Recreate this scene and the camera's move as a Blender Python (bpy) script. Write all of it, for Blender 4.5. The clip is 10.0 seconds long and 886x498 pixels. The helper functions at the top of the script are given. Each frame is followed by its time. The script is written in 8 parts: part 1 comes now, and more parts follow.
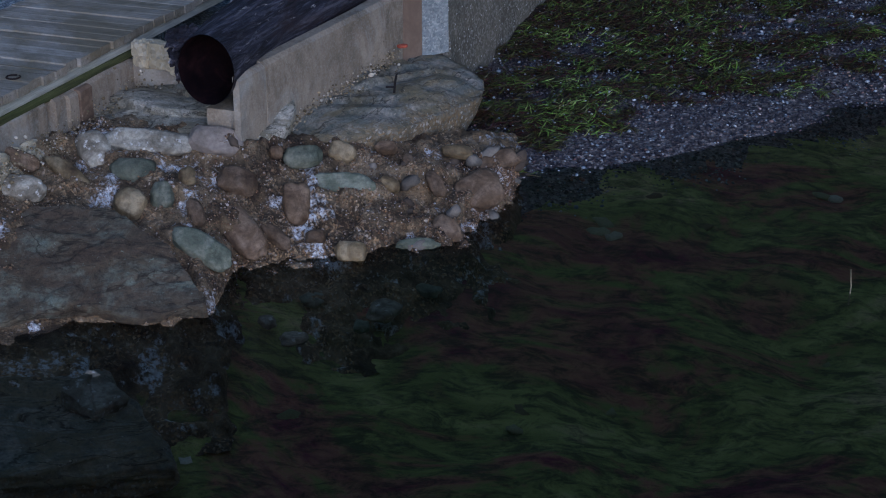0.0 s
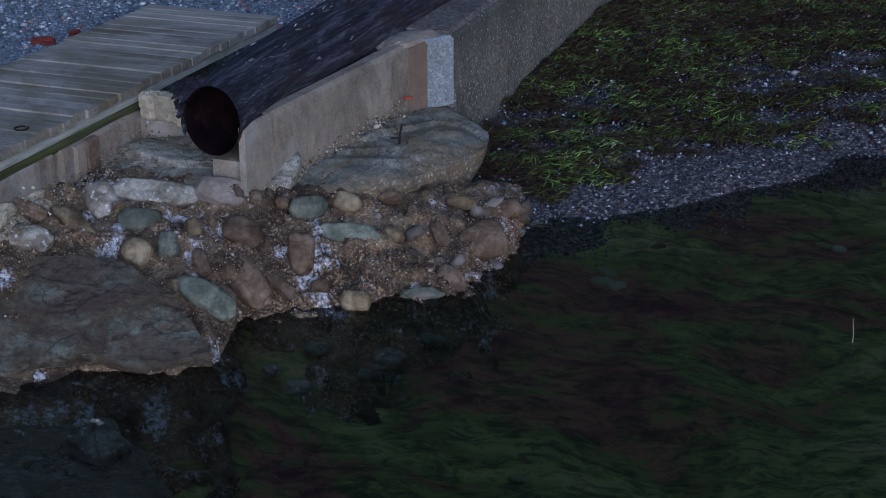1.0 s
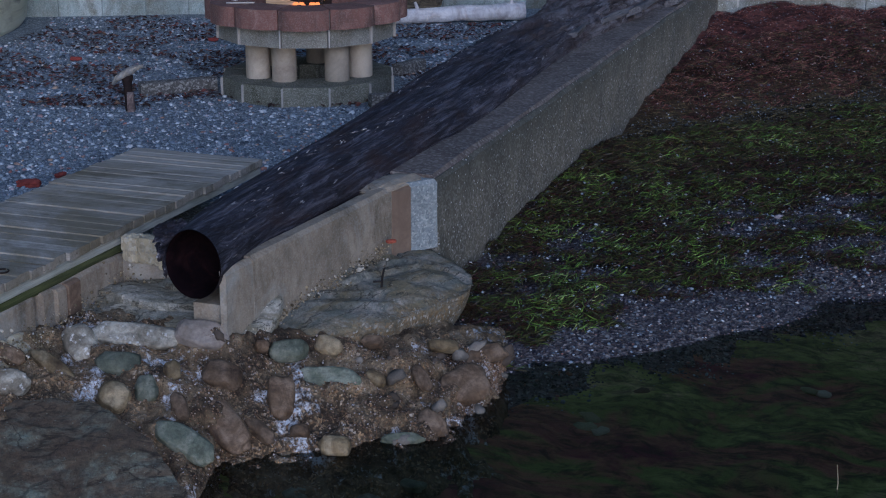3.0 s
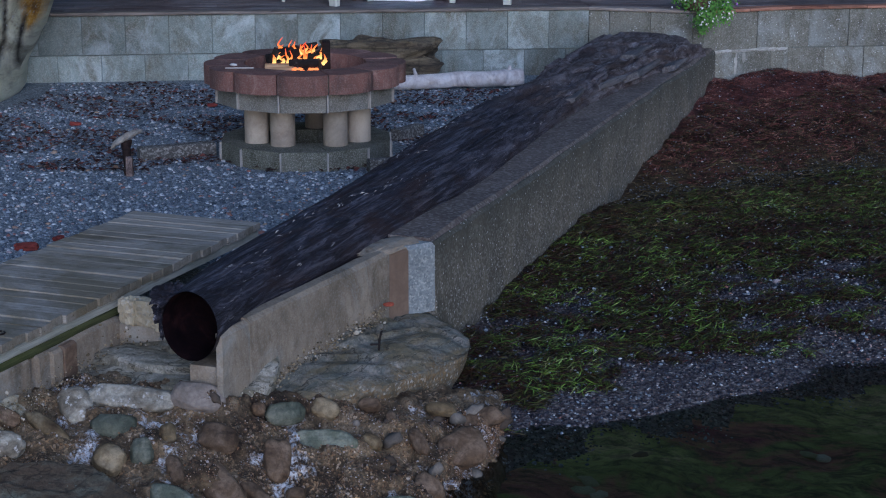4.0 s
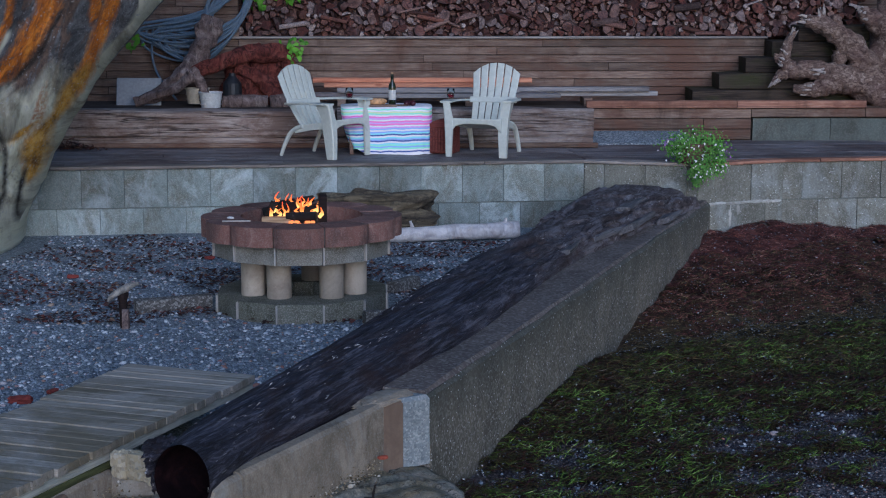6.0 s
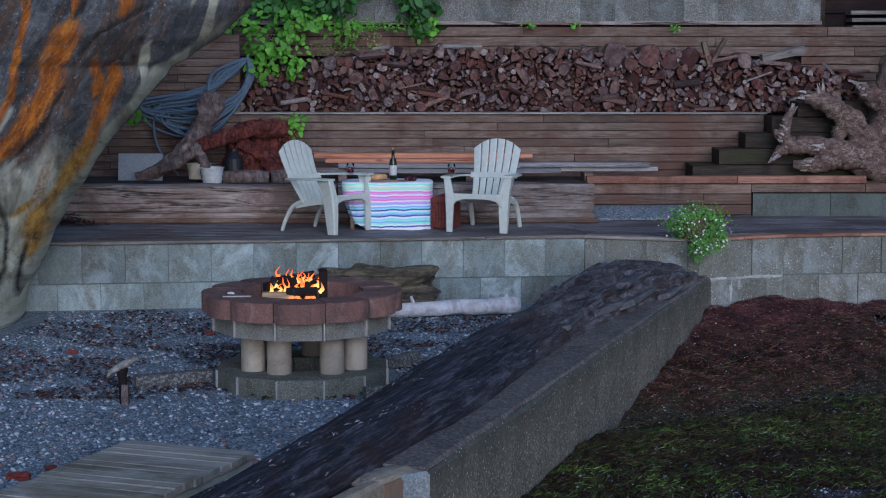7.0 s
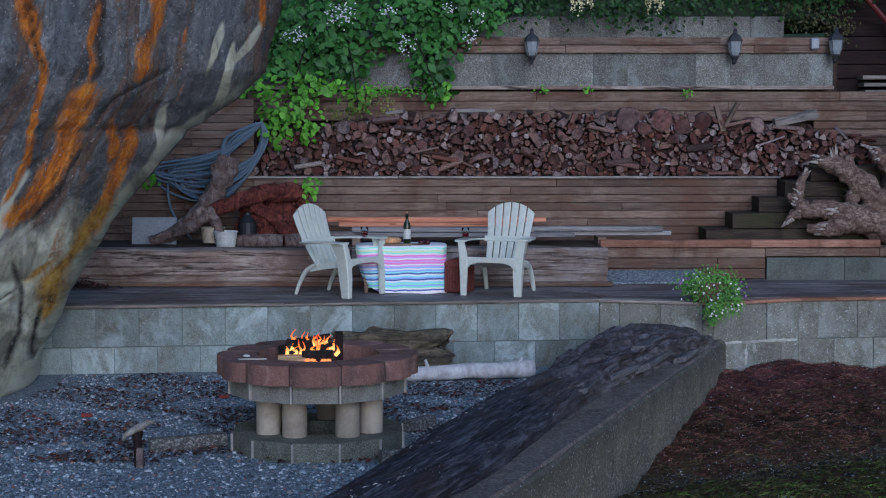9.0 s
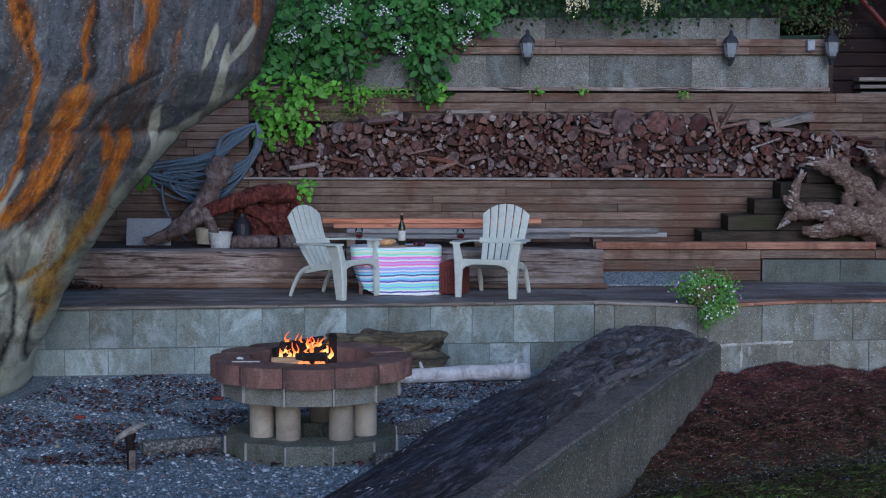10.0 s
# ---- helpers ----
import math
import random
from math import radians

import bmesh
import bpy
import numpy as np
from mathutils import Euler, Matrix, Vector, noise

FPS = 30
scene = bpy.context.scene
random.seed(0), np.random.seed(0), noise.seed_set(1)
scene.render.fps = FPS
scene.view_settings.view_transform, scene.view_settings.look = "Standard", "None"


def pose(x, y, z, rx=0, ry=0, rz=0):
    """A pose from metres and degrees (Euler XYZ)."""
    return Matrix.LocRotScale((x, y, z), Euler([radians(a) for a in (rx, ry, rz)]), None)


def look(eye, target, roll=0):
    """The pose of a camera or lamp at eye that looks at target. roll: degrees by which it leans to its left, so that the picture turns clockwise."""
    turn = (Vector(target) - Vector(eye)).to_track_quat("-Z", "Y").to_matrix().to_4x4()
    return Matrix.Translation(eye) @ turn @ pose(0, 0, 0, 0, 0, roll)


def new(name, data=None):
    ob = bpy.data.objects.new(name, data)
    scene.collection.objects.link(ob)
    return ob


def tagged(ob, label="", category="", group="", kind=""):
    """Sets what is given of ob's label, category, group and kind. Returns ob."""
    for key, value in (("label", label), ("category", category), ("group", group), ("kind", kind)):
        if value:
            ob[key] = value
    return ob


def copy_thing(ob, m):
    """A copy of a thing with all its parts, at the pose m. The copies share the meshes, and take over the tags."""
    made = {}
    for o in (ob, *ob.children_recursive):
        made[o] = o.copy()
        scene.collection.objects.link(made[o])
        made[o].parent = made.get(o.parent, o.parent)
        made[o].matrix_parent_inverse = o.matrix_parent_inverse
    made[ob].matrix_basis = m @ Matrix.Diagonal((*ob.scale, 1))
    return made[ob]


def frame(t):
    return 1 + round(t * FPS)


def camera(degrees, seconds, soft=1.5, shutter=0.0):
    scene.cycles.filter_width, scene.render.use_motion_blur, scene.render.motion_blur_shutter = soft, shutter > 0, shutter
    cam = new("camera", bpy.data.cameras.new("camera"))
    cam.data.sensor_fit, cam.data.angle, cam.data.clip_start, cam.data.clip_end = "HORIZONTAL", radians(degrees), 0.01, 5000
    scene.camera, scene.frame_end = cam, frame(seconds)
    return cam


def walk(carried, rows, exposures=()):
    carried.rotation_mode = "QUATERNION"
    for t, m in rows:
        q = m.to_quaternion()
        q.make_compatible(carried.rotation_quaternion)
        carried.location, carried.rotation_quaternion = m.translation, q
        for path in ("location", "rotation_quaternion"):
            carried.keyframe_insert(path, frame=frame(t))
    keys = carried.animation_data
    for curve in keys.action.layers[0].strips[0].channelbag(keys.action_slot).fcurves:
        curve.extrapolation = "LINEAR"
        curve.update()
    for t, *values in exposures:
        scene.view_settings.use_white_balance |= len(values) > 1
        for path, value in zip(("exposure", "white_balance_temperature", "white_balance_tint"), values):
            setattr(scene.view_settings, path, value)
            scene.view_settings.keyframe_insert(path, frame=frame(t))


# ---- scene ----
# ---- camera ----
cam = camera(29.77, 10.0, 1.1)
# seconds, eye, target, roll
PATH = [
    (0, (-0.097, 0.021, 2.488), (-0.079, 1.853, 1.685), 0.0),
    (0.5, (-0.078, -0.002, 2.486), (-0.067, 1.845, 1.719), -0.2),
    (1, (-0.063, -0.024, 2.482), (-0.059, 1.833, 1.74), -0.2),
    (1.5, (-0.053, -0.038, 2.476), (-0.05, 1.832, 1.767), -0.3),
    (2, (-0.041, -0.002, 2.493), (-0.034, 1.883, 1.823), -0.0),
    (2.5, (-0.022, 0.007, 2.499), (-0.01, 1.907, 1.874), 0.0),
    (4, (-0.004, 0.011, 2.461), (0.01, 1.946, 1.956), 0.1),
    (4.5, (0.003, 0.003, 2.47), (0.017, 1.949, 2.01), 0.0),
    (5, (0.004, -0.004, 2.475), (0.018, 1.952, 2.059), -0.0),
    (5.5, (0.016, -0.006, 2.466), (0.031, 1.958, 2.094), 0.0),
    (7, (0.023, 0.01, 2.472), (0.037, 1.996, 2.233), 0.0),
    (7.5, (-0.008, 0.001, 2.466), (0.002, 1.992, 2.267), 0.0),
    (8, (-0.034, 0.004, 2.469), (-0.027, 1.997, 2.299), 0.0),
    (8.5, (-0.048, 0.015, 2.456), (-0.043, 2.009, 2.297), 0.1),
    (9, (-0.033, 0.022, 2.445), (-0.029, 2.016, 2.285), 0.0),
    (9.5, (-0.021, 0.043, 2.444), (-0.016, 2.037, 2.283), 0.1),
    (10, (-0.015, 0.058, 2.46), (-0.007, 2.051, 2.3), 0.1),
]
EXPOSURES = [(0.0, 0.05, 4540, 21.5), (4.5, 0.06, 4590, 19.6), (10.0, 0.06, 4560, 16.2)]
walk(cam, [(t, look(eye, target, roll)) for t, eye, target, roll in PATH], EXPOSURES)

# ---- world, sun, exposure ----
world = bpy.data.worlds.new("sky_world")
scene.world = world
world.use_nodes = True
wn = world.node_tree
sky = wn.nodes.new("ShaderNodeTexSky")
sky.sky_type = "NISHITA"
sky.sun_disc = False
sky.sun_elevation = radians(17)
sky.sun_rotation = radians(170)
sky.altitude = 0
sky.air_density = 1.6
sky.dust_density = 1.5
wn.links.new(sky.outputs[0], wn.nodes["Background"].inputs[0])
wn.nodes["Background"].inputs[1].default_value = 0.085
sun = new("sun", bpy.data.lights.new("sun", "SUN"))
sun.data.energy = 1.1
sun.data.angle = radians(38)
sun.data.color = (1.0, 0.96, 0.92)
sun.matrix_world = look((1.7, -9.8, 3.5), (0, 0, 0))

# ---- material helpers ----
class G:
    """A small builder for procedural node materials."""

    def __init__(self, name, shift=True, rough=0.8, metal=0.0, spec=0.3):
        self.mat = bpy.data.materials.new(name)
        self.mat.use_nodes = True
        self.t = self.mat.node_tree
        self.b = self.t.nodes["Principled BSDF"]
        self.b.inputs["Roughness"].default_value = rough
        self.b.inputs["Metallic"].default_value = metal
        self.b.inputs["Specular IOR Level"].default_value = spec
        self.co = self.t.nodes.new("ShaderNodeTexCoord").outputs["Object"]
        self.info = self.t.nodes.new("ShaderNodeObjectInfo")
        self.rand = self.info.outputs["Random"]
        if shift:
            v = self.t.nodes.new("ShaderNodeVectorMath")
            v.operation = "MULTIPLY_ADD"
            comb = self.t.nodes.new("ShaderNodeCombineXYZ")
            for k in range(3):
                self.t.links.new(self.rand, comb.inputs[k])
            self.t.links.new(comb.outputs[0], v.inputs[0])
            v.inputs[1].default_value = (37, 53, 71)
            self.t.links.new(self.co, v.inputs[2])
            self.co = v.outputs[0]

    def put(self, socket, value):
        if isinstance(value, bpy.types.NodeSocket):
            self.t.links.new(value, socket)
        elif isinstance(value, tuple) and len(value) == 3 and socket.type == "RGBA":
            socket.default_value = (*value, 1)
        else:
            socket.default_value = value

    def scaled(self, s, vec=None, rot=(0, 0, 0)):
        m = self.t.nodes.new("ShaderNodeMapping")
        self.put(m.inputs[0], vec or self.co)
        m.inputs["Rotation"].default_value = [radians(a) for a in rot]
        m.inputs["Scale"].default_value = s if isinstance(s, tuple) else (s, s, s)
        return m.outputs[0]

    def noise(self, s, detail=4, rough=0.6, vec=None, rot=(0, 0, 0), warp=0.0):
        n = self.t.nodes.new("ShaderNodeTexNoise")
        self.put(n.inputs["Vector"], self.scaled(s, vec, rot))
        n.inputs["Scale"].default_value = 1
        n.inputs["Detail"].default_value = detail
        n.inputs["Roughness"].default_value = rough
        n.inputs["Distortion"].default_value = warp
        return n.outputs["Fac"]

    def cells(self, s, feature="F1", vec=None, out=0, rot=(0, 0, 0)):
        n = self.t.nodes.new("ShaderNodeTexVoronoi")
        n.feature = feature
        self.put(n.inputs["Vector"], self.scaled(s, vec, rot))
        n.inputs["Scale"].default_value = 1
        return n.outputs[out]

    def ramp(self, fac, *stops, hard=False):
        r = self.t.nodes.new("ShaderNodeValToRGB")
        if hard:
            r.color_ramp.interpolation = "CONSTANT"
        e = r.color_ramp.elements
        while len(e) < len(stops):
            e.new(0.5)
        for k, (p, c) in enumerate(stops):
            e[k].position = p
            e[k].color = (*c, 1) if isinstance(c, tuple) else (c, c, c, 1)
        self.put(r.inputs[0], fac)
        return r.outputs[0]

    def mix(self, fac, a, b, mode="MIX"):
        m = self.t.nodes.new("ShaderNodeMix")
        m.data_type = "RGBA"
        m.blend_type = mode
        self.put(m.inputs[0], fac)
        self.put(m.inputs[6], a)
        self.put(m.inputs[7], b)
        return m.outputs[2]

    def math(self, op, a, b=0.0):
        m = self.t.nodes.new("ShaderNodeMath")
        m.operation = op
        self.put(m.inputs[0], a)
        self.put(m.inputs[1], b)
        return m.outputs[0]

    def vary(self, colour, amount=0.3):
        h = self.t.nodes.new("ShaderNodeHueSaturation")
        self.put(h.inputs["Value"], self.math("ADD", self.math("MULTIPLY", self.rand, amount * 2), 1 - amount))
        self.put(h.inputs["Color"], colour)
        return h.outputs[0]

    def bump(self, height, strength=0.4, dist=0.01):
        b = self.t.nodes.new("ShaderNodeBump")
        b.inputs["Strength"].default_value = strength
        b.inputs["Distance"].default_value = dist
        self.put(b.inputs["Height"], height)
        old = self.b.inputs["Normal"].links
        if old:
            self.t.links.new(old[0].from_socket, b.inputs["Normal"])
        self.t.links.new(b.outputs[0], self.b.inputs["Normal"])
        return self

    def done(self, colour):
        self.put(self.b.inputs["Base Color"], colour)
        return self.mat


def island(g):
    return g.t.nodes.new("ShaderNodeNewGeometry").outputs["Random Per Island"]


def wood(name, dark, mid, light, vary=0.3, grain=26, rough=0.8, stain=(0.05, 0.035, 0.025), stained=0.35, rust=None, split=0.0):
    """Weathered timber, its grain along the local x axis."""
    g = G(name, rough=rough)
    fine = g.noise((3.6, grain * 2.4, grain * 2.4), 7, 0.7, warp=0.3)
    broad = g.noise((0.9, 6, 6), 3, 0.5)
    c = g.ramp(fine, (0.34, dark), (0.5, mid), (0.66, light))
    c = g.mix(g.ramp(broad, (0.35, 0.0), (0.7, 0.45)), c, light)
    blot = g.noise((1.3, 3.5, 3.5), 5, 0.7)
    c = g.mix(g.ramp(blot, (0.52, 0.0), (0.72, stained)), c, stain)
    crack = g.noise((0.55, grain * 3, grain * 3), 3, 0.5, warp=0.2)
    c = g.mix(g.ramp(crack, (0.30, 0.85), (0.37, 0.0)), c, tuple(0.35 * k for k in dark))
    knot = g.cells((2.2, 7, 7))
    c = g.mix(g.ramp(knot, (0.06, 0.75), (0.13, 0.0)), c, dark)
    if split:
        # long drying cracks
        deep = g.noise((0.28, 7, 7), 4, 0.55, warp=0.25)
        c = g.mix(g.ramp(deep, (0.484, 0.0), (0.497, split), (0.503, split), (0.516, 0.0)), c, tuple(0.25 * k for k in dark))
        g.bump(g.ramp(deep, (0.48, 1.0), (0.5, 0.0), (0.52, 1.0)), 0.6, 0.02)
    c = g.vary(c, vary)
    if rust:
        # water stains that run over neighbouring boards
        pos = g.t.nodes.new("ShaderNodeNewGeometry").outputs["Position"]
        c = g.mix(g.ramp(g.noise((0.9, 0.9, 1.5), 7, 0.72, vec=pos, warp=0.7), (0.47, 0.0), (0.60, 0.72)), c, rust)
        c = g.mix(g.ramp(g.noise((2.6, 2.6, 0.9), 6, 0.75, vec=pos), (0.55, 0.0), (0.70, 0.6)), c, tuple(0.35 * k for k in rust))
        c = g.mix(g.ramp(g.noise((1.7, 1.7, 3.0), 6, 0.75, vec=pos), (0.56, 0.0), (0.68, 0.45)), c, tuple(min(1, 1.15 * k) for k in light))
    g.bump(fine, 0.6, 0.008)
    g.bump(crack, 0.4, 0.01)
    return g.done(c)


def concrete(name, a, b, speck=0.3, stain=(0.10, 0.09, 0.07), stained=0.5, grit=95, vary=0.14, shift=True, bloom=0.0, algae=None, blush=None):
    """Concrete with exposed pebbles and water stains."""
    g = G(name, rough=0.92, shift=shift)
    c = g.mix(g.noise(3.2, 5, 0.6), a, b)
    c = g.mix(g.ramp(g.noise((4.5, 4.5, 2.8), 7, 0.72, warp=0.6), (0.44, 0.0), (0.68, stained)), c, stain)
    c = g.mix(g.ramp(g.noise((7, 7, 2.4), 6, 0.7, warp=0.6), (0.54, 0.0), (0.74, stained * 0.5)), c, tuple(0.7 * k for k in stain))
    c = g.mix(g.ramp(g.noise((1.2, 1.2, 0.9), 6, 0.7, warp=0.8), (0.42, 0.0), (0.66, 0.5)), c, tuple(0.62 * k for k in b))
    if bloom:
        c = g.mix(g.math("MULTIPLY", g.ramp(g.noise((3.0, 3.0, 2.2), 7, 0.72, warp=0.6), (0.50, 0.0), (0.66, 1.0)), bloom), c, (0.48, 0.55, 0.56))
    if blush:
        c = g.mix(g.ramp(g.noise((5, 5, 3), 7, 0.75, warp=0.5), (0.54, 0.0), (0.68, 0.7)), c, blush)
    vc = g.cells(grit, out=1)
    sep = g.t.nodes.new("ShaderNodeSeparateColor")
    g.put(sep.inputs[0], vc)
    c = g.mix(g.math("MULTIPLY", g.ramp(sep.outputs[0], (0.0, 0.0), (0.5, 0.0), (1.0, 1.0)), speck), c, (0.62, 0.62, 0.58))
    c = g.mix(g.math("MULTIPLY", g.ramp(sep.outputs[1], (0.6, 0.0), (1.0, 1.0)), speck), c, (0.05, 0.05, 0.05))
    if algae:
        # a ragged dark stain near the top edge, and white specks, wet glints on the sea wall
        lo, hi, dark = algae
        up = g.t.nodes.new("ShaderNodeSeparateXYZ")
        g.put(up.inputs[0], g.t.nodes.new("ShaderNodeTexCoord").outputs["Object"])
        h = g.math("ADD", up.outputs[2], g.math("MULTIPLY", g.math("SUBTRACT", g.noise((3.5, 3.5, 1.4), 7, 0.75), 0.5), 0.55))
        c = g.mix(g.ramp(h, (lo, 0.0), (hi, 0.82)), c, dark)
        dot = g.t.nodes.new("ShaderNodeSeparateColor")
        g.put(dot.inputs[0], g.cells(70, out=1))
        c = g.mix(g.math("MULTIPLY", g.ramp(dot.outputs[0], (0.93, 0.0), (0.95, 1.0)), g.ramp(g.cells(70), (0.25, 0.9), (0.4, 0.0))), c, (0.72, 0.74, 0.76))
    g.bump(g.cells(grit), 0.35, 0.004)
    g.bump(g.noise(22, 4, 0.7), 0.25, 0.006)
    return g.done(g.vary(c, vary))


def stone(name, stops, scale=4.0, grit=60, rough=0.8, bump=0.5, spots=None, vary=0.25):
    g = G(name, rough=rough)
    c = g.ramp(g.noise(scale, 6, 0.62, warp=0.8), *stops)
    c = g.mix(g.ramp(g.noise((scale * 5, scale * 5, scale * 5), 4, 0.7), (0.35, 0.55), (0.6, 0.0)), c, stops[0][1])
    if spots:
        c = g.mix(g.ramp(g.noise(grit * 0.5, 3, 0.6), (0.60, 0.0), (0.68, 0.8)), c, spots)
    g.bump(g.noise(grit * 0.3, 6, 0.7), bump, 0.012)
    g.bump(g.noise(grit, 3, 0.6), bump * 0.6, 0.004)
    return g.done(g.vary(c, vary))


def leafy(name, a, b, rough=0.55):
    g = G(name, rough=rough)
    r = island(g)
    c = g.ramp(r, (0.0, a), (0.6, b), (1.0, tuple(min(1, 1.5 * k) for k in b)))
    c = g.mix(0.5, c, g.ramp(g.noise(2.6, 5, 0.7), (0.36, tuple(0.5 * k for k in a)), (0.5, b), (0.66, tuple(min(1, 1.7 * k) for k in b))))
    g.b.inputs["Subsurface Weight"].default_value = 0.0
    return g.done(c)


def plain(name, c, rough=0.5, metal=0.0, spec=0.4, vary=0.0, grain=40, amount=0.12, bump=0.08):
    g = G(name, rough=rough, metal=metal, spec=spec)
    n = g.noise(grain, 4, 0.6)
    lo = tuple(max(0, k * (1 - amount * 2)) for k in c)
    hi = tuple(min(1, k * (1 + amount)) for k in c)
    col = g.ramp(n, (0.3, lo), (0.7, hi))
    col = g.mix(g.ramp(g.noise(5, 4, 0.6), (0.4, 0.0), (0.75, 0.3)), col, lo)
    g.bump(n, bump, 0.003)
    return g.done(g.vary(col, vary) if vary else col)


# ---- materials ----
W_GREY = wood("grey_weathered_wood", (0.10, 0.085, 0.07), (0.25, 0.22, 0.19), (0.38, 0.34, 0.30))
W_BROWN = wood("brown_retaining_timber", (0.070, 0.042, 0.031), (0.165, 0.112, 0.081), (0.262, 0.205, 0.158), vary=0.34, stained=0.5, rust=(0.12, 0.058, 0.036))
W_RED = wood("reddish_new_timber", (0.15, 0.06, 0.035), (0.33, 0.155, 0.095), (0.44, 0.26, 0.18), rust=(0.16, 0.07, 0.045))
W_DECK = wood("dark_wet_deck", (0.055, 0.05, 0.052), (0.155, 0.142, 0.144), (0.265, 0.245, 0.245), rough=0.55, rust=(0.07, 0.045, 0.04))
W_GANG = wood("gangway_boards", (0.23, 0.205, 0.165), (0.33, 0.305, 0.26), (0.405, 0.38, 0.33), vary=0.14, stain=(0.07, 0.065, 0.03), stained=0.75, rust=(0.15, 0.125, 0.068))
W_BEAM = wood("sleeper_beam", (0.135, 0.104, 0.084), (0.325, 0.262, 0.22), (0.48, 0.415, 0.36), vary=0.12, grain=28, stained=0.4, rust=(0.15, 0.09, 0.065), split=0.95)
W_ASH = wood("pale_sleeper_beam", (0.10, 0.085, 0.075), (0.26, 0.225, 0.20), (0.38, 0.34, 0.31), vary=0.1, grain=30, stained=0.4, rust=(0.12, 0.075, 0.055), split=0.9)
W_MOSS = wood("mossy_step", (0.012, 0.008, 0.006), (0.038, 0.027, 0.019), (0.080, 0.060, 0.042), stain=(0.034, 0.040, 0.010), stained=0.9, rust=(0.022, 0.03, 0.007))
# dark timber, taken down further so its colour carries the stair corner's shade
W_DARK = wood("shade_dark_timber", (0.005, 0.003, 0.003), (0.014, 0.007, 0.006), (0.026, 0.014, 0.012))
C_BLOCK = concrete("grey_block", (0.30, 0.355, 0.335), (0.19, 0.23, 0.208), 0.30, (0.13, 0.12, 0.08), 0.95, vary=0.28, bloom=0.7, grit=170)
C_BLOCK_TAN = concrete("tan_grey_block", (0.255, 0.255, 0.205), (0.155, 0.158, 0.125), 0.28, (0.085, 0.075, 0.05), 0.85, vary=0.12, bloom=0.35, grit=150, algae=(0.6, 1.2, (0.10, 0.09, 0.07)))
C_SLAB = concrete("aggregate_slab", (0.19, 0.19, 0.165), (0.125, 0.125, 0.106), 0.32, (0.12, 0.105, 0.08), 0.7, grit=115, vary=0.26, bloom=0.3)
C_SEA = concrete("seawall_aggregate", (0.20, 0.178, 0.13), (0.108, 0.10, 0.076), 0.26, (0.058, 0.058, 0.045), 0.8, grit=85, vary=0.03, algae=(-0.05, 0.32, (0.062, 0.064, 0.052)))
C_PALE = concrete("pale_aggregate_patch", (0.29, 0.325, 0.335), (0.20, 0.23, 0.24), 0.35, (0.12, 0.12, 0.11), 0.6, grit=100, vary=0.03)
C_CAP = concrete("brown_stained_cap", (0.20, 0.165, 0.145), (0.115, 0.098, 0.088), 0.2, (0.06, 0.045, 0.04), 0.8, grit=60, vary=0.03)

C_TAN = concrete("tan_poured_concrete", (0.42, 0.355, 0.26), (0.245, 0.205, 0.15), 0.12, (0.09, 0.072, 0.046), 0.85, grit=130, vary=0.05, bloom=0.3)
C_RED = concrete("red_rim_block", (0.24, 0.12, 0.092), (0.14, 0.075, 0.062), 0.09, (0.06, 0.046, 0.042), 0.8, grit=140, vary=0.25, blush=(0.38, 0.25, 0.21))
C_PIPE = concrete("column_concrete", (0.50, 0.44, 0.34), (0.36, 0.31, 0.24), 0.05, (0.15, 0.11, 0.08), 0.65, grit=140)
C_PIT = concrete("pit_course_block", (0.24, 0.23, 0.19), (0.14, 0.135, 0.11), 0.24, (0.06, 0.055, 0.043), 0.8, grit=190, bloom=0.12)
C_BASE = concrete("mossy_base_block", (0.17, 0.168, 0.135), (0.085, 0.088, 0.062), 0.24, (0.05, 0.052, 0.03), 0.95, grit=190, bloom=0.1)
C_MORTAR = concrete("pale_mortar", (0.48, 0.46, 0.42), (0.36, 0.34, 0.31), 0.1, grit=120)
C_YELLOW = concrete("rough_yellow_mortar", (0.66, 0.59, 0.40), (0.44, 0.385, 0.26), 0.3, (0.15, 0.12, 0.06), 0.5, grit=70)

# ---- more materials ----
def gravel_mat(name, stops, s, wet=0.0, litter=None):
    g = G(name, shift=False, rough=0.75 - 0.35 * wet, spec=0.4)
    sep = g.t.nodes.new("ShaderNodeSeparateColor")
    g.put(sep.inputs[0], g.cells(s, out=1))
    c = g.ramp(sep.outputs[0], *stops)
    c = g.mix(g.ramp(g.noise(0.9, 4, 0.6), (0.35, 0.0), (0.7, 0.45)), c, stops[0][1])
    if litter:
        c = g.mix(g.ramp(g.noise(2.2, 6, 0.75), (0.50, 0.0), (0.62, 0.75)), c, litter)
    g.bump(g.cells(s), 0.9, 0.012)
    return g.done(c)


GRAVEL_STOPS = ((0.0, (0.075, 0.09, 0.105)), (0.45, (0.185, 0.22, 0.25)), (0.8, (0.31, 0.355, 0.39)), (1.0, (0.62, 0.65, 0.66)))
GRAVEL = gravel_mat("court_gravel", GRAVEL_STOPS, 85)
BEACH = gravel_mat("beach_shingle", ((0.0, (0.04, 0.031, 0.033)), (0.5, (0.11, 0.094, 0.094)), (0.85, (0.21, 0.19, 0.185)), (1.0, (0.3, 0.29, 0.28))), 55, 0.5)


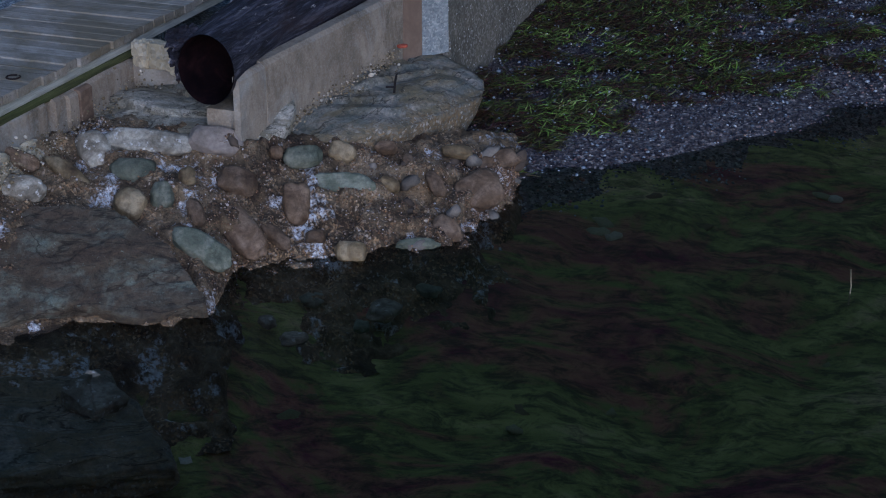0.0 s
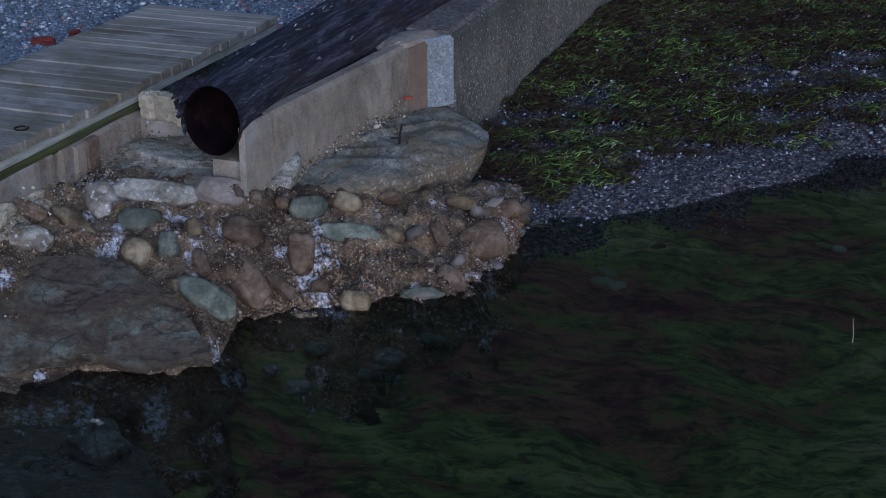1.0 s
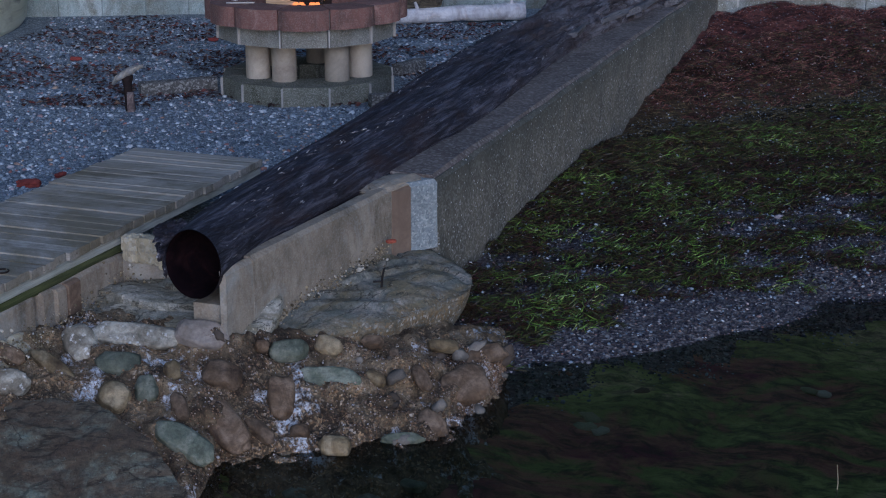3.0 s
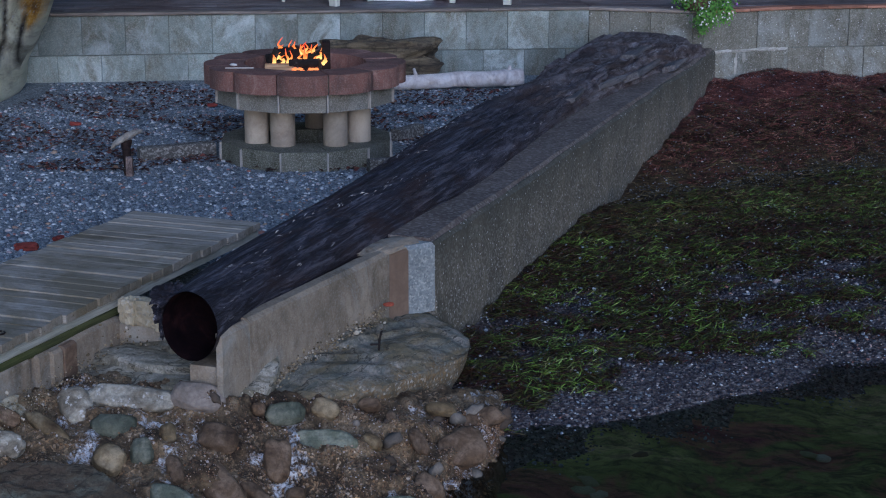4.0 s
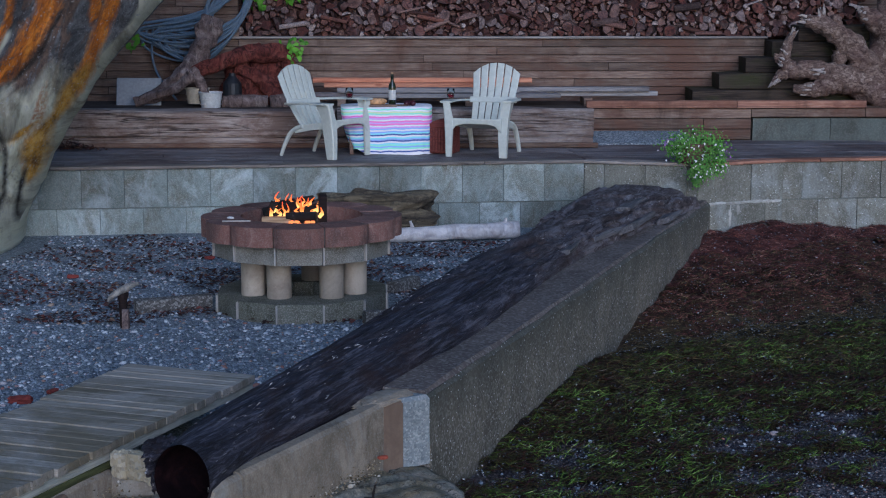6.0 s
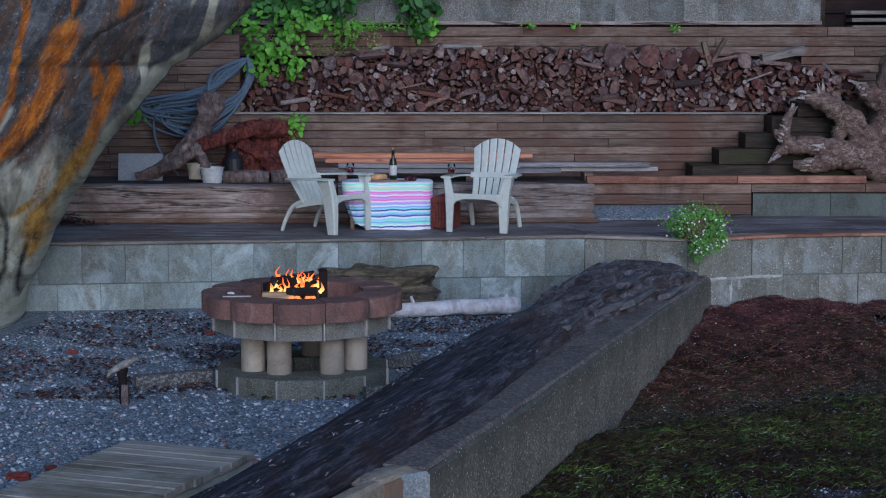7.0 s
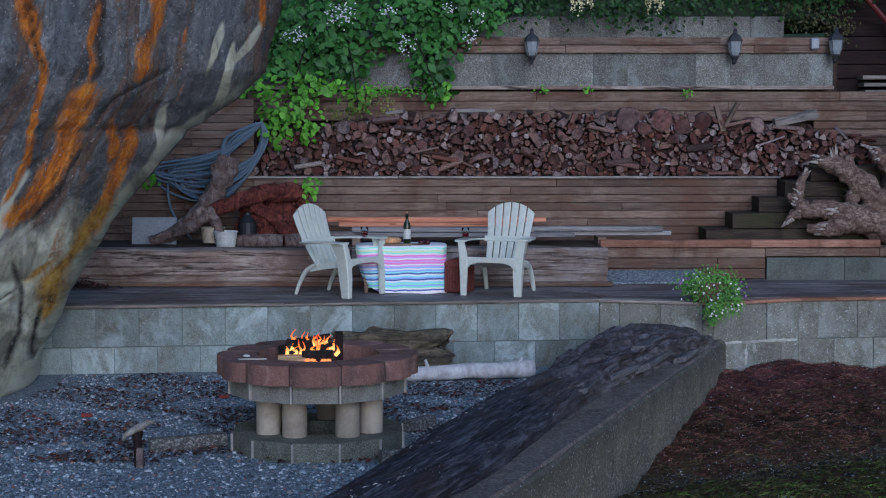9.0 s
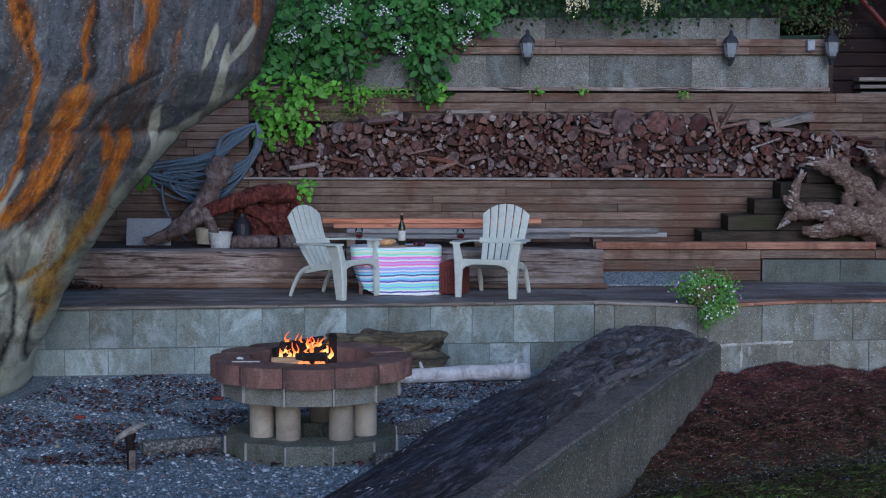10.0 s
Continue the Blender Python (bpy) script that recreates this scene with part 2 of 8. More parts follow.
def pebble_mat(name, stops, rough=0.6, clumps=0.0, wet=0.0):
    g = G(name, shift=False, rough=rough)
    pick = island(g)
    if clumps:
        broad = g.ramp(g.noise((2.2, 3.4, 2.2), 5, 0.7), (0.40, 0.0), (0.62, 1.0))
        pick = g.math("MULTIPLY", pick, g.math("ADD", 1 - clumps, g.math("MULTIPLY", broad, clumps)))
    c = g.ramp(pick, *stops)
    c = g.mix(g.ramp(g.noise(120, 3, 0.6), (0.4, 0.0), (0.7, 0.35)), c, stops[0][1])
    if wet:
        # soaked and dark near the water's level
        up = g.t.nodes.new("ShaderNodeSeparateXYZ")
        g.put(up.inputs[0], g.co)
        h = g.math("ADD", up.outputs[2], g.math("MULTIPLY", g.math("SUBTRACT", g.noise(2.2, 5, 0.65), 0.5), 0.09))
        c = g.mix(g.math("MULTIPLY", g.ramp(g.math("ADD", h, 1.0), (wet + 0.95, 0.0), (wet + 0.99, 0.8), (wet + 1.005, 1.0), (wet + 1.08, 0.0)), 0.45), c, stops[0][1])
    return g.done(c)


PEBBLE = pebble_mat("court_pebbles", ((0.0, (0.045, 0.055, 0.07)), (0.35, (0.13, 0.155, 0.195)), (0.72, (0.28, 0.33, 0.385)), (0.90, (0.66, 0.69, 0.72)), (0.97, (0.25, 0.10, 0.08)), (1.0, (0.4, 0.33, 0.24))))
SHINGLE = pebble_mat("wet_shingle", ((0.0, (0.012, 0.011, 0.017)), (0.5, (0.04, 0.039, 0.052)), (0.85, (0.10, 0.094, 0.108)), (0.95, (0.40, 0.39, 0.40)), (1.0, (0.3, 0.14, 0.10))), 0.35, wet=-0.42)


def water_mat():
    g = G("green_sea_water", shift=False)
    t = g.t
    tr = t.nodes.new("ShaderNodeBsdfTransparent")
    tr.inputs[0].default_value = (0.97, 0.94, 0.83, 1)
    gl = t.nodes.new("ShaderNodeBsdfGlossy")
    gl.inputs["Roughness"].default_value = 0.06
    gl.inputs["Color"].default_value = (0.62, 0.60, 0.58, 1)
    fr = t.nodes.new("ShaderNodeFresnel")
    fr.inputs["IOR"].default_value = 1.33
    b = t.nodes.new("ShaderNodeBump")
    b.inputs["Strength"].default_value = 0.4
    b.inputs["Distance"].default_value = 0.014
    g.put(b.inputs["Height"], g.noise((3.0, 12.0, 1.0), 5, 0.65, warp=0.6))
    t.links.new(b.outputs[0], gl.inputs["Normal"])
    t.links.new(b.outputs[0], fr.inputs["Normal"])
    m = t.nodes.new("ShaderNodeMixShader")
    t.links.new(fr.outputs[0], m.inputs[0])
    t.links.new(tr.outputs[0], m.inputs[1])
    t.links.new(gl.outputs[0], m.inputs[2])
    t.links.new(m.outputs[0], t.nodes["Material Output"].inputs["Surface"])
    return g.mat


WATER = water_mat()


# ---- mesh helpers ----
I4 = Matrix.Identity(4)


def mesh_of(name, bm, material, smooth=False):
    me = bpy.data.meshes.new(name)
    if smooth:
        for f in bm.faces:
            f.smooth = True
    bm.to_mesh(me)
    bm.free()
    if material:
        me.materials.append(material)
    return me


def thing(name, m=I4, label="", category="", group="", kind=""):
    ob = new(name)
    ob.empty_display_size = 0.1
    ob.matrix_basis = m
    return tagged(ob, label, category, group, kind)


def part(name, bm, material, parent, label="", m=I4, smooth=False):
    """Links a bmesh, or a ready mesh, as one mesh object under a thing or a part."""
    me = bm if isinstance(bm, bpy.types.Mesh) else mesh_of(name, bm, material, smooth)
    ob = new(name, me)
    ob.matrix_basis = m
    ob.parent = parent
    return tagged(ob, label)


def solo(name, bm, material, m=I4, label="", category="", group="", kind="", smooth=False):
    """A thing that is one mesh."""
    ob = new(name, mesh_of(name, bm, material, smooth))
    ob.matrix_basis = m
    return tagged(ob, label, category, group, kind)


def box(sx, sy, sz, bev=0.0, m=I4, bm=None, seg=1):
    """A box, its base centre at the origin, with softened edges."""
    own = bm or bmesh.new()
    r = bmesh.ops.create_cube(own, size=1, matrix=m @ Matrix.Translation((0, 0, sz / 2)) @ Matrix.Diagonal((sx, sy, sz, 1)))
    if bev > 0:
        edges = list({e for v in r["verts"] for e in v.link_edges})
        bmesh.ops.bevel(own, geom=edges, offset=bev, segments=seg, affect="EDGES")
    return own


def worn_box(sx, sy, sz, bev, amp, seed, cuts=6):
    """A timber: cut along its length, its faces a little uneven."""
    bm = bmesh.new()
    rows = []
    for k in range(cuts + 1):
        x = -sx / 2 + sx * k / cuts
        ring = []
        for y, z in ((-sy / 2 + bev, 0), (sy / 2 - bev, 0), (sy / 2, bev), (sy / 2, sz - bev), (sy / 2 - bev, sz), (-sy / 2 + bev, sz), (-sy / 2, sz - bev), (-sy / 2, bev)):
            n = noise.noise_vector(Vector((x * 2 + seed * 7.3, y * 9, z * 9 + seed)))
            ring.append(bm.verts.new((x, y + n.y * amp, max(0, z + n.z * amp) if z > 0 else 0)))
        rows.append(ring)
    for a, b in zip(rows, rows[1:]):
        for k in range(8):
            bm.faces.new((a[k], b[k], b[(k + 1) % 8], a[(k + 1) % 8]))
    bm.faces.new(rows[0])
    bm.faces.new(rows[-1][::-1])
    bmesh.ops.recalc_face_normals(bm, faces=bm.faces)
    return bm


def lump(size, seed, sub=2, amp=0.22, freq=1.4, fine=0.05, boxy=0.0):
    """A stone: a ball bent by two scales of noise, more or less squared off."""
    bm = bmesh.new()
    bmesh.ops.create_icosphere(bm, subdivisions=sub, radius=1)
    off = Vector((seed * 3.7, seed * 1.3, seed * 5.1))
    for v in bm.verts:
        d = v.co.normalized()
        p = d
        if boxy:
            q = max(abs(d.x), abs(d.y), abs(d.z))
            p = d.lerp(d / q * 0.82, boxy)
        k = 1 + amp * noise.noise(d * freq + off) + fine * noise.noise(d * 5 + off)
        v.co = Vector((p.x * size[0], p.y * size[1], p.z * size[2])) * k
    return bm


def tube(pts, radii, seg=10, wob=0.0, seed=0.0, flat=1.0, cap=True):
    """A swept round along points, with one radius for each."""
    bm = bmesh.new()
    pts = [Vector(p) for p in pts]
    rings = []
    side = None
    for i, p in enumerate(pts):
        d = (pts[min(i + 1, len(pts) - 1)] - pts[max(i - 1, 0)]).normalized()
        if side is None:
            side = d.cross(Vector((0, 0, 1)))
            if side.length < 0.1:
                side = d.cross(Vector((0, 1, 0)))
        side = (side - d * side.dot(d)).normalized()
        up = side.cross(d)
        ring = []
        for k in range(seg):
            a = 2 * math.pi * k / seg
            r = radii[i] * (1 + wob * noise.noise(Vector((math.cos(a) * 1.5 + seed, math.sin(a) * 1.5, i * 0.35 + seed))))
            ring.append(bm.verts.new(p + side * (math.cos(a) * r) + up * (math.sin(a) * r * flat)))
        rings.append(ring)
    for a, b in zip(rings, rings[1:]):
        for k in range(seg):
            bm.faces.new((a[k], a[(k + 1) % seg], b[(k + 1) % seg], b[k]))
    if cap:
        bm.faces.new(rings[0][::-1])
        bm.faces.new(rings[-1])
    return bm


def spline(pts, n):
    """Catmull-Rom through the points, n steps a span."""
    pts = [Vector(p) for p in pts]
    out = []
    for i in range(len(pts) - 1):
        a, b, c, d = pts[max(i - 1, 0)], pts[i], pts[i + 1], pts[min(i + 2, len(pts) - 1)]
        for k in range(n):
            t = k / n
            out.append(0.5 * ((2 * b) + (c - a) * t + (2 * a - 5 * b + 4 * c - d) * t * t + (3 * b - a - 3 * c + d) * t ** 3))
    out.append(pts[-1])
    return out


def turned(profile, seg=20):
    """A solid turned round z from (radius, height) pairs."""
    bm = bmesh.new()
    rings = [[bm.verts.new((r * math.cos(2 * math.pi * k / seg), r * math.sin(2 * math.pi * k / seg), z)) for k in range(seg)] for r, z in profile]
    for a, b in zip(rings, rings[1:]):
        for k in range(seg):
            bm.faces.new((a[k], a[(k + 1) % seg], b[(k + 1) % seg], b[k]))
    bm.faces.new(rings[0][::-1])
    bm.faces.new(rings[-1])
    return bm


def raw(name, verts, faces, material, smooth=False):
    me = bpy.data.meshes.new(name)
    me.from_pydata([tuple(v) for v in verts], [], faces)
    me.materials.append(material)
    if smooth:
        me.polygons.foreach_set("use_smooth", [True] * len(me.polygons))
    me.update()
    return me


def extrude_poly(pts, z0, z1, bm=None):
    """A straight-sided solid over a plan outline (anticlockwise)."""
    bm = bm or bmesh.new()
    lo = [bm.verts.new((x, y, z0)) for x, y in pts]
    hi = [bm.verts.new((x, y, z1)) for x, y in pts]
    n = len(pts)
    bm.faces.new(lo[::-1])
    bm.faces.new(hi)
    for k in range(n):
        bm.faces.new((lo[k], lo[(k + 1) % n], hi[(k + 1) % n], hi[k]))
    return bm


# two frames of the plan: along the sea wall, and along the block wall
SU, SN, SO = Vector((0.345, 0.9386, 0)), Vector((0.9386, -0.345, 0)), Vector((0.02, 8.53, 0))
SEA_M = Matrix(((SU.x, -SN.x, 0, SO.x), (SU.y, -SN.y, 0, SO.y), (0, 0, 1, 0), (0, 0, 0, 1)))


def S(a, p, z=0.0):
    """a metres along the sea wall, p to its seaward side."""
    return SO + SU * a + SN * p + Vector((0, 0, z))


def at(x, y, z, turn=0.0):
    return pose(x, y, z, 0, 0, turn)


WALL_TURN = math.degrees(math.atan2(0.52, 4.55))


def wall_y(x):
    """Front face of the block wall."""
    if x < 1.53:
        return 15.68 + (x + 3.45) * 0.1143
    if x < 2.6:
        return 16.25 - (x - 1.53) * 0.30
    return 15.93 + (x - 2.6) * 0.42 if x < 3.5 else 16.31 + (x - 3.5) * 0.13


# ---- ground, water ----
WATER_Z = -0.42


def lerp_table(x, xs, ys):
    return float(np.interp(x, xs, ys))


def ground_z(x, y):
    s = (x - 0.33) * -0.487 + (y - 7.39) * 0.873
    z = lerp_table(s, (-30, -8, -4, -1.5, -0.4, 0, 0.4, 1.5, 2.3, 3.0, 3.85, 4.57, 6.2, 9), (-3.5, -1.9, -1.3, -0.82, -0.55, -0.42, -0.385, -0.36, -0.34, -0.31, -0.39, -0.29, -0.07, 0.0))
    z += (0.05 * noise.noise(Vector((x * 0.9, y * 0.9, 0))) + 0.025 * noise.noise(Vector((x * 3, y * 3, 4)))) * (0.75 if abs(s) < 0.5 else 1.0)
    if (x - 0.02) * 0.9386 - (y - 8.53) * 0.345 < -0.2 and z > -0.2:
        z = -0.2
    if s < 0:
        z += 0.16 * noise.noise(Vector((x * 1.6, y * 1.6, 9))) * min(1, -s)
    return z


def axis(lo, hi, step, far):
    inner = list(np.arange(lo, hi + 1e-6, step))
    grow, k = [], step
    d = 0
    while d < far:
        k *= 1.45
        d += k
        grow.append(d)
    return [lo - g for g in reversed(grow)] + inner + [hi + g for g in grow]


xs, ys = axis(-2.6, 5.2, 0.1, 700), axis(3.5, 16.6, 0.1, 700)
verts = [(x, y, ground_z(x, y) if y < 17 else -0.05) for y in ys for x in xs]
nx = len(xs)
faces = [(j * nx + i, j * nx + i + 1, (j + 1) * nx + i + 1, (j + 1) * nx + i) for j in range(len(ys) - 1) for i in range(nx - 1)]
tagged(new("ground", raw("ground", verts, faces, BEACH, True)), "dark wet shingle beach sloping into the sea", "beach", kind="structure")
wx = [(x, y, WATER_Z) for y in (-700, 3, 12, 700) for x in (-700, -4, 7, 700)]
sea = new("water", raw("water", wx, [(j * 4 + i, j * 4 + i + 1, j * 4 + i + 5, j * 4 + i + 4) for j in range(3) for i in range(3)], WATER))
tagged(sea, "still dark green clear sea water", "water", kind="structure")

# the gravel court between the log, the rock and the block wall
court = [S(-0.3, -2.2), S(-0.3, -1.0), S(0.1, -0.6), S(7.7, -0.6), Vector((2.2, 16.2, 0)), Vector((-5, 15.9, 0)), Vector((-9, 13, 0)), Vector((-6, 8, 0))]
tagged(new("gravel_court", mesh_of("gravel_court", extrude_poly([(p.x, p.y) for p in court], -0.5, 0.0), GRAVEL)), "blue-grey gravel court inside the walls", "gravel", kind="structure")

# ---- terraces ----
def board_row(parent, x0, x1, y, z, h, depth, material, lengths, seed, name="board", turn=0.0, bev=0.006, m=I4):
    """A course of boards end to end, each its own object."""
    r = random.Random(seed)
    x = x0
    while x < x1 - 0.02:
        n = min(r.uniform(*lengths), x1 - x)
        if x1 - x - n < 0.35:
            n = x1 - x
        b = worn_box(n - 0.006, depth, h - 0.005, bev, 0.004, seed + x, max(2, int(n / 0.5)))
        part(name, b, material, parent, m=m @ at(x + n / 2, y + r.uniform(-0.005, 0.005), z + 0.0025))
        x += n


# filled ground of each terrace, stepping up the bank
def fill(name, pts, z0, z1, material, label):
    return tagged(new(name, mesh_of(name, extrude_poly(pts, z0, z1), material)), label, "terrace", kind="structure")


SOIL = stone("dark_soil", ((0.3, (0.03, 0.022, 0.016)), (0.5, (0.07, 0.05, 0.038)), (0.75, (0.12, 0.09, 0.07))), 6, 80, 0.95)
front = [(x, wall_y(x) + 0.19) for x in (-7, 1.53, 2.6, 3.5, 9)]
fill("terrace_1", front + [(9, 18.3), (-7, 18.3)], -0.4, 0.60, SOIL, "earth under the lower timber deck")
fill("terrace_2", [(-7, 17.75), (1.7, 17.75), (1.74, 18.26), (9, 18.30), (9, 19.6), (-7, 19.6)], 0.2, 1.02, SOIL, "earth terrace behind the beam bench")
fill("terrace_3", [(-7, 19.12), (9, 19.12), (9, 20.4), (-7, 20.4)], 0.8, 1.70, SOIL, "earth terrace that carries the woodpile")
fill("terrace_5", [(4.7, 19.98), (12, 19.98), (12, 24), (4.7, 24)], 1.2, 2.50, SOIL, "earth under the corner stair")
fill("terrace_4", [(-9, 19.96), (4.7, 19.96), (4.7, 24), (-9, 24)], 1.2, 3.30, SOIL, "earth bank above the woodpile")

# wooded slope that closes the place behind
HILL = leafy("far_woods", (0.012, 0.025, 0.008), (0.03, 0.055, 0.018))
hv, hf = [], []
hn = 61
for j in range(26):
    for i in range(hn):
        a = (i - 30) / 30
        x = a * 70
        y = 23.5 + j * 0.4 - abs(a) ** 2 * 16 + 1.5 * noise.noise(Vector((x * 0.2, j * 0.3, 2)))
        z = 2.2 + j * 0.95 + 1.4 * noise.noise(Vector((x * 0.35, j * 0.5, 7)))
        hv.append((x, y, z))
hf = [(j * hn + i, j * hn + i + 1, (j + 1) * hn + i + 1, (j + 1) * hn + i) for j in range(25) for i in range(hn - 1)]
tagged(new("backdrop_hillside", raw("backdrop_hillside", hv, hf, HILL)), "dark wooded slope behind the garden", "hillside", kind="structure")

# ---- block wall ----
block_wall = thing("wall_blocks", label="retaining wall of grey square concrete blocks with stains", category="wall", kind="structure")
BW = 0.405


def block_mesh(w, h, d=0.19, bev=0.003, mat=None):
    return mesh_of("concrete_block", box(w - 0.003, d, h - 0.003, bev), mat or C_BLOCK)


C_JOINT = concrete("grey_joint", (0.23, 0.26, 0.235), (0.15, 0.17, 0.15), 0.1, grit=120)
blk_full = block_mesh(BW, 0.37)
blk_low = block_mesh(BW, 0.40)
tan_full = block_mesh(BW, 0.37, mat=C_BLOCK_TAN)
tan_low = block_mesh(BW, 0.40, mat=C_BLOCK_TAN)
runs = ((-5.5, 1.53), (1.53, 2.6), (2.6, 3.5), (3.5, 7.5))
for x0, x1 in runs:
    y0, y1 = wall_y(x0), wall_y(x1 - 1e-4)
    n = math.hypot(x1 - x0, y1 - y0)
    m = at(x0, y0, 0, math.degrees(math.atan2(y1 - y0, x1 - x0)))
    back = box(n, 0.17, 0.95, 0, at(n / 2, 0.099, -0.37))
    part("mortar_bed", back, C_JOINT, block_wall, m=m)
    for row, (z, h, me, shift) in enumerate(((0.255, 0.37, blk_full, 0.205), (-0.15, 0.40, blk_low, 0.035), (-0.55, 0.40, blk_low, 0.0))):
        a = -shift
        while a < n - 0.05:
            lo, hi = max(a, 0), min(a + BW, n)
            if hi - lo > 0.06:
                whole = hi - lo > BW - 0.001
                tan = x0 > 1
                if tan and whole:
                    me = tan_full if row == 0 else tan_low
                part("concrete_block", me if whole else block_mesh(hi - lo, h, mat=C_BLOCK_TAN if tan else None), None, block_wall,
                     m=m @ at((lo + hi) / 2, 0.095 + random.uniform(-0.006, 0.006), z, random.uniform(-0.4, 0.4)))
            a += BW

# a lime-streaked ledge where the wall turns
C_DULL = concrete("dull_green_slab", (0.15, 0.17, 0.15), (0.095, 0.11, 0.095), 0.1, (0.06, 0.055, 0.04), 0.7, grit=120, vary=0.1)
C_LIME = concrete("lime_bloom", (0.62, 0.63, 0.60), (0.36, 0.36, 0.32), 0.2, (0.16, 0.15, 0.11), 0.8, grit=90)
y0, y1 = wall_y(2.6), wall_y(3.499)
m = at(2.6, y0, 0, math.degrees(math.atan2(y1 - y0, 0.9)))
r = random.Random(61)
for k in range(9):
    part("lime_ledge", lump((0.075, 0.014, 0.010 + 0.012 * r.random()), k + 61, 3, 0.4, 2.2, 0.2, 0.3), C_LIME, block_wall, "white crust of lime along the ledge", m=m @ at(0.05 + 0.105 * k, 0.0, 0.25 + r.uniform(-0.008, 0.008)))
for x, n in ((0.08, 0.09), (0.37, 0.12), (0.46, 0.06)):
    part("lime_streak", lump((0.020, 0.008, n), x * 31, 3, 0.4, 2.2, 0.2, 0.3), C_LIME, block_wall, "white lime streak", m=m @ at(x, 0.0, 0.24 - n))

# deck on the first terrace: boards along the wall, a paler edge board
deck = thing("floor_deck", label="dark wet timber deck of long boards", category="deck", kind="structure")
m = at(-3.45, 15.68, 0, WALL_TURN)
for k in range(15):
    board_row(deck, -2.5, 5.05 if k < 9 else 8.5, 0.09 + k * 0.143, 0.605, 0.045, 0.14, W_DECK, (1.8, 3.6), 40 + k, m=m)
for k in range(15):
    board_row(deck, 5.06, 9.5, 0.14 + k * 0.143, 0.600, 0.045, 0.14, W_DECK, (1.8, 3.6), 140 + k, m=m)
x = -5.2
r = random.Random(5)
edge = thing("trim_deck_edge", label="weathered capping boards along the deck edge", category="trim", kind="structure")
for x0, x1, mt, ln in ((-5.2, 1.53, W_GREY, (1.3, 2.2)), (1.53, 2.6, W_GREY, (0.8, 1.2)), (2.6, 3.5, W_RED, (0.3, 0.5)), (3.5, 7.5, W_RED, (0.25, 0.5))):
    y0, y1 = wall_y(x0), wall_y(x1 - 1e-4)
    n = math.hypot(x1 - x0, y1 - y0)
    board_row(edge, 0, n, 0.045, 0.622, 0.035, 0.15, mt, ln, int(x0 * 10) + 77, m=at(x0, y0, 0, math.degrees(math.atan2(y1 - y0, x1 - x0))))

# ---- sea wall, in its own frame: x along, y towards the court ----
sea_wall = thing("wall_sea", SEA_M, "concrete sea wall with exposed aggregate and a smooth tan end", "wall", kind="structure")


def profile_wall(x0, x1, yo0, yo1, thick, z0, z1, steps, bulge, seed, wavy=0.0):
    bm = bmesh.new()
    rows = []
    for i in range(steps + 1):
        t = i / steps
        x, yo = x0 + (x1 - x0) * t, yo0 + (yo1 - yo0) * t
        zt = z1 + wavy * noise.noise(Vector((x * 0.8, seed, 0)))
        ring = []
        for k in range(7):
            z = z0 + (zt - 0.02 - z0) * k / 6
            ring.append(bm.verts.new((x, yo + bulge * noise.noise(Vector((x * 2, z * 3, seed))), z)))
        ring += [bm.verts.new((x, yo + 0.02, zt)), bm.verts.new((x, yo + thick, zt)), bm.verts.new((x, yo + thick, z0))]
        rows.append(ring)
    n = len(rows[0])
    for a, b in zip(rows, rows[1:]):
        for k in range(n):
            bm.faces.new((a[k], b[k], b[(k + 1) % n], a[(k + 1) % n]))
    bm.faces.new(rows[0])
    bm.faces.new(rows[-1][::-1])
    bmesh.ops.recalc_face_normals(bm, faces=bm.faces)
    return bm


part("aggregate_wall", profile_wall(0.0, 7.9, 0.0, 0.02, 0.62, -0.75, 0.27, 60, 0.02, 3, 0.014), C_SEA, sea_wall, "aggregate concrete wall stained darker near the top")
part("wall_cap", profile_wall(0.02, 7.9, 0.025, 0.045, 0.60, 0.2, 0.288, 60, 0.022, 13, 0.02), C_CAP, sea_wall, "brown stained top of the wall")
part("pale_patch", profile_wall(-0.137, -0.002, 0.098, 0.004, 0.3, -0.1, 0.275, 4, 0.006, 4), C_PALE, sea_wall, "pale coarse aggregate patch")
C_BROWN = stone("brown_render", ((0.3, (0.19, 0.135, 0.095)), (0.7, (0.28, 0.205, 0.145))), 8, 90, 0.9, 0.2)
part("brown_patch", profile_wall(-0.27, -0.139, 0.155, 0.102, 0.3, -0.1, 0.272, 3, 0.002, 5), C_BROWN, sea_wall, "smooth brown patch")
part("poured_end", profile_wall(-1.60, -0.272, 0.302, 0.158, 0.075, -0.40, 0.278, 16, 0.008, 6, 0.006), C_TAN, sea_wall, "smooth tan poured concrete end")
part("corner_face", profile_wall(-1.83, -1.602, 0.322, 0.304, 0.03, -0.40, 0.274, 4, 0.005, 16), C_TAN, sea_wall, "tan corner face of the poured end")
part("log_foot", profile_wall(-1.78, -1.56, 0.352, 0.345, 0.16, -0.40, 0.10, 4, 0.02, 26), C_TAN, sea_wall, "rough concrete foot under the log end")
part("log_bed", profile_wall(-1.55, -0.272, 0.355, 0.21, 0.30, -0.40, 0.25, 10, 0.02, 7), C_TAN, sea_wall, "rough concrete bed under the log")
part("mortar_cap", lump((0.26, 0.10, 0.020), 17, 4, 0.3, 2.6, 0.2, 0.2), C_TAN, sea_wall, "pale mortar smoothed over the joint", m=at(-0.12, 0.215, 0.268, -16), smooth=True)

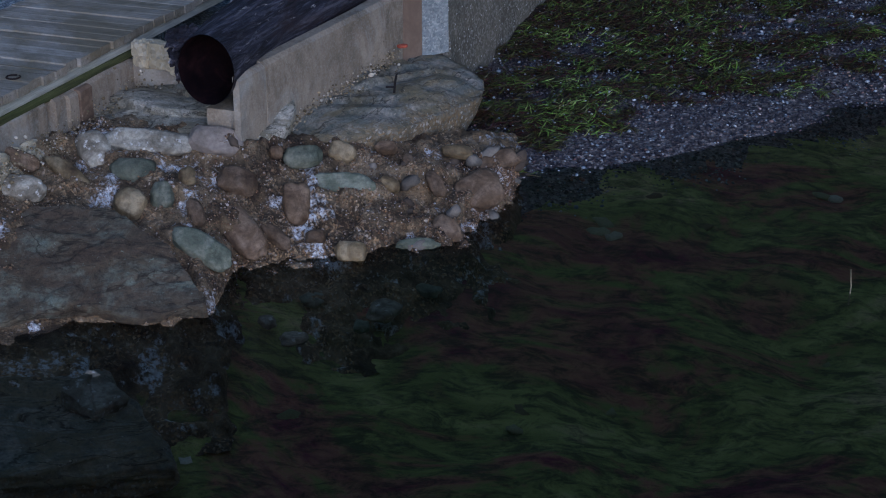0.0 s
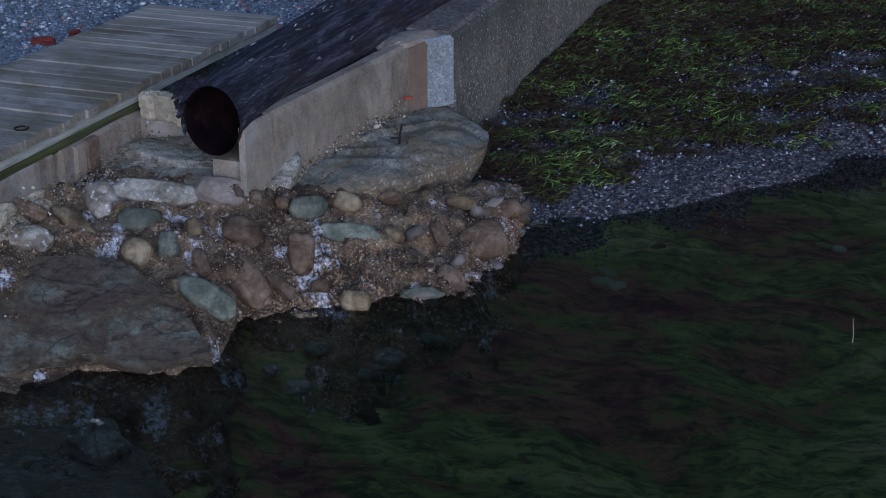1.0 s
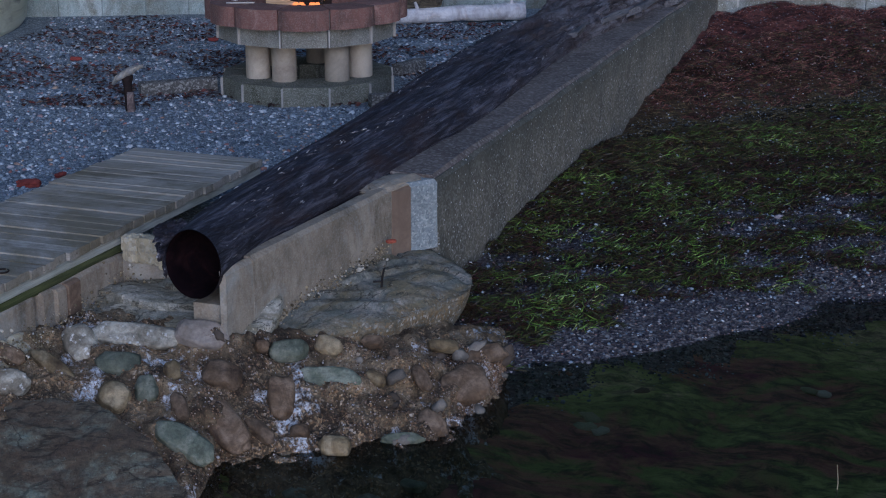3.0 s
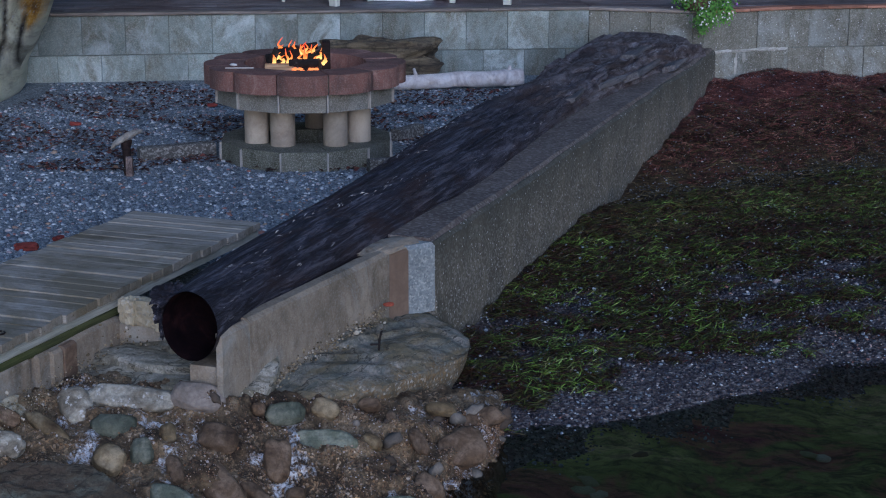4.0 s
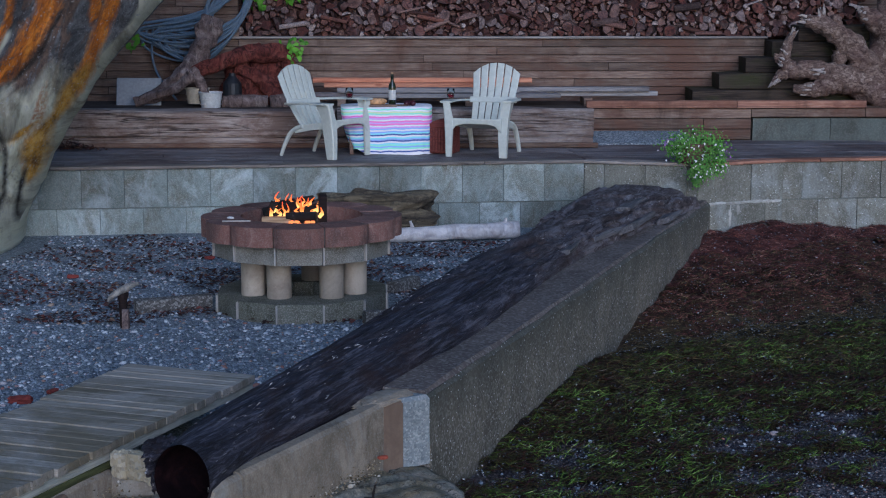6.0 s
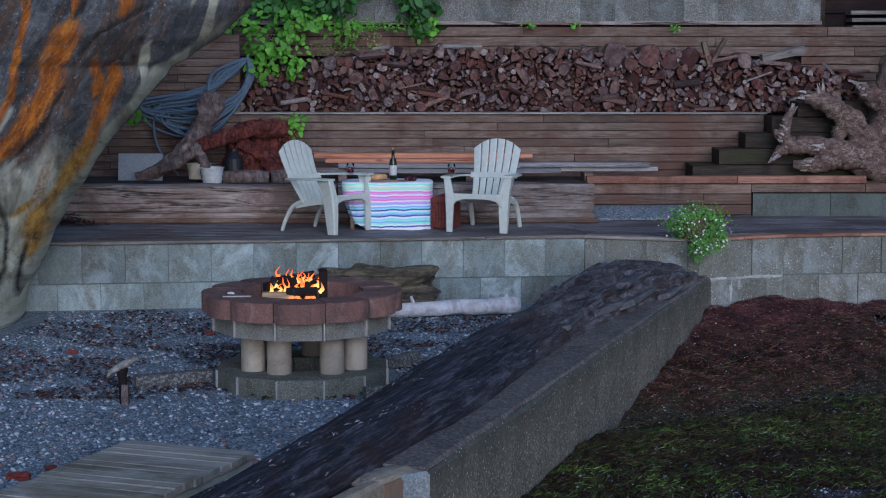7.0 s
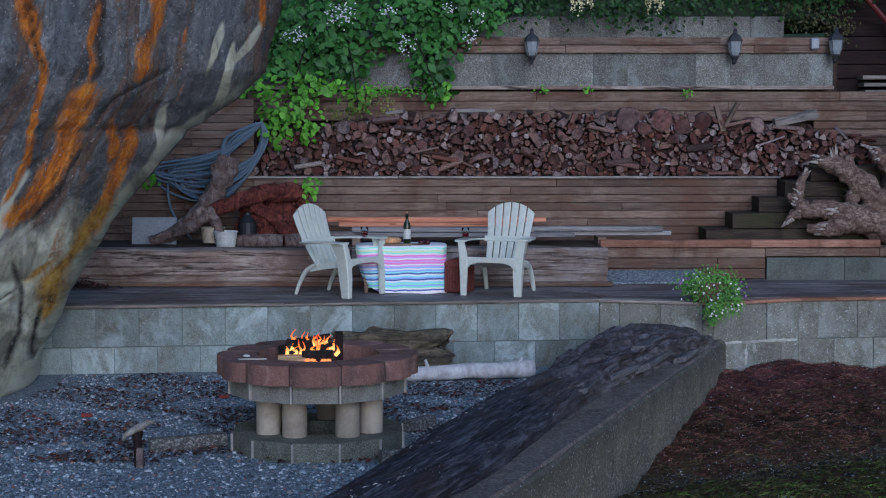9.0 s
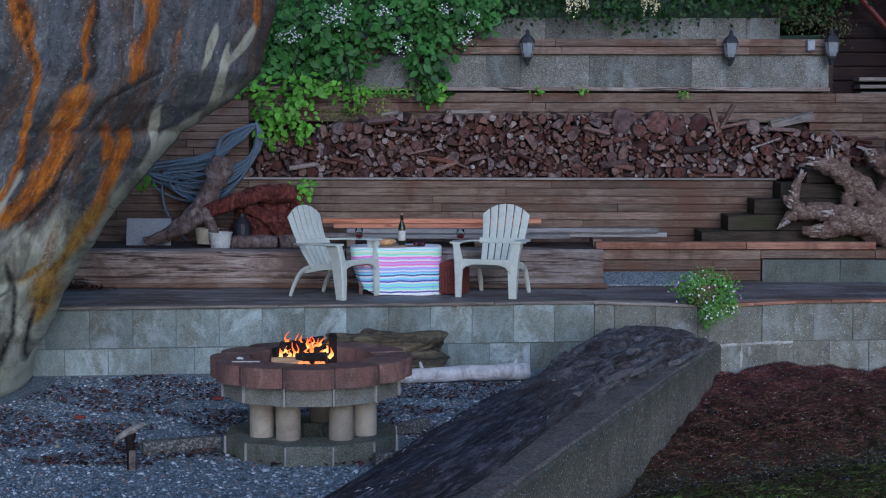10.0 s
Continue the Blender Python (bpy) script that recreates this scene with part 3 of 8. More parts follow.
# concrete walls under the gangway edge, with a return wall that meets the log
abut = thing("gangway_abutment", SEA_M, "tan concrete abutment wall under the gangway edge", "abutment")
part("face_wall", worn_box(0.66, 0.2, 0.56, 0.015, 0.012, 31, 10), C_TAN, abut, m=at(-1.68, 1.225, -0.42, -1.7))
part("face_wall", worn_box(2.6, 0.18, 0.56, 0.015, 0.014, 33, 12), C_TAN, abut, m=at(-3.36, 1.285, -0.42, -1.7))
part("return_wall", worn_box(0.18, 0.66, 0.54, 0.015, 0.014, 32, 8), C_TAN, abut, m=at(-1.27, 0.84, -0.42))
C_RUSTY = stone("rust_stained_concrete", ((0.3, (0.10, 0.068, 0.045)), (0.5, (0.20, 0.14, 0.095)), (0.7, (0.30, 0.23, 0.165))), 7, 80, 0.9, 0.4)
part("brown_post", worn_box(0.10, 0.06, 0.54, 0.012, 0.012, 34, 4), C_RUSTY, abut, "stained brown concrete strip", m=at(-1.80, 1.135, -0.40))
part("brown_post", worn_box(0.07, 0.05, 0.54, 0.012, 0.012, 35, 4), C_TAN, abut, "narrow tan concrete strip", m=at(-1.90, 1.135, -0.40))
for x, y, z, size, sd in ((-1.33, 0.975, 0.165, (0.055, 0.118, 0.075), 8), (-1.345, 1.06, 0.17, (0.05, 0.05, 0.075), 11), (-1.34, 0.87, 0.13, (0.05, 0.05, 0.055), 12), (-1.33, 0.80, 0.20, (0.05, 0.05, 0.05), 13)):
    part("rough_mortar", lump(size, sd, 4, 0.16, 2.2, 0.10, 0.85), C_YELLOW, abut, "rough yellowish mortar block", m=at(x, y, z))
for x, y, z, size, sd in ((-2.30, 1.15, -0.06, (0.14, 0.07, 0.08), 9), (-2.55, 1.15, -0.05, (0.16, 0.07, 0.11), 10), (-2.05, 1.13, -0.09, (0.12, 0.06, 0.05), 15), (-2.85, 1.16, -0.03, (0.16, 0.06, 0.10), 18)):
    part("rough_mortar", lump(size, sd, 4, 0.35, 2.2, 0.15), C_YELLOW, abut, "rough yellowish mortar lump", m=at(x, y, z))

# ---- the great log ----
def bark_mat():
    g = G("black_weathered_log", shift=False, rough=0.75, spec=0.3)
    fine = g.noise((2.6, 30, 30), 8, 0.75, warp=0.8)
    c = g.ramp(fine, (0.34, (0.007, 0.007, 0.011)), (0.5, (0.034, 0.034, 0.050)), (0.64, (0.15, 0.15, 0.19)))
    c = g.mix(g.ramp(g.noise((1.6, 4, 4), 6, 0.7, warp=0.6), (0.48, 0.0), (0.62, 0.8)), c, (0.034, 0.020, 0.020))
    c = g.mix(g.ramp(g.noise((2.2, 8, 8), 6, 0.75, warp=0.8), (0.54, 0.0), (0.66, 0.6)), c, (0.11, 0.105, 0.125))
    sep = g.t.nodes.new("ShaderNodeSeparateXYZ")
    g.put(sep.inputs[0], g.co)
    far = g.ramp(g.math("MULTIPLY", g.math("ADD", sep.outputs[0], g.math("MULTIPLY", g.noise(1.5, 5, 0.6), 2.0)), 0.1), (0.36, 0.0), (0.62, 0.85))
    brown = g.ramp(g.noise((3.0, 9, 9), 8, 0.75, warp=1.0), (0.34, (0.026, 0.018, 0.017)), (0.48, (0.11, 0.088, 0.085)), (0.58, (0.23, 0.215, 0.23)), (0.70, (0.36, 0.355, 0.39)))
    c = g.mix(far, c, brown)
    # short pale chips and torn fibres
    chip = g.math("MULTIPLY", g.ramp(g.noise((9, 55, 55), 3, 0.6), (0.66, 0.0), (0.70, 1.0)), g.ramp(g.noise((1.2, 3, 3), 4, 0.6), (0.46, 0.0), (0.58, 1.0)))
    c = g.mix(chip, c, (0.50, 0.49, 0.50))
    cleft = g.noise((0.45, 9, 9), 4, 0.6, warp=0.3)
    c = g.mix(g.ramp(cleft, (0.488, 0.0), (0.498, 0.7), (0.502, 0.7), (0.512, 0.0)), c, (0.004, 0.004, 0.005))
    g.bump(g.ramp(cleft, (0.47, 1.0), (0.5, 0.0), (0.53, 1.0)), 0.35, 0.02)
    g.bump(fine, 0.8, 0.018)
    g.bump(g.noise((5, 20, 20), 6, 0.75, warp=0.6), 0.9, 0.035)
    return g.done(c)


LOG = bark_mat()
# near-black with little gloss: the hollow's inner shade is put into the colour
END = stone("shaded_log_hollow", ((0.3, (0.003, 0.002, 0.003)), (0.5, (0.007, 0.004, 0.005)), (0.7, (0.020, 0.009, 0.010))), 7, 50, 0.95, 0.3)
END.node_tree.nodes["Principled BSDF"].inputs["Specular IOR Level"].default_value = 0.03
great_log = thing("driftwood_log", SEA_M, "huge black weathered driftwood log lying on the sea wall", "log")
# drying cracks: angle round the log, from, to, width, depth
CLEFTS = ((1.12, 4.6, 7.6, 0.05, 0.22), (2.20, 5.0, 7.6, 0.06, 0.26), (1.72, 5.6, 7.6, 0.04, 0.13), (1.45, 4.2, 6.2, 0.045, 0.15), (2.05, 0.6, 3.4, 0.05, 0.12), (1.3, -0.8, 1.6, 0.05, 0.10), (1.75, 2.4, 4.6, 0.05, 0.15), (0.95, 0.5, 3.0, 0.05, 0.10))


def log_skin(a, t):
    """Radius of the log's surface, as a share of its mean."""
    co, si = math.cos(t), math.sin(t)
    d = 0.05 * noise.noise(Vector((a * 0.9, co * 2.2, si * 2.2))) + 0.03 * noise.noise(Vector((a * 2.2, co * 7, si * 7))) + 0.02 * noise.noise(Vector((a * 5, co * 17, si * 17)))
    far = max(0.0, min(1.0, (a - 2.0) / 1.6))
    if far > 0:
        # broken plates of sapwood, stepping down
        u = 2.9 * (noise.noise(Vector((a * 0.8, t * 1.5, 3))) + 0.35 * noise.noise(Vector((a * 2.6, t * 3.2, 9)))) + 0.25 * (t - 1.5)
        f = u - math.floor(u)
        k = max(0.0, min(1.0, (f - 0.88) / 0.12))
        d += far * 0.13 * (math.floor(u) + k * k * (3 - 2 * k))
        d += far * 0.02 * noise.noise(Vector((a * 8, t * 7, 2)))
    for t0, a0, a1, w, depth in CLEFTS:
        if a0 < a < a1:
            q = (t - t0 - 0.10 * noise.noise(Vector((a * 0.9, t0, 0))) - 0.02 * noise.noise(Vector((a * 5, t0, 4)))) / w
            d -= depth * math.exp(-q * q) * min(1, (a - a0) * 2)
    if a > 5.8:
        d *= max(0.45, 1 - 0.4 * (a - 5.8))
    if a < -1.4:
        d *= max(0.25, (a + 1.87) / 0.47)
    return 1 + d


bm = bmesh.new()
rings = []
seg = 176
LA = (-1.87, -1.5, -1.2, 0, 1, 2, 3, 4, 5.3, 6.3, 7.5)
for i in range(401):
    a = -1.87 + 9.37 * i / 400
    c = lerp_table(a, LA, (0.455, 0.512, 0.53, 0.525, 0.525, 0.58, 0.62, 0.64, 0.63, 0.635, 0.58))
    w = lerp_table(a, LA, (0.134, 0.163, 0.18, 0.245, 0.30, 0.32, 0.30, 0.30, 0.36, 0.465, 0.55))
    zc = lerp_table(a, (-1.87, -1.2, 0, 3, 5, 6, 7.5), (0.307, 0.298, 0.285, 0.28, 0.265, 0.22, 0.18))
    h = lerp_table(a, (-1.87, -1.2, 0, 3, 5, 6, 7.5), (0.158, 0.165, 0.185, 0.215, 0.215, 0.245, 0.285))
    e = lerp_table(a, (-1.8, 2, 5, 7.5), (1.0, 0.9, 0.7, 0.5))
    ring = []
    for k in range(seg):
        t = 2 * math.pi * k / seg
        cx = math.copysign(abs(math.cos(t)) ** e, math.cos(t))
        sz = math.copysign(abs(math.sin(t)) ** e, math.sin(t))
        d = log_skin(a, t)
        if a > 6.5:
            # the far shoulder falls away to the seaward side
            sz *= 1 - 0.38 * min(1, a - 6.5) * max(0, -cx - 0.35)
        ring.append(bm.verts.new((a, c + cx * w * (0.35 * d + 0.65), zc + sz * h * d)))
    rings.append(ring)
for a, b in zip(rings, rings[1:]):
    for k in range(seg):
        bm.faces.new((a[k], a[(k + 1) % seg], b[(k + 1) % seg], b[k]))
bm.faces.new(rings[-1])
bmesh.ops.recalc_face_normals(bm, faces=bm.faces)
rings_co = [[v.co.copy() for v in row] for row in rings]
part("trunk", bm, LOG, great_log, smooth=True)
bm = bmesh.new()
hollow = []
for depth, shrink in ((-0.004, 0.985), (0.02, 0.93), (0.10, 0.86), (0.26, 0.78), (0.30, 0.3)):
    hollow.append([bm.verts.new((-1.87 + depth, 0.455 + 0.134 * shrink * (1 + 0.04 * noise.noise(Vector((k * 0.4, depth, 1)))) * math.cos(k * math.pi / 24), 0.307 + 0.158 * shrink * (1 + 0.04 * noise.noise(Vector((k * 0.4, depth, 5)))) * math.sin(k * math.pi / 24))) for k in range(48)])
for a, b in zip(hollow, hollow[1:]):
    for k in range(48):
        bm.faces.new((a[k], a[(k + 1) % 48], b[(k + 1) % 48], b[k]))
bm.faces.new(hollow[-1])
part("cut_end", bm, END, great_log, "hollow cut end of the log, its shade in the colour", smooth=True)
# split planks of sapwood along the seaward shoulder
W_SPLIT = wood("grey_split_sapwood", (0.035, 0.032, 0.033), (0.105, 0.102, 0.108), (0.19, 0.187, 0.195), vary=0.2, grain=22, stained=0.5)
for a, y, z, n, w, h, tn, lean, sd in ((5.95, 0.265, 0.325, 1.25, 0.17, 0.05, 3, -24, 4), (6.75, 0.14, 0.285, 1.1, 0.13, 0.045, 4, -18, 7), (5.0, 0.33, 0.335, 0.8, 0.12, 0.045, -3, -28, 9), (4.2, 0.40, 0.36, 0.7, 0.14, 0.05, 5, -20, 11), (6.4, 0.42, 0.42, 1.0, 0.14, 0.04, 2, -8, 13)):
    part("split_plank", worn_box(n, w, h, 0.012, 0.022, sd, 14), W_SPLIT, great_log, "grey split plank of sapwood", m=at(a, y, z, tn) @ pose(0, 0, 0, lean, 1.5, 0))
# torn bark hanging beside the end
for k, (a, y, z, size) in enumerate(((-1.78, 0.60, 0.41, (0.10, 0.03, 0.05)), (-1.80, 0.625, 0.35, (0.07, 0.022, 0.06)), (-1.74, 0.65, 0.40, (0.08, 0.03, 0.04)), (-1.82, 0.61, 0.28, (0.035, 0.018, 0.06)), (-1.70, 0.66, 0.33, (0.06, 0.02, 0.07)))):
    part("bark_flap", lump(size, k * 3.3, 4, 0.5, 2.6, 0.25, 0.5), LOG, great_log, m=at(a, y, z, 8 * k - 12))

# pale chips and torn fibres over the log's back
r = random.Random(19)
chip_v, chip_f = [], []
for k in range(1100):
    a = r.uniform(-1.6, 7.2)
    t = r.uniform(0.35, 2.6)
    if noise.noise(Vector((a * 1.1, t * 2.0, 14))) < 0.16:
        continue
    row, col = rings_co[int((a + 1.87) / 9.37 * 400)], int(t / (2 * math.pi) * seg)
    p = row[col]
    n, w = r.uniform(0.008, 0.034) * (1.6 if r.random() < 0.1 else 1), r.uniform(0.002, 0.0045)
    turn = r.gauss(0, 0.35)
    d, side = Vector((math.cos(turn), math.sin(turn), r.uniform(-0.15, 0.15))), Vector((-math.sin(turn), math.cos(turn), 0))
    base = len(chip_v)
    up = Vector((0, 0.4 * math.cos(t), 1)) * 0.004
    chip_v += [p - d * n + up * 0.3, p - side * w + up, p + d * n + up * 0.3, p + side * w + up, p + up * 2.2]
    chip_f += [(base, base + 1, base + 4), (base + 1, base + 2, base + 4), (base + 2, base + 3, base + 4), (base + 3, base, base + 4)]
CHIPS = pebble_mat("torn_wood_chips", ((0.0, (0.05, 0.045, 0.05)), (0.6, (0.15, 0.145, 0.16)), (0.9, (0.32, 0.31, 0.32)), (1.0, (0.62, 0.60, 0.58))), 0.8)
tagged(part("torn_fibre", raw("torn_fibre", chip_v, chip_f, CHIPS), None, great_log, "pale chips of torn wood"), kind="stuff")

# ---- gangway ----
gang = thing("gangway", SEA_M, "weathered grey timber gangway of short cross boards", "gangway")
r = random.Random(3)
a = 0.12
k = 0
while a > -4.6:
    w = r.uniform(0.09, 0.10)
    edge_y = 1.08 + 0.03 * max(0.0, (0.13 - a)) + r.uniform(-0.006, 0.006)
    bm = worn_box(0.80 + r.uniform(-0.006, 0.006), w - 0.004, 0.04, 0.004, 0.002, k)
    part("board", bm, W_GANG, gang, m=at(a - w / 2, edge_y + 0.40, 0.225 + r.uniform(-0.003, 0.003), 90))
    a -= w
    k += 1
W_JOIST = wood("green_stained_joist", (0.10, 0.10, 0.08), (0.24, 0.25, 0.21), (0.36, 0.36, 0.31), stain=(0.05, 0.07, 0.03), stained=0.6)
W_FASCIA = wood("pale_fascia", (0.20, 0.205, 0.17), (0.36, 0.37, 0.32), (0.50, 0.51, 0.46), stain=(0.10, 0.12, 0.06), stained=0.5)
W_MOSSY = wood("moss_grown_beam", (0.03, 0.035, 0.012), (0.075, 0.085, 0.03), (0.14, 0.155, 0.06), stain=(0.05, 0.075, 0.012), stained=0.85)
for y in (1.115, 1.90):
    inset = 0.13 if y < 1.5 else -0.13
    part("joist", worn_box(4.6, 0.05, 0.085, 0.005, 0.003, y), W_JOIST, gang, m=at(-2.30, y + 0.03 + inset, 0.138, -1.7))
part("fascia", worn_box(4.7, 0.022, 0.045, 0.004, 0.004, 51, 14), W_FASCIA, gang, "pale green-grey fascia strip", m=at(-2.24, 1.172, 0.178, -1.72))
part("mossy_beam", worn_box(3.5, 0.05, 0.045, 0.006, 0.008, 52, 14), W_MOSSY, gang, "beam green with moss under the fascia", m=at(-3.05, 1.212, 0.132, -1.72))
part("ring_bolt", tube([(0.03 * math.cos(t), 0.03 * math.sin(t), 0.006) for t in np.linspace(0, 5.8, 14)], [0.004] * 14, 6), plain("rusty_iron", (0.03, 0.022, 0.02), 0.7, 0.6), gang, "rusty iron ring", m=at(-2.14, 1.25, 0.266))

# ---- timbers of the upper terraces ----
for x0, x1, h, sd, mt in ((-4.6, -0.98, 0.385, 1, W_BEAM), (-0.96, 1.74, 0.40, 2, W_ASH)):
    b = thing("beam_bench", at((x0 + x1) / 2, 17.66, 0.65), "huge squared weathered timber beam used as a bench", "beam", "beams along the deck")
    part("timber", worn_box(x1 - x0, 0.32, h - 0.105, 0.022, 0.022, sd, 18), mt, b, m=at(0, 0, 0.105))
    part("timber", worn_box(x1 - x0 - 0.01, 0.31, 0.102, 0.014, 0.014, sd + 9, 18), mt, b)
    part("sill", worn_box(x1 - x0 + 0.05, 0.05, 0.05, 0.008, 0.006, sd + 5, 8), W_BROWN, b, m=at(0.02, -0.19, 0))

low_wall = thing("wall_low_timber", label="low retaining wall of reddish brown planks", category="wall", kind="structure")
for k in range(3):
    board_row(low_wall, 1.75, 3.53, 18.22, 0.66 + k * 0.115, 0.113, 0.06, W_BROWN, (0.9, 1.8), 300 + k)
board_row(low_wall, 3.55, 6.2, 18.25, 0.62, 0.275, 0.08, C_DULL, (0.8, 0.9), 310, name="slab")
board_row(low_wall, 1.72, 4.78, 18.20, 1.005, 0.085, 0.1, W_RED, (1.2, 2.2), 320)
board_row(low_wall, 3.53, 4.78, 18.22, 0.905, 0.098, 0.08, W_BROWN, (0.7, 1.3), 322)
board_row(low_wall, 4.78, 6.2, 18.23, 0.905, 0.1, 0.1, W_BROWN, (1.2, 2.2), 321)
strip_bm = extrude_poly([(1.74, 17.72), (2.9, 17.80), (2.75, 18.186), (1.74, 18.186)], 0.55, 0.668)
for v in strip_bm.verts:
    if v.co.z > 0.6 and v.co.y > 18:
        v.co.z += 0.09
tagged(new("gravel_strip", mesh_of("gravel_strip", strip_bm, GRAVEL)), "strip of grey gravel behind the deck", "gravel", kind="structure")

plank_wall = thing("wall_planks", label="retaining wall of long weathered brown boards", category="wall", kind="structure")
for k in range(8):
    x1 = 3.82 if k > 4 else 3.9
    board_row(plank_wall, -2.15, x1, 19.06, 1.0 + k * 0.0905, 0.0905, 0.06, W_BROWN, (2.0, 4.2), 400 + k)
for k in range(18):
    board_row(plank_wall, -6.0, -2.15, 19.09, 1.0 + k * 0.0905, 0.0905, 0.06, W_BROWN, (1.0, 2.4), 430 + k)
board_row(plank_wall, -2.6, 3.85, 19.05, 1.725, 0.03, 0.12, W_GREY, (2, 3), 450)
upper_wall = thing("wall_upper", label="upper retaining wall of aggregate slabs between brown boards", category="wall", kind="structure")
for k in range(3):
    board_row(upper_wall, -2.3, 5.6, 19.82, 2.38 + k * 0.115, 0.115, 0.06, W_BROWN, (2.0, 3.6), 470 + k)
board_row(upper_wall, -2.3, 4.62, 19.80, 2.745, 0.05, 0.10, W_BEAM, (1.6, 2.6), 480)
for k in range(2):
    board_row(upper_wall, -2.6, 4.62, 19.84, 3.175 + k * 0.095, 0.093, 0.08, W_BROWN, (1.2, 2.4), 490 + k)
slab_me = mesh_of("paving_slab", box(0.4035, 0.05, 0.385, 0.002), C_SLAB)
for k in range(17):
    part("paving_slab", slab_me, None, upper_wall, m=at(4.42 - k * 0.405, 19.88 + random.uniform(-0.004, 0.004), 2.792))
for k in range(14):
    part("paving_slab", slab_me, None, upper_wall, m=at(3.93 - k * 0.405, 20.35 + random.uniform(-0.004, 0.004), 3.25))

for k in range(7):
    board_row(upper_wall, 4.4, 7.5, 19.86, 1.70 + k * 0.097, 0.096, 0.06, W_BROWN, (1.0, 2.0), 500 + k)
# mossy steps beside the plank wall
steps = thing("garden_steps", label="dark mossy wooden steps rising beside the plank wall", category="steps")
for k in range(5):
    n = 2.4 - 0.3 * k
    part("step", worn_box(n, 0.62, 0.17, 0.012, 0.012, k + 3, 8), W_MOSS, steps, m=at(2.93 + 0.30 * k + n / 2, 18.80 + 0.05 * k, 1.01 + 0.175 * k, 0))

# dark stair and its red rail at the corner above
stair = thing("corner_stair", label="dark timber stair with a red rail, deep shade in its colour", category="stairs")
for k in range(6):
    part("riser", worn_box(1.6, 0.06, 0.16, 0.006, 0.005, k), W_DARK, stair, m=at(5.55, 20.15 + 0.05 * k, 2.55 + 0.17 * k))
for k in range(3):
    part("tread", worn_box(0.9, 0.3, 0.045, 0.006, 0.004, k + 9), W_GREY, stair, m=at(5.45, 19.95 + 0.06 * k, 2.70 + 0.085 * k))
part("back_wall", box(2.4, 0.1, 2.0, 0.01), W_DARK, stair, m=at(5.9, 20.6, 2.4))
RED = plain("dark_red_paint", (0.13, 0.02, 0.015), 0.5)
part("rail", tube([(5.0, 20.2, 3.95), (5.75, 20.0, 3.05)], [0.035, 0.035], 8), RED, stair, "dark red handrail")
# added out of view: blocks light from the right so the corner darkens
shade_wall = thing("wall_house", label="unseen wall of dark boards added to shade the right end", category="wall", kind="structure")
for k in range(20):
    part("board", worn_box(0.05, 2.6, 0.195, 0.006, 0.004, k + 700, 4), W_DARK, shade_wall, m=at(5.95, 19.2, 0.6 + 0.2 * k))

# ---- lamps ----
IRON = plain("dark_lamp_metal", (0.07, 0.07, 0.075), 0.5, 0.5)
FROST = plain("frosted_lamp_glass", (0.30, 0.33, 0.35), 0.25, spec=0.5)


def wall_lamp(m):
    ob = thing("wall_lamp", m, "dark metal wall lantern with a pale frosted glass, unlit", "lamp", "lanterns along the upper wall")
    pane = part("glass", turned([(0.05, 0.0), (0.072, 0.05), (0.085, 0.16), (0.08, 0.17)], 8), FROST, ob, "frosted glass")
    part("cap", turned([(0.095, 0.165), (0.09, 0.185), (0.06, 0.235), (0.03, 0.255), (0.02, 0.28), (0.026, 0.295), (0.008, 0.32)], 8), IRON, ob)
    part("finial", turned([(0.006, -0.10), (0.022, -0.085), (0.03, -0.05), (0.052, -0.02), (0.055, 0.002)], 8), IRON, ob)
    part("arm", tube([(0, 0.01, -0.06), (0.0, 0.08, -0.09), (0, 0.13, -0.02)], [0.014] * 3, 6), IRON, ob)
    for k in range(4):
        a = math.pi / 4 + k * math.pi / 2
        part("bar", tube([(0.056 * math.cos(a), 0.056 * math.sin(a), 0), (0.09 * math.cos(a), 0.09 * math.sin(a), 0.17)], [0.005, 0.005], 5), IRON, pane)
    return ob


first = wall_lamp(at(1.045, 19.66, 3.14))
copy_thing(first, at(3.425, 19.66, 3.14))
copy_thing(first, at(4.61, 19.66, 3.155))
socket_box = thing("socket_box", at(4.385, 19.77, 3.215), "grey weatherproof outlet box on the boards", "outlet box")
part("body", box(0.10, 0.06, 0.14, 0.012), plain("grey_plastic", (0.26, 0.27, 0.29), 0.4), socket_box)
part("lid", box(0.085, 0.012, 0.11, 0.004, at(0, -0.034, 0.015)), plain("pale_grey_plastic", (0.33, 0.35, 0.39), 0.4), socket_box)

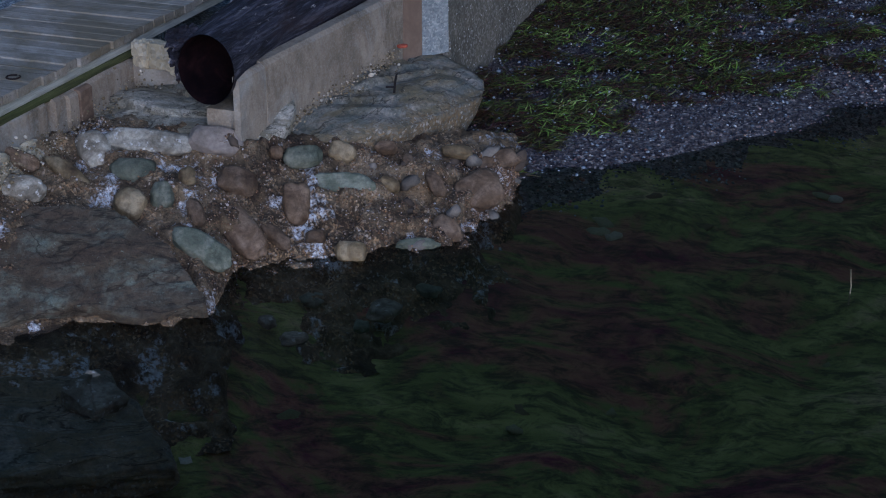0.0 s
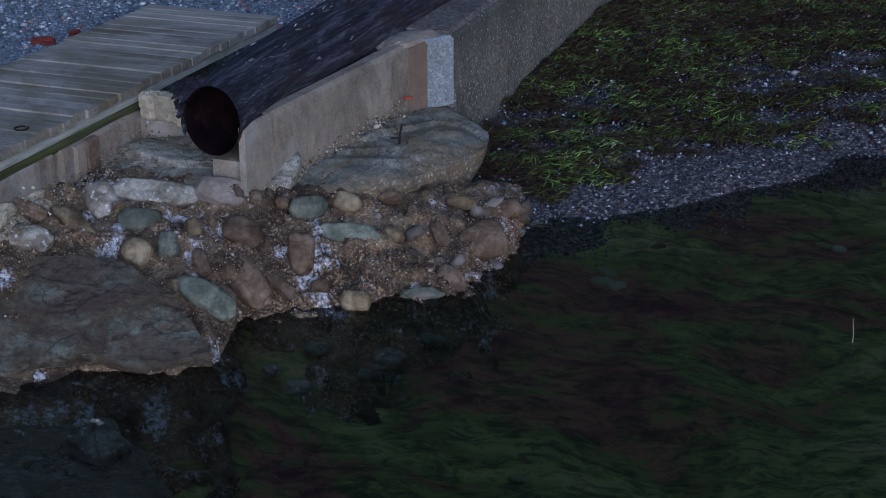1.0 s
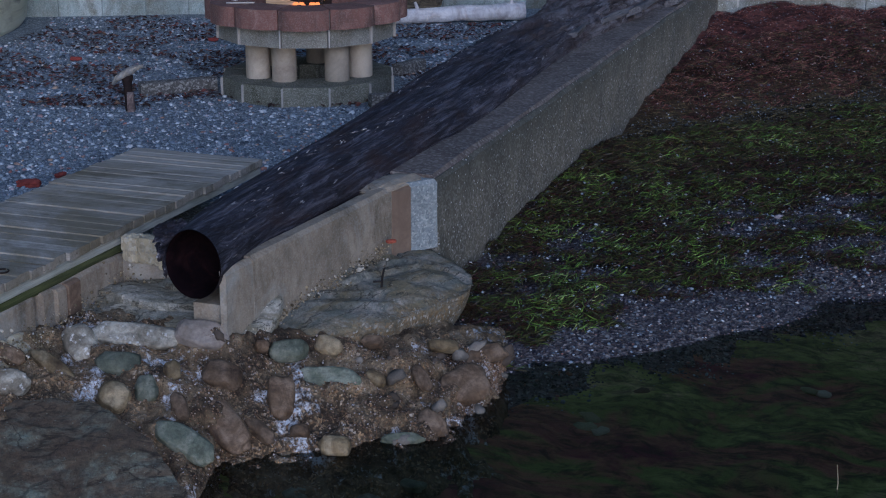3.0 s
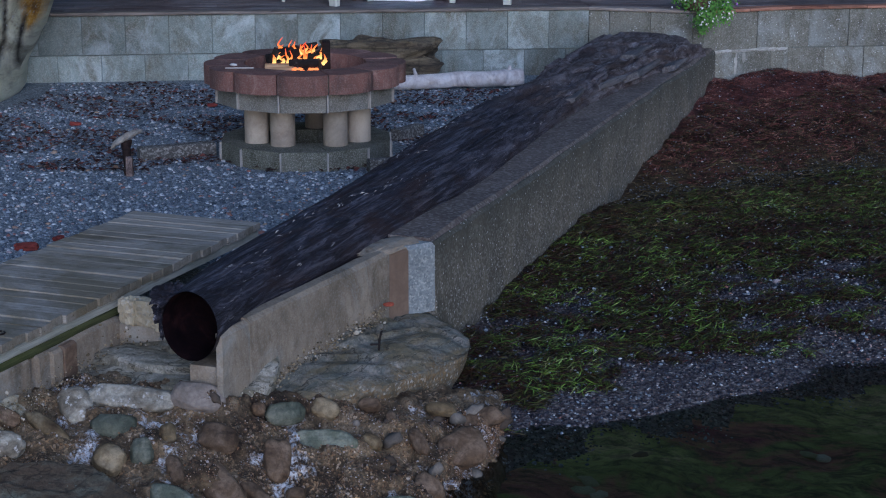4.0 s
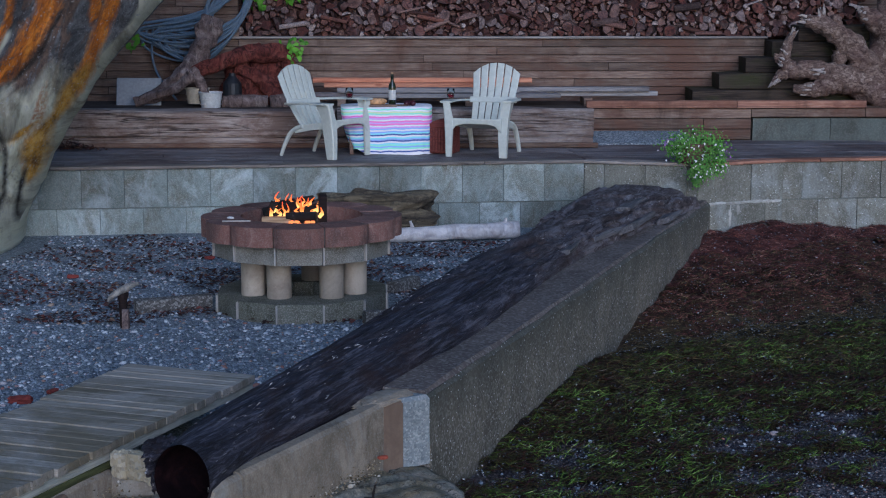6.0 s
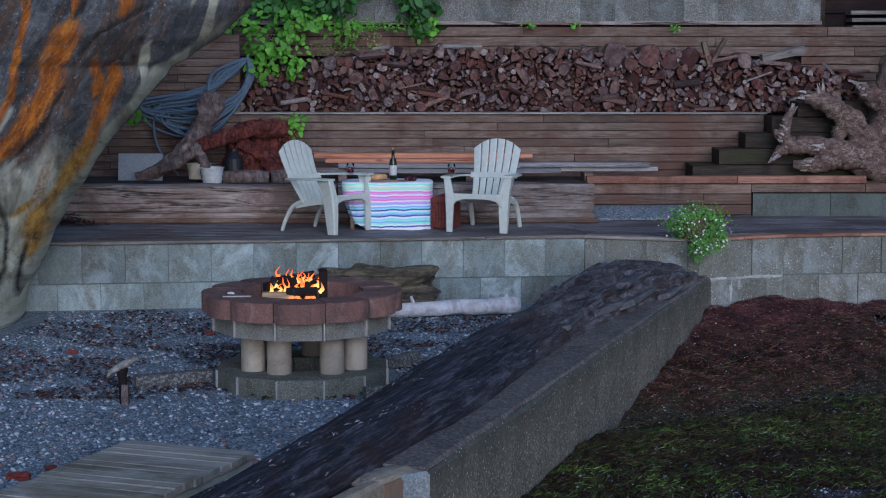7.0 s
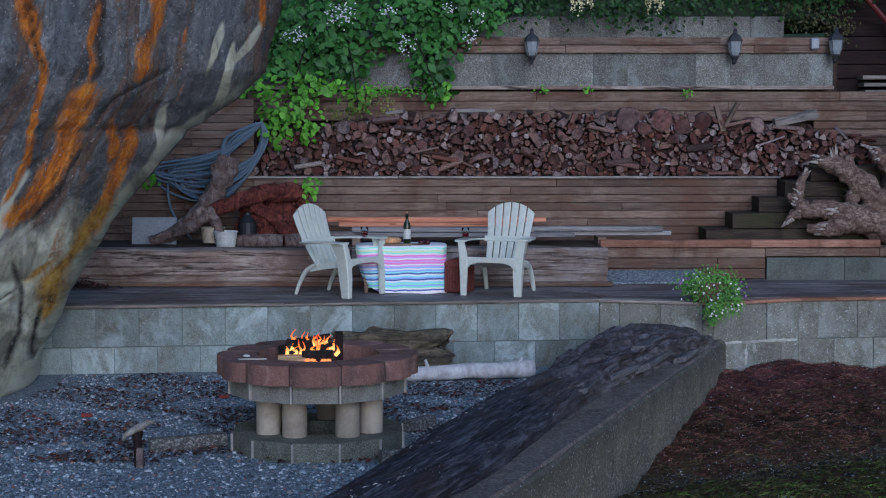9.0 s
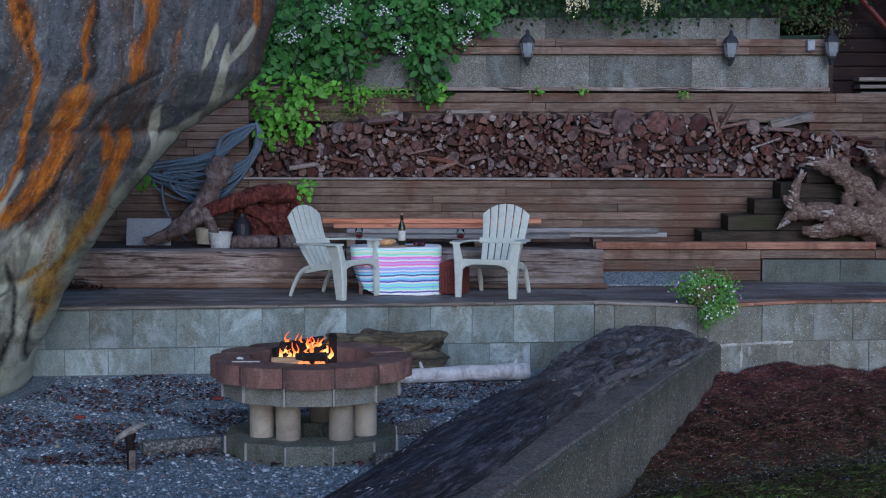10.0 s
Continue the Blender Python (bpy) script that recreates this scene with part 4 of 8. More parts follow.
# ---- woodpile ----
def log_mat():
    g = G("firewood", rough=0.9)
    tone = g.ramp(g.rand, (0.0, (0.04, 0.015, 0.014)), (0.2, (0.15, 0.052, 0.040)), (0.38, (0.25, 0.155, 0.125)), (0.55, (0.19, 0.065, 0.047)), (0.7, (0.25, 0.20, 0.19)), (0.85, (0.10, 0.032, 0.029)), (1.0, (0.50, 0.40, 0.355)))
    ring = g.noise((30, 3, 30), 4, 0.6, warp=1.5)
    c = g.mix(g.ramp(ring, (0.35, 0.75), (0.6, 0.0)), tone, (0.035, 0.024, 0.02))
    c = g.mix(g.ramp(g.noise(9, 4, 0.6), (0.5, 0.0), (0.75, 0.4)), c, (0.24, 0.19, 0.17))
    c = g.mix(g.ramp(g.noise((14, 5, 14), 5, 0.7), (0.50, 0.0), (0.64, 0.6)), c, (0.03, 0.015, 0.016))
    g.bump(ring, 0.9, 0.012)
    g.bump(g.noise((22, 4, 22), 5, 0.7), 0.8, 0.02)
    return g.done(c)


FIRE_WOOD = log_mat()
BARK_WOOD = wood("firewood_bark", (0.02, 0.011, 0.010), (0.075, 0.042, 0.036), (0.17, 0.12, 0.105), vary=0.6, grain=20, stained=0.5)
CORE = wood("shaded_red_brown_wood", (0.02, 0.009, 0.008), (0.06, 0.026, 0.022), (0.10, 0.05, 0.042))
r = random.Random(11)


def billet(kind, sd):
    """A piece of firewood, its axis along y, of about unit radius 0.05."""
    q = random.Random(sd)
    bm = bmesh.new()
    n = {"round": 11, "half": 9, "wedge": 6}[kind]
    prof = []
    for k in range(n):
        if kind == "round":
            a = 2 * math.pi * k / n
            d = 1 + q.uniform(-0.07, 0.07)
        elif kind == "half":
            a = math.pi * k / (n - 1)
            d = 1.15 + q.uniform(-0.08, 0.08)
        else:
            a = q.uniform(-0.1, 0.1) + 2 * math.pi * k / n
            d = (1.25, 0.75, 1.0, 0.7, 1.15, 0.8)[k] + q.uniform(-0.12, 0.12)
        prof.append((0.05 * d * math.cos(a), 0.05 * d * math.sin(a) - (0.02 if kind == "half" else 0)))
    rows = []
    for y, s in ((-0.005, 0.88), (0.004, 1.0), (0.2, 1.02), (0.4, 0.98)):
        rows.append([bm.verts.new((x * s, y + q.uniform(-0.006, 0.006), z * s)) for x, z in prof])
    for a, b in zip(rows, rows[1:]):
        for k in range(n):
            bm.faces.new((a[k], b[k], b[(k + 1) % n], a[(k + 1) % n]))
    mid = bm.verts.new((0, -0.006, 0.004))
    ends = [bm.faces.new((rows[0][(k + 1) % n], mid, rows[0][k])) for k in range(n)]
    for f in ends:
        f.material_index = 1
    bmesh.ops.recalc_face_normals(bm, faces=bm.faces)
    return bm


def billet_mesh(kind, sd):
    me = mesh_of("firewood_log", billet(kind, sd), BARK_WOOD)
    me.materials.append(FIRE_WOOD)
    return me


billets = [billet_mesh(k, i) for i, k in enumerate(["round"] * 12 + ["wedge"] * 10 + ["half"] * 7)]
pile = thing("woodpile", at(0, 19.2, 1.73), "long stack of split and round brown firewood", "woodpile")
spots = [(2.13, 0.66, 0.14), (2.52, 0.66, 0.145), (2.98, 0.64, 0.13), (2.75, 0.60, 0.10), (3.62, 0.60, 0.11), (1.9, 0.55, 0.09), (2.3, 0.56, 0.075)]


def pile_top(x):
    return lerp_table(x, (-2.2, -1.6, -0.6, 1.5, 2.2, 3.0, 3.6, 4.2, 4.95), (0.38, 0.55, 0.72, 0.74, 0.72, 0.72, 0.62, 0.56, 0.46)) + 0.04 * noise.noise(Vector((x * 3, 0, 0)))


for rad_lo, rad_hi, tries in ((0.06, 0.085, 260), (0.038, 0.056, 3200), (0.026, 0.040, 9000), (0.017, 0.027, 14000)):
    for k in range(tries):
        x, z, rad = r.uniform(-2.15, 4.95), r.uniform(0.03, 0.76), r.uniform(rad_lo, rad_hi)
        if z + rad * 0.6 > pile_top(x) or z < rad * 0.8:
            continue
        if all((x - a) ** 2 + (z - b) ** 2 > (0.77 * (rad + c)) ** 2 for a, b, c in spots):
            spots.append((x, z, rad))
rest_v, rest_f = [], []
for k, (x, z, rad) in enumerate(spots):
    me = billets[r.randrange(12)] if rad > 0.088 else billets[r.randrange(len(billets))]
    loose = 0.3 if rad > 0.088 else 1.0
    m = at(x, r.uniform(-0.09, 0.07) * loose, z, r.uniform(-17, 17) * loose) @ pose(0, 0, 0, r.uniform(-12, 12) * loose, r.uniform(0, 360), 0) @ Matrix.Diagonal((rad / 0.05 * r.uniform(0.85, 1.3), 1, rad / 0.05 * r.uniform(0.75, 1.1), 1))
    if rad < 0.06 and r.random() < 0.035:
        # a piece lying across the stack
        m = at(x, -0.07, z, 0) @ pose(0, 0, 0, 0, r.uniform(-25, 25), 0) @ pose(-0.14, 0, 0, 0, 0, -90) @ Matrix.Diagonal((rad / 0.055, 0.75, rad / 0.055, 1))
    if k < 300:
        part("firewood_log", me, None, pile, m=m)
    else:
        base = len(rest_v)
        rest_v += [tuple(m @ v.co) for v in me.vertices]
        rest_f += [tuple(base + i for i in p.vertices) for p in me.polygons]
g = G("small_firewood", shift=False, rough=0.9)
tone = g.ramp(island(g), (0.0, (0.05, 0.024, 0.02)), (0.3, (0.19, 0.08, 0.056)), (0.5, (0.29, 0.19, 0.155)), (0.7, (0.14, 0.055, 0.042)), (0.85, (0.30, 0.24, 0.225)), (1.0, (0.52, 0.43, 0.39)))
SMALL_WOOD = g.done(g.mix(g.ramp(g.noise(60, 4, 0.6), (0.35, 0.7), (0.6, 0.0)), tone, (0.04, 0.027, 0.022)))
tagged(part("small_firewood", raw("small_firewood", rest_v, rest_f, SMALL_WOOD), None, pile), kind="stuff")
# one dark box added behind the billets in place of the shade between them
part("shadow_core", box(7.0, 0.3, 0.5, 0.02), CORE, pile, "dark filler box that stands for shade between the logs", m=at(1.35, 0.23, 0.0))
for k, (x, z, n, t, w) in enumerate(((3.32, 0.72, 0.34, 60, 0.05), (4.05, 0.66, 0.5, 12, 0.10), (3.15, 0.70, 0.3, -75, 0.06), (0.35, 0.78, 0.5, 2, 0.035), (1.15, 0.77, 0.25, 20, 0.04), (-0.55, 0.76, 0.2, 5, 0.04))):
    part("split_piece", worn_box(n, w * 1.5, w, 0.01, 0.03, k + 40, 6), W_BROWN if k % 2 == 0 else W_GREY, pile, m=at(x, -0.02, z - 0.03, 4) @ pose(0, 0, 0, 0, -t, 0))

# loose boards lying on the second terrace
W_CEDAR = wood("red_cedar_board", (0.22, 0.07, 0.035), (0.44, 0.18, 0.095), (0.54, 0.28, 0.17), stained=0.25)
W_PALE = wood("pale_grey_loose_board", (0.12, 0.11, 0.108), (0.29, 0.275, 0.27), (0.42, 0.405, 0.40), vary=0.35)
for x in (-0.95, 0.45, 1.75):
    solo("bearer", worn_box(0.09, 0.5, 0.09, 0.006, 0.004, x, 2), W_BROWN, at(x, 18.5, 1.02), "short timber bearer under loose boards", "timber", "bearers")
pieces = ((-1.25, 1.3, 18.47, 1.11, 0.05, W_DECK, 0.0), (0.2, 2.55, 18.62, 1.11, 0.052, W_PALE, -0.3), (-0.9, 1.45, 18.33, 1.11, 0.045, W_PALE, 0.6),
          (-0.2, 2.45, 18.55, 1.163, 0.05, W_PALE, 0.3), (-1.0, 1.0, 18.40, 1.162, 0.05, W_PALE, -0.4), (-1.15, 0.9, 18.52, 1.214, 0.045, W_CEDAR, 0.3), (-1.28, 1.15, 18.60, 1.262, 0.05, W_CEDAR, 0.0))
for k, (x0, x1, y, z, h, mt, tn) in enumerate(pieces):
    solo("loose_board", worn_box(x1 - x0, 0.12, h, 0.005, 0.004, k + 70, 8), mt, at((x0 + x1) / 2, y, z, tn),
         "reddish loose board on the terrace" if mt is W_CEDAR else "grey weathered loose board on the terrace", "board", "loose boards")

# ---- driftwood, buckets and hose at the left of the second terrace ----
def drift_mat(name, a, b, c, streak=0.8):
    g = G(name, rough=0.85)
    n = g.noise((4, 4, 4), 6, 0.7, warp=2.2)
    col = g.ramp(n, (0.3, a), (0.5, b), (0.72, c))
    col = g.mix(g.ramp(g.noise((26, 26, 6), 6, 0.75, warp=1.0), (0.40, streak), (0.52, 0.0)), col, tuple(0.5 * k for k in a))
    g.bump(g.noise((26, 26, 6), 6, 0.75, warp=1.0), 0.8, 0.02)
    g.bump(g.noise((7, 7, 7), 6, 0.7, warp=2.0), 1.0, 0.03)
    g.bump(g.noise(45, 4, 0.7), 0.6, 0.006)
    return g.done(col)


DRIFT_RED = drift_mat("red_rotten_driftwood", (0.04, 0.012, 0.010), (0.17, 0.045, 0.032), (0.30, 0.11, 0.08))
DRIFT_GREY = drift_mat("grey_driftwood", (0.08, 0.055, 0.048), (0.24, 0.18, 0.16), (0.48, 0.41, 0.37), 0.6)


def root_mat():
    """Smooth bleached wood with fine running grain, and dark patches painted for shaded hollows."""
    g = G("bleached_root", rough=0.85)
    run = g.noise((15, 15, 22), 8, 0.75, warp=1.3, rot=(0, 50, 0))
    c = g.ramp(run, (0.34, (0.028, 0.016, 0.013)), (0.47, (0.115, 0.076, 0.058)), (0.58, (0.24, 0.18, 0.14)), (0.70, (0.50, 0.42, 0.35)))
    c = g.mix(g.ramp(g.noise(3.2, 6, 0.7), (0.44, 0.0), (0.60, 0.75)), c, g.ramp(run, (0.35, (0.05, 0.028, 0.024)), (0.65, (0.17, 0.105, 0.085))))
    g.bump(run, 0.35, 0.010)
    return g.done(c)


ROOT = root_mat()
WHITE = drift_mat("white_driftwood", (0.52, 0.46, 0.44), (0.80, 0.76, 0.74), (0.90, 0.87, 0.85), 0.2)
d = thing("driftwood_branch", at(-2.45, 18.35, 1.02), "forked grey driftwood branch leaning on the terrace", "driftwood")
sp = spline([(-0.76, -0.08, 0.04), (-0.45, -0.05, 0.17), (-0.22, -0.02, 0.36), (-0.08, 0.05, 0.55), (0.02, 0.08, 0.76), (0.09, 0.1, 0.97)], 8)
part("limb", tube(sp, list(np.interp(np.linspace(0, 1, len(sp)), (0, 0.3, 0.6, 0.85, 1), (0.05, 0.085, 0.11, 0.125, 0.10))), 20, 0.55, 1), DRIFT_GREY, d, smooth=True)
sp = spline([(-0.14, -0.08, 0.40), (-0.02, -0.12, 0.22), (0.02, -0.14, 0.02)], 6)
part("limb", tube(sp, list(np.linspace(0.07, 0.05, len(sp))), 12, 0.5, 2), DRIFT_GREY, d, smooth=True)
sp = spline([(-0.5, -0.12, 0.13), (-0.3, -0.14, 0.2), (-0.1, -0.12, 0.36)], 6)
part("limb", tube(sp, list(np.linspace(0.04, 0.06, len(sp))), 12, 0.5, 6), DRIFT_GREY, d, smooth=True)
d = thing("driftwood_stump", at(-1.85, 18.5, 1.02), "red-brown rotten driftwood stump with an arching limb", "driftwood")
part("stump", lump((0.36, 0.24, 0.36), 33, 5, 0.45, 2.4, 0.22), DRIFT_RED, d, m=at(-0.05, 0.08, 0.22), smooth=True)
sp = spline([(-0.83, -0.2, 0.34), (-0.5, -0.2, 0.44), (-0.15, -0.15, 0.56), (0.2, -0.1, 0.58), (0.36, -0.08, 0.50)], 8)
part("limb", tube(sp, list(np.interp(np.linspace(0, 1, len(sp)), (0, 0.3, 0.7, 1), (0.06, 0.085, 0.095, 0.05))), 18, 0.55, 4), DRIFT_RED, d, smooth=True)
sp = spline([(-0.25, -0.12, 0.42), (0.0, -0.16, 0.3), (0.15, -0.18, 0.12), (0.25, -0.18, 0.02)], 8)
part("limb", tube(sp, list(np.linspace(0.07, 0.09, len(sp))), 16, 0.6, 7), DRIFT_RED, d, smooth=True)
sp = spline([(0.3, -0.08, 0.5), (0.38, -0.05, 0.3), (0.34, -0.05, 0.1), (0.42, -0.05, 0.0)], 8)
part("limb", tube(sp, list(np.linspace(0.07, 0.06, len(sp))), 16, 0.6, 9), DRIFT_RED, d, smooth=True)
for x, w, sd in ((-2.0, 0.5, 3), (-1.55, 0.35, 4)):
    solo("short_log", tube([(-w / 2, 0, 0.075), (-w / 6, 0.01, 0.08), (w / 6, 0, 0.08), (w / 2, 0, 0.075)], [0.07, 0.078, 0.078, 0.07], 14, 0.15, sd), DRIFT_GREY, at(x, 18.2, 1.0, 4),
         "short brown log lying on the terrace", "log", "short logs", smooth=True)
PAIL = plain("white_plastic", (0.66, 0.68, 0.66), 0.35)
CREAM = plain("cream_plastic", (0.55, 0.50, 0.38), 0.4)


def bucket(m, material, label, r0, r1, h):
    ob = thing("bucket", m, label, "bucket", "buckets on the terrace")
    body = part("body", turned([(r0, 0.0), (r0 + (r1 - r0) * 0.5, h * 0.5), (r1, h * 0.93), (r1 + 0.006, h * 0.94), (r1 + 0.006, h), (r1 - 0.004, h), (r0 - 0.004, 0.01)], 24), material, ob, smooth=False)
    part("rim", tube([((r1 + 0.004) * math.cos(t), (r1 + 0.004) * math.sin(t), h - 0.006) for t in np.linspace(0, 6.28, 25)], [0.007] * 25, 6), material, body)
    for k in (1, 2):
        part("rib", tube([((r0 + (r1 - r0) * k * 0.35 + 0.004) * math.cos(t), (r0 + (r1 - r0) * k * 0.35 + 0.004) * math.sin(t), h * k * 0.3) for t in np.linspace(0, 6.28, 25)], [0.004] * 25, 5), material, body)
    return ob


bucket(at(-2.36, 18.12, 1.0), PAIL, "white plastic bucket standing on the terrace", 0.10, 0.125, 0.19)
bucket(at(-2.53, 18.32, 1.05), CREAM, "cream plastic bucket on a log", 0.11, 0.13, 0.17)
solo("dark_jug", turned([(0.10, 0), (0.11, 0.05), (0.10, 0.25), (0.04, 0.33), (0.035, 0.36)], 16), plain("black_plastic", (0.02, 0.022, 0.026), 0.5), at(-2.15, 18.35, 1.02), "dark plastic jug beside the stump", "jug")
solo("leaning_sheet", box(0.5, 0.02, 0.32, 0.004), plain("white_board", (0.38, 0.41, 0.44), 0.5), at(-3.2, 18.45, 1.0, -4) @ pose(0, 0, 0, -10, 0, 0), "white sheet leaning against the plank wall", "sheet")

HOSE = plain("blue_grey_hose", (0.15, 0.205, 0.265), 0.45, spec=0.4)
hose = thing("garden_hose", at(-2.1, 18.97, 2.36), "blue-grey garden hose hanging in long loops", "hose")
r = random.Random(8)
for k in range(22):
    w, dr = r.uniform(0.7, 1.25), r.uniform(0.0, 0.85)
    y0 = r.uniform(-0.06, 0.0)
    pts = [(0.02 + r.uniform(-0.03, 0.05), y0, 0.0), (-0.1 - 0.3 * dr, y0 - 0.02, -0.18), (-0.5 * w, y0 - 0.03, -0.34 - dr * 0.25), (-w, y0, -0.45 - dr * 0.2), (-w * 0.95, y0, -0.53 - dr * 0.3),
           (-0.55 * w, y0 - 0.03, -0.55 - dr * 0.4), (-0.1, y0 - 0.02, -0.42 - dr * 0.2), (0.08 + r.uniform(-0.04, 0.04), y0, -0.2), (0.05, y0, 0.02)]
    sp = spline(pts, 7)
    part("loop", tube(sp, [0.014] * len(sp), 6), HOSE, hose, smooth=True)
sp = spline([(-1.0, 0, -0.5), (-1.02, -0.02, -0.8), (-0.95, -0.03, -1.05), (-0.75, -0.05, -1.32)], 7)
part("tail", tube(sp, [0.014] * len(sp), 6), HOSE, hose, smooth=True)

# ---- great root on the terrace ----
root = thing("root_driftwood", at(4.3, 18.45, 1.02), "bleached twisted driftwood root with broken tips", "driftwood")
arms = (([(0.72, 0.0, 0.12), (0.57, 0.0, 0.345), (0.442, -0.02, 0.554), (0.25, -0.02, 0.741), (0.037, -0.03, 0.876), (-0.17, -0.04, 0.93)], (0.15, 0.14, 0.12, 0.105, 0.085, 0.05)),
        ([(0.75, -0.05, 0.08), (0.46, -0.08, 0.22), (0.21, -0.1, 0.325), (-0.07, -0.1, 0.387), (-0.28, -0.1, 0.387), (-0.39, -0.1, 0.49), (-0.36, -0.09, 0.66), (-0.29, -0.08, 0.82)], (0.15, 0.13, 0.12, 0.09, 0.08, 0.06, 0.045, 0.03)),
        ([(0.2, -0.12, 0.26), (0.05, -0.15, 0.21), (-0.11, -0.16, 0.18), (-0.3, -0.15, 0.19)], (0.10, 0.09, 0.065, 0.03)),
        ([(-0.28, -0.1, 0.38), (-0.42, -0.11, 0.34), (-0.52, -0.12, 0.25)], (0.06, 0.05, 0.02)),
        ([(-0.38, -0.1, 0.46), (-0.46, -0.12, 0.5), (-0.5, -0.12, 0.57)], (0.05, 0.035, 0.012)),
        ([(0.25, -0.06, 0.30), (0.2, -0.06, 0.42), (0.24, -0.05, 0.58)], (0.08, 0.05, 0.08)),
        ([(0.04, -0.03, 0.88), (0.01, -0.04, 0.98), (0.01, -0.04, 1.05)], (0.06, 0.04, 0.014)),
        ([(0.22, -0.02, 0.78), (0.18, -0.02, 0.9), (0.17, -0.02, 0.99)], (0.07, 0.06, 0.04)),
        ([(0.86, 0.1, 0.0), (0.82, 0.1, 0.5), (0.84, 0.1, 0.95), (0.98, 0.12, 1.35)], (0.24, 0.2, 0.19, 0.2)),
        ([(0.75, 0.05, 0.85), (0.58, 0.02, 0.95), (0.45, 0.0, 1.02)], (0.12, 0.09, 0.05)))
for k, (pts, rad) in enumerate(arms):
    sp = spline(pts, 10)
    rr = list(np.interp(np.linspace(0, len(rad) - 1, len(sp)), range(len(rad)), rad))
    part("root_arm", tube(sp, [1.18 * q for q in rr], 26, 0.34, k * 2.3), ROOT, root, smooth=True)
# torn, bleached fibres at the broken tips
PALE_FIBRE = drift_mat("bleached_fibre", (0.25, 0.2, 0.17), (0.48, 0.42, 0.37), (0.68, 0.63, 0.58))
r = random.Random(31)
for tip, way, spread, n in (((-0.12, -0.05, 0.92), (-0.10, -0.02, 0.02), 0.06, 9), ((0.01, -0.05, 0.98), (0.0, -0.01, 0.10), 0.03, 6), ((-0.31, -0.1, 0.78), (0.02, -0.01, 0.09), 0.03, 6), ((-0.40, -0.12, 0.50), (-0.05, -0.02, 0.06), 0.06, 9),
                            ((-0.45, -0.13, 0.31), (-0.08, -0.02, -0.06), 0.04, 7), ((-0.08, -0.2, 0.19), (-0.16, -0.02, 0.0), 0.05, 10), ((0.50, -0.02, 1.0), (-0.06, -0.02, 0.02), 0.07, 10), ((0.0, -0.18, 0.38), (-0.12, -0.02, 0.02), 0.04, 6)):
    for k in range(n):
        a = Vector(tip) + Vector([r.uniform(-spread, spread) for _ in range(3)])
        b = a + Vector(way) * r.uniform(0.5, 1.3) + Vector([r.uniform(-0.03, 0.03) for _ in range(3)])
        part("splinter", tube([a, a.lerp(b, 0.5) + Vector((0, 0, r.uniform(-0.012, 0.012))), b], [0.018, 0.013, 0.003], 6, 0.4, k), PALE_FIBRE, root, "bleached torn fibre")

# ---- garden chairs ----
RESIN = plain("cream_resin", (0.60, 0.63, 0.56), 0.42, spec=0.4, grain=25, amount=0.06, bump=0.03)


def strip(pts_a, pts_b, thick):
    """A slat between two edge lines, with thickness along the face's normal."""
    bm = bmesh.new()
    n = len(pts_a)
    rows = []
    for i in range(n):
        a, b = Vector(pts_a[i]), Vector(pts_b[i])
        j, k = min(i + 1, n - 1), max(i - 1, 0)
        d = (Vector(pts_a[j]) - Vector(pts_a[k])).normalized()
        nn = (b - a).normalized().cross(d).normalized() * thick
        e = (b - a) * 0.12
        rows.append([bm.verts.new(p) for p in (a, a + nn * 0.7, a + e + nn, b - e + nn, b + nn * 0.7, b)])
    for p, q in zip(rows, rows[1:]):
        for k in range(6):
            bm.faces.new((p[k], q[k], q[(k + 1) % 6], p[(k + 1) % 6]))
    bm.faces.new(rows[0][::-1])
    bm.faces.new(rows[-1])
    bmesh.ops.recalc_face_normals(bm, faces=bm.faces)
    return bm


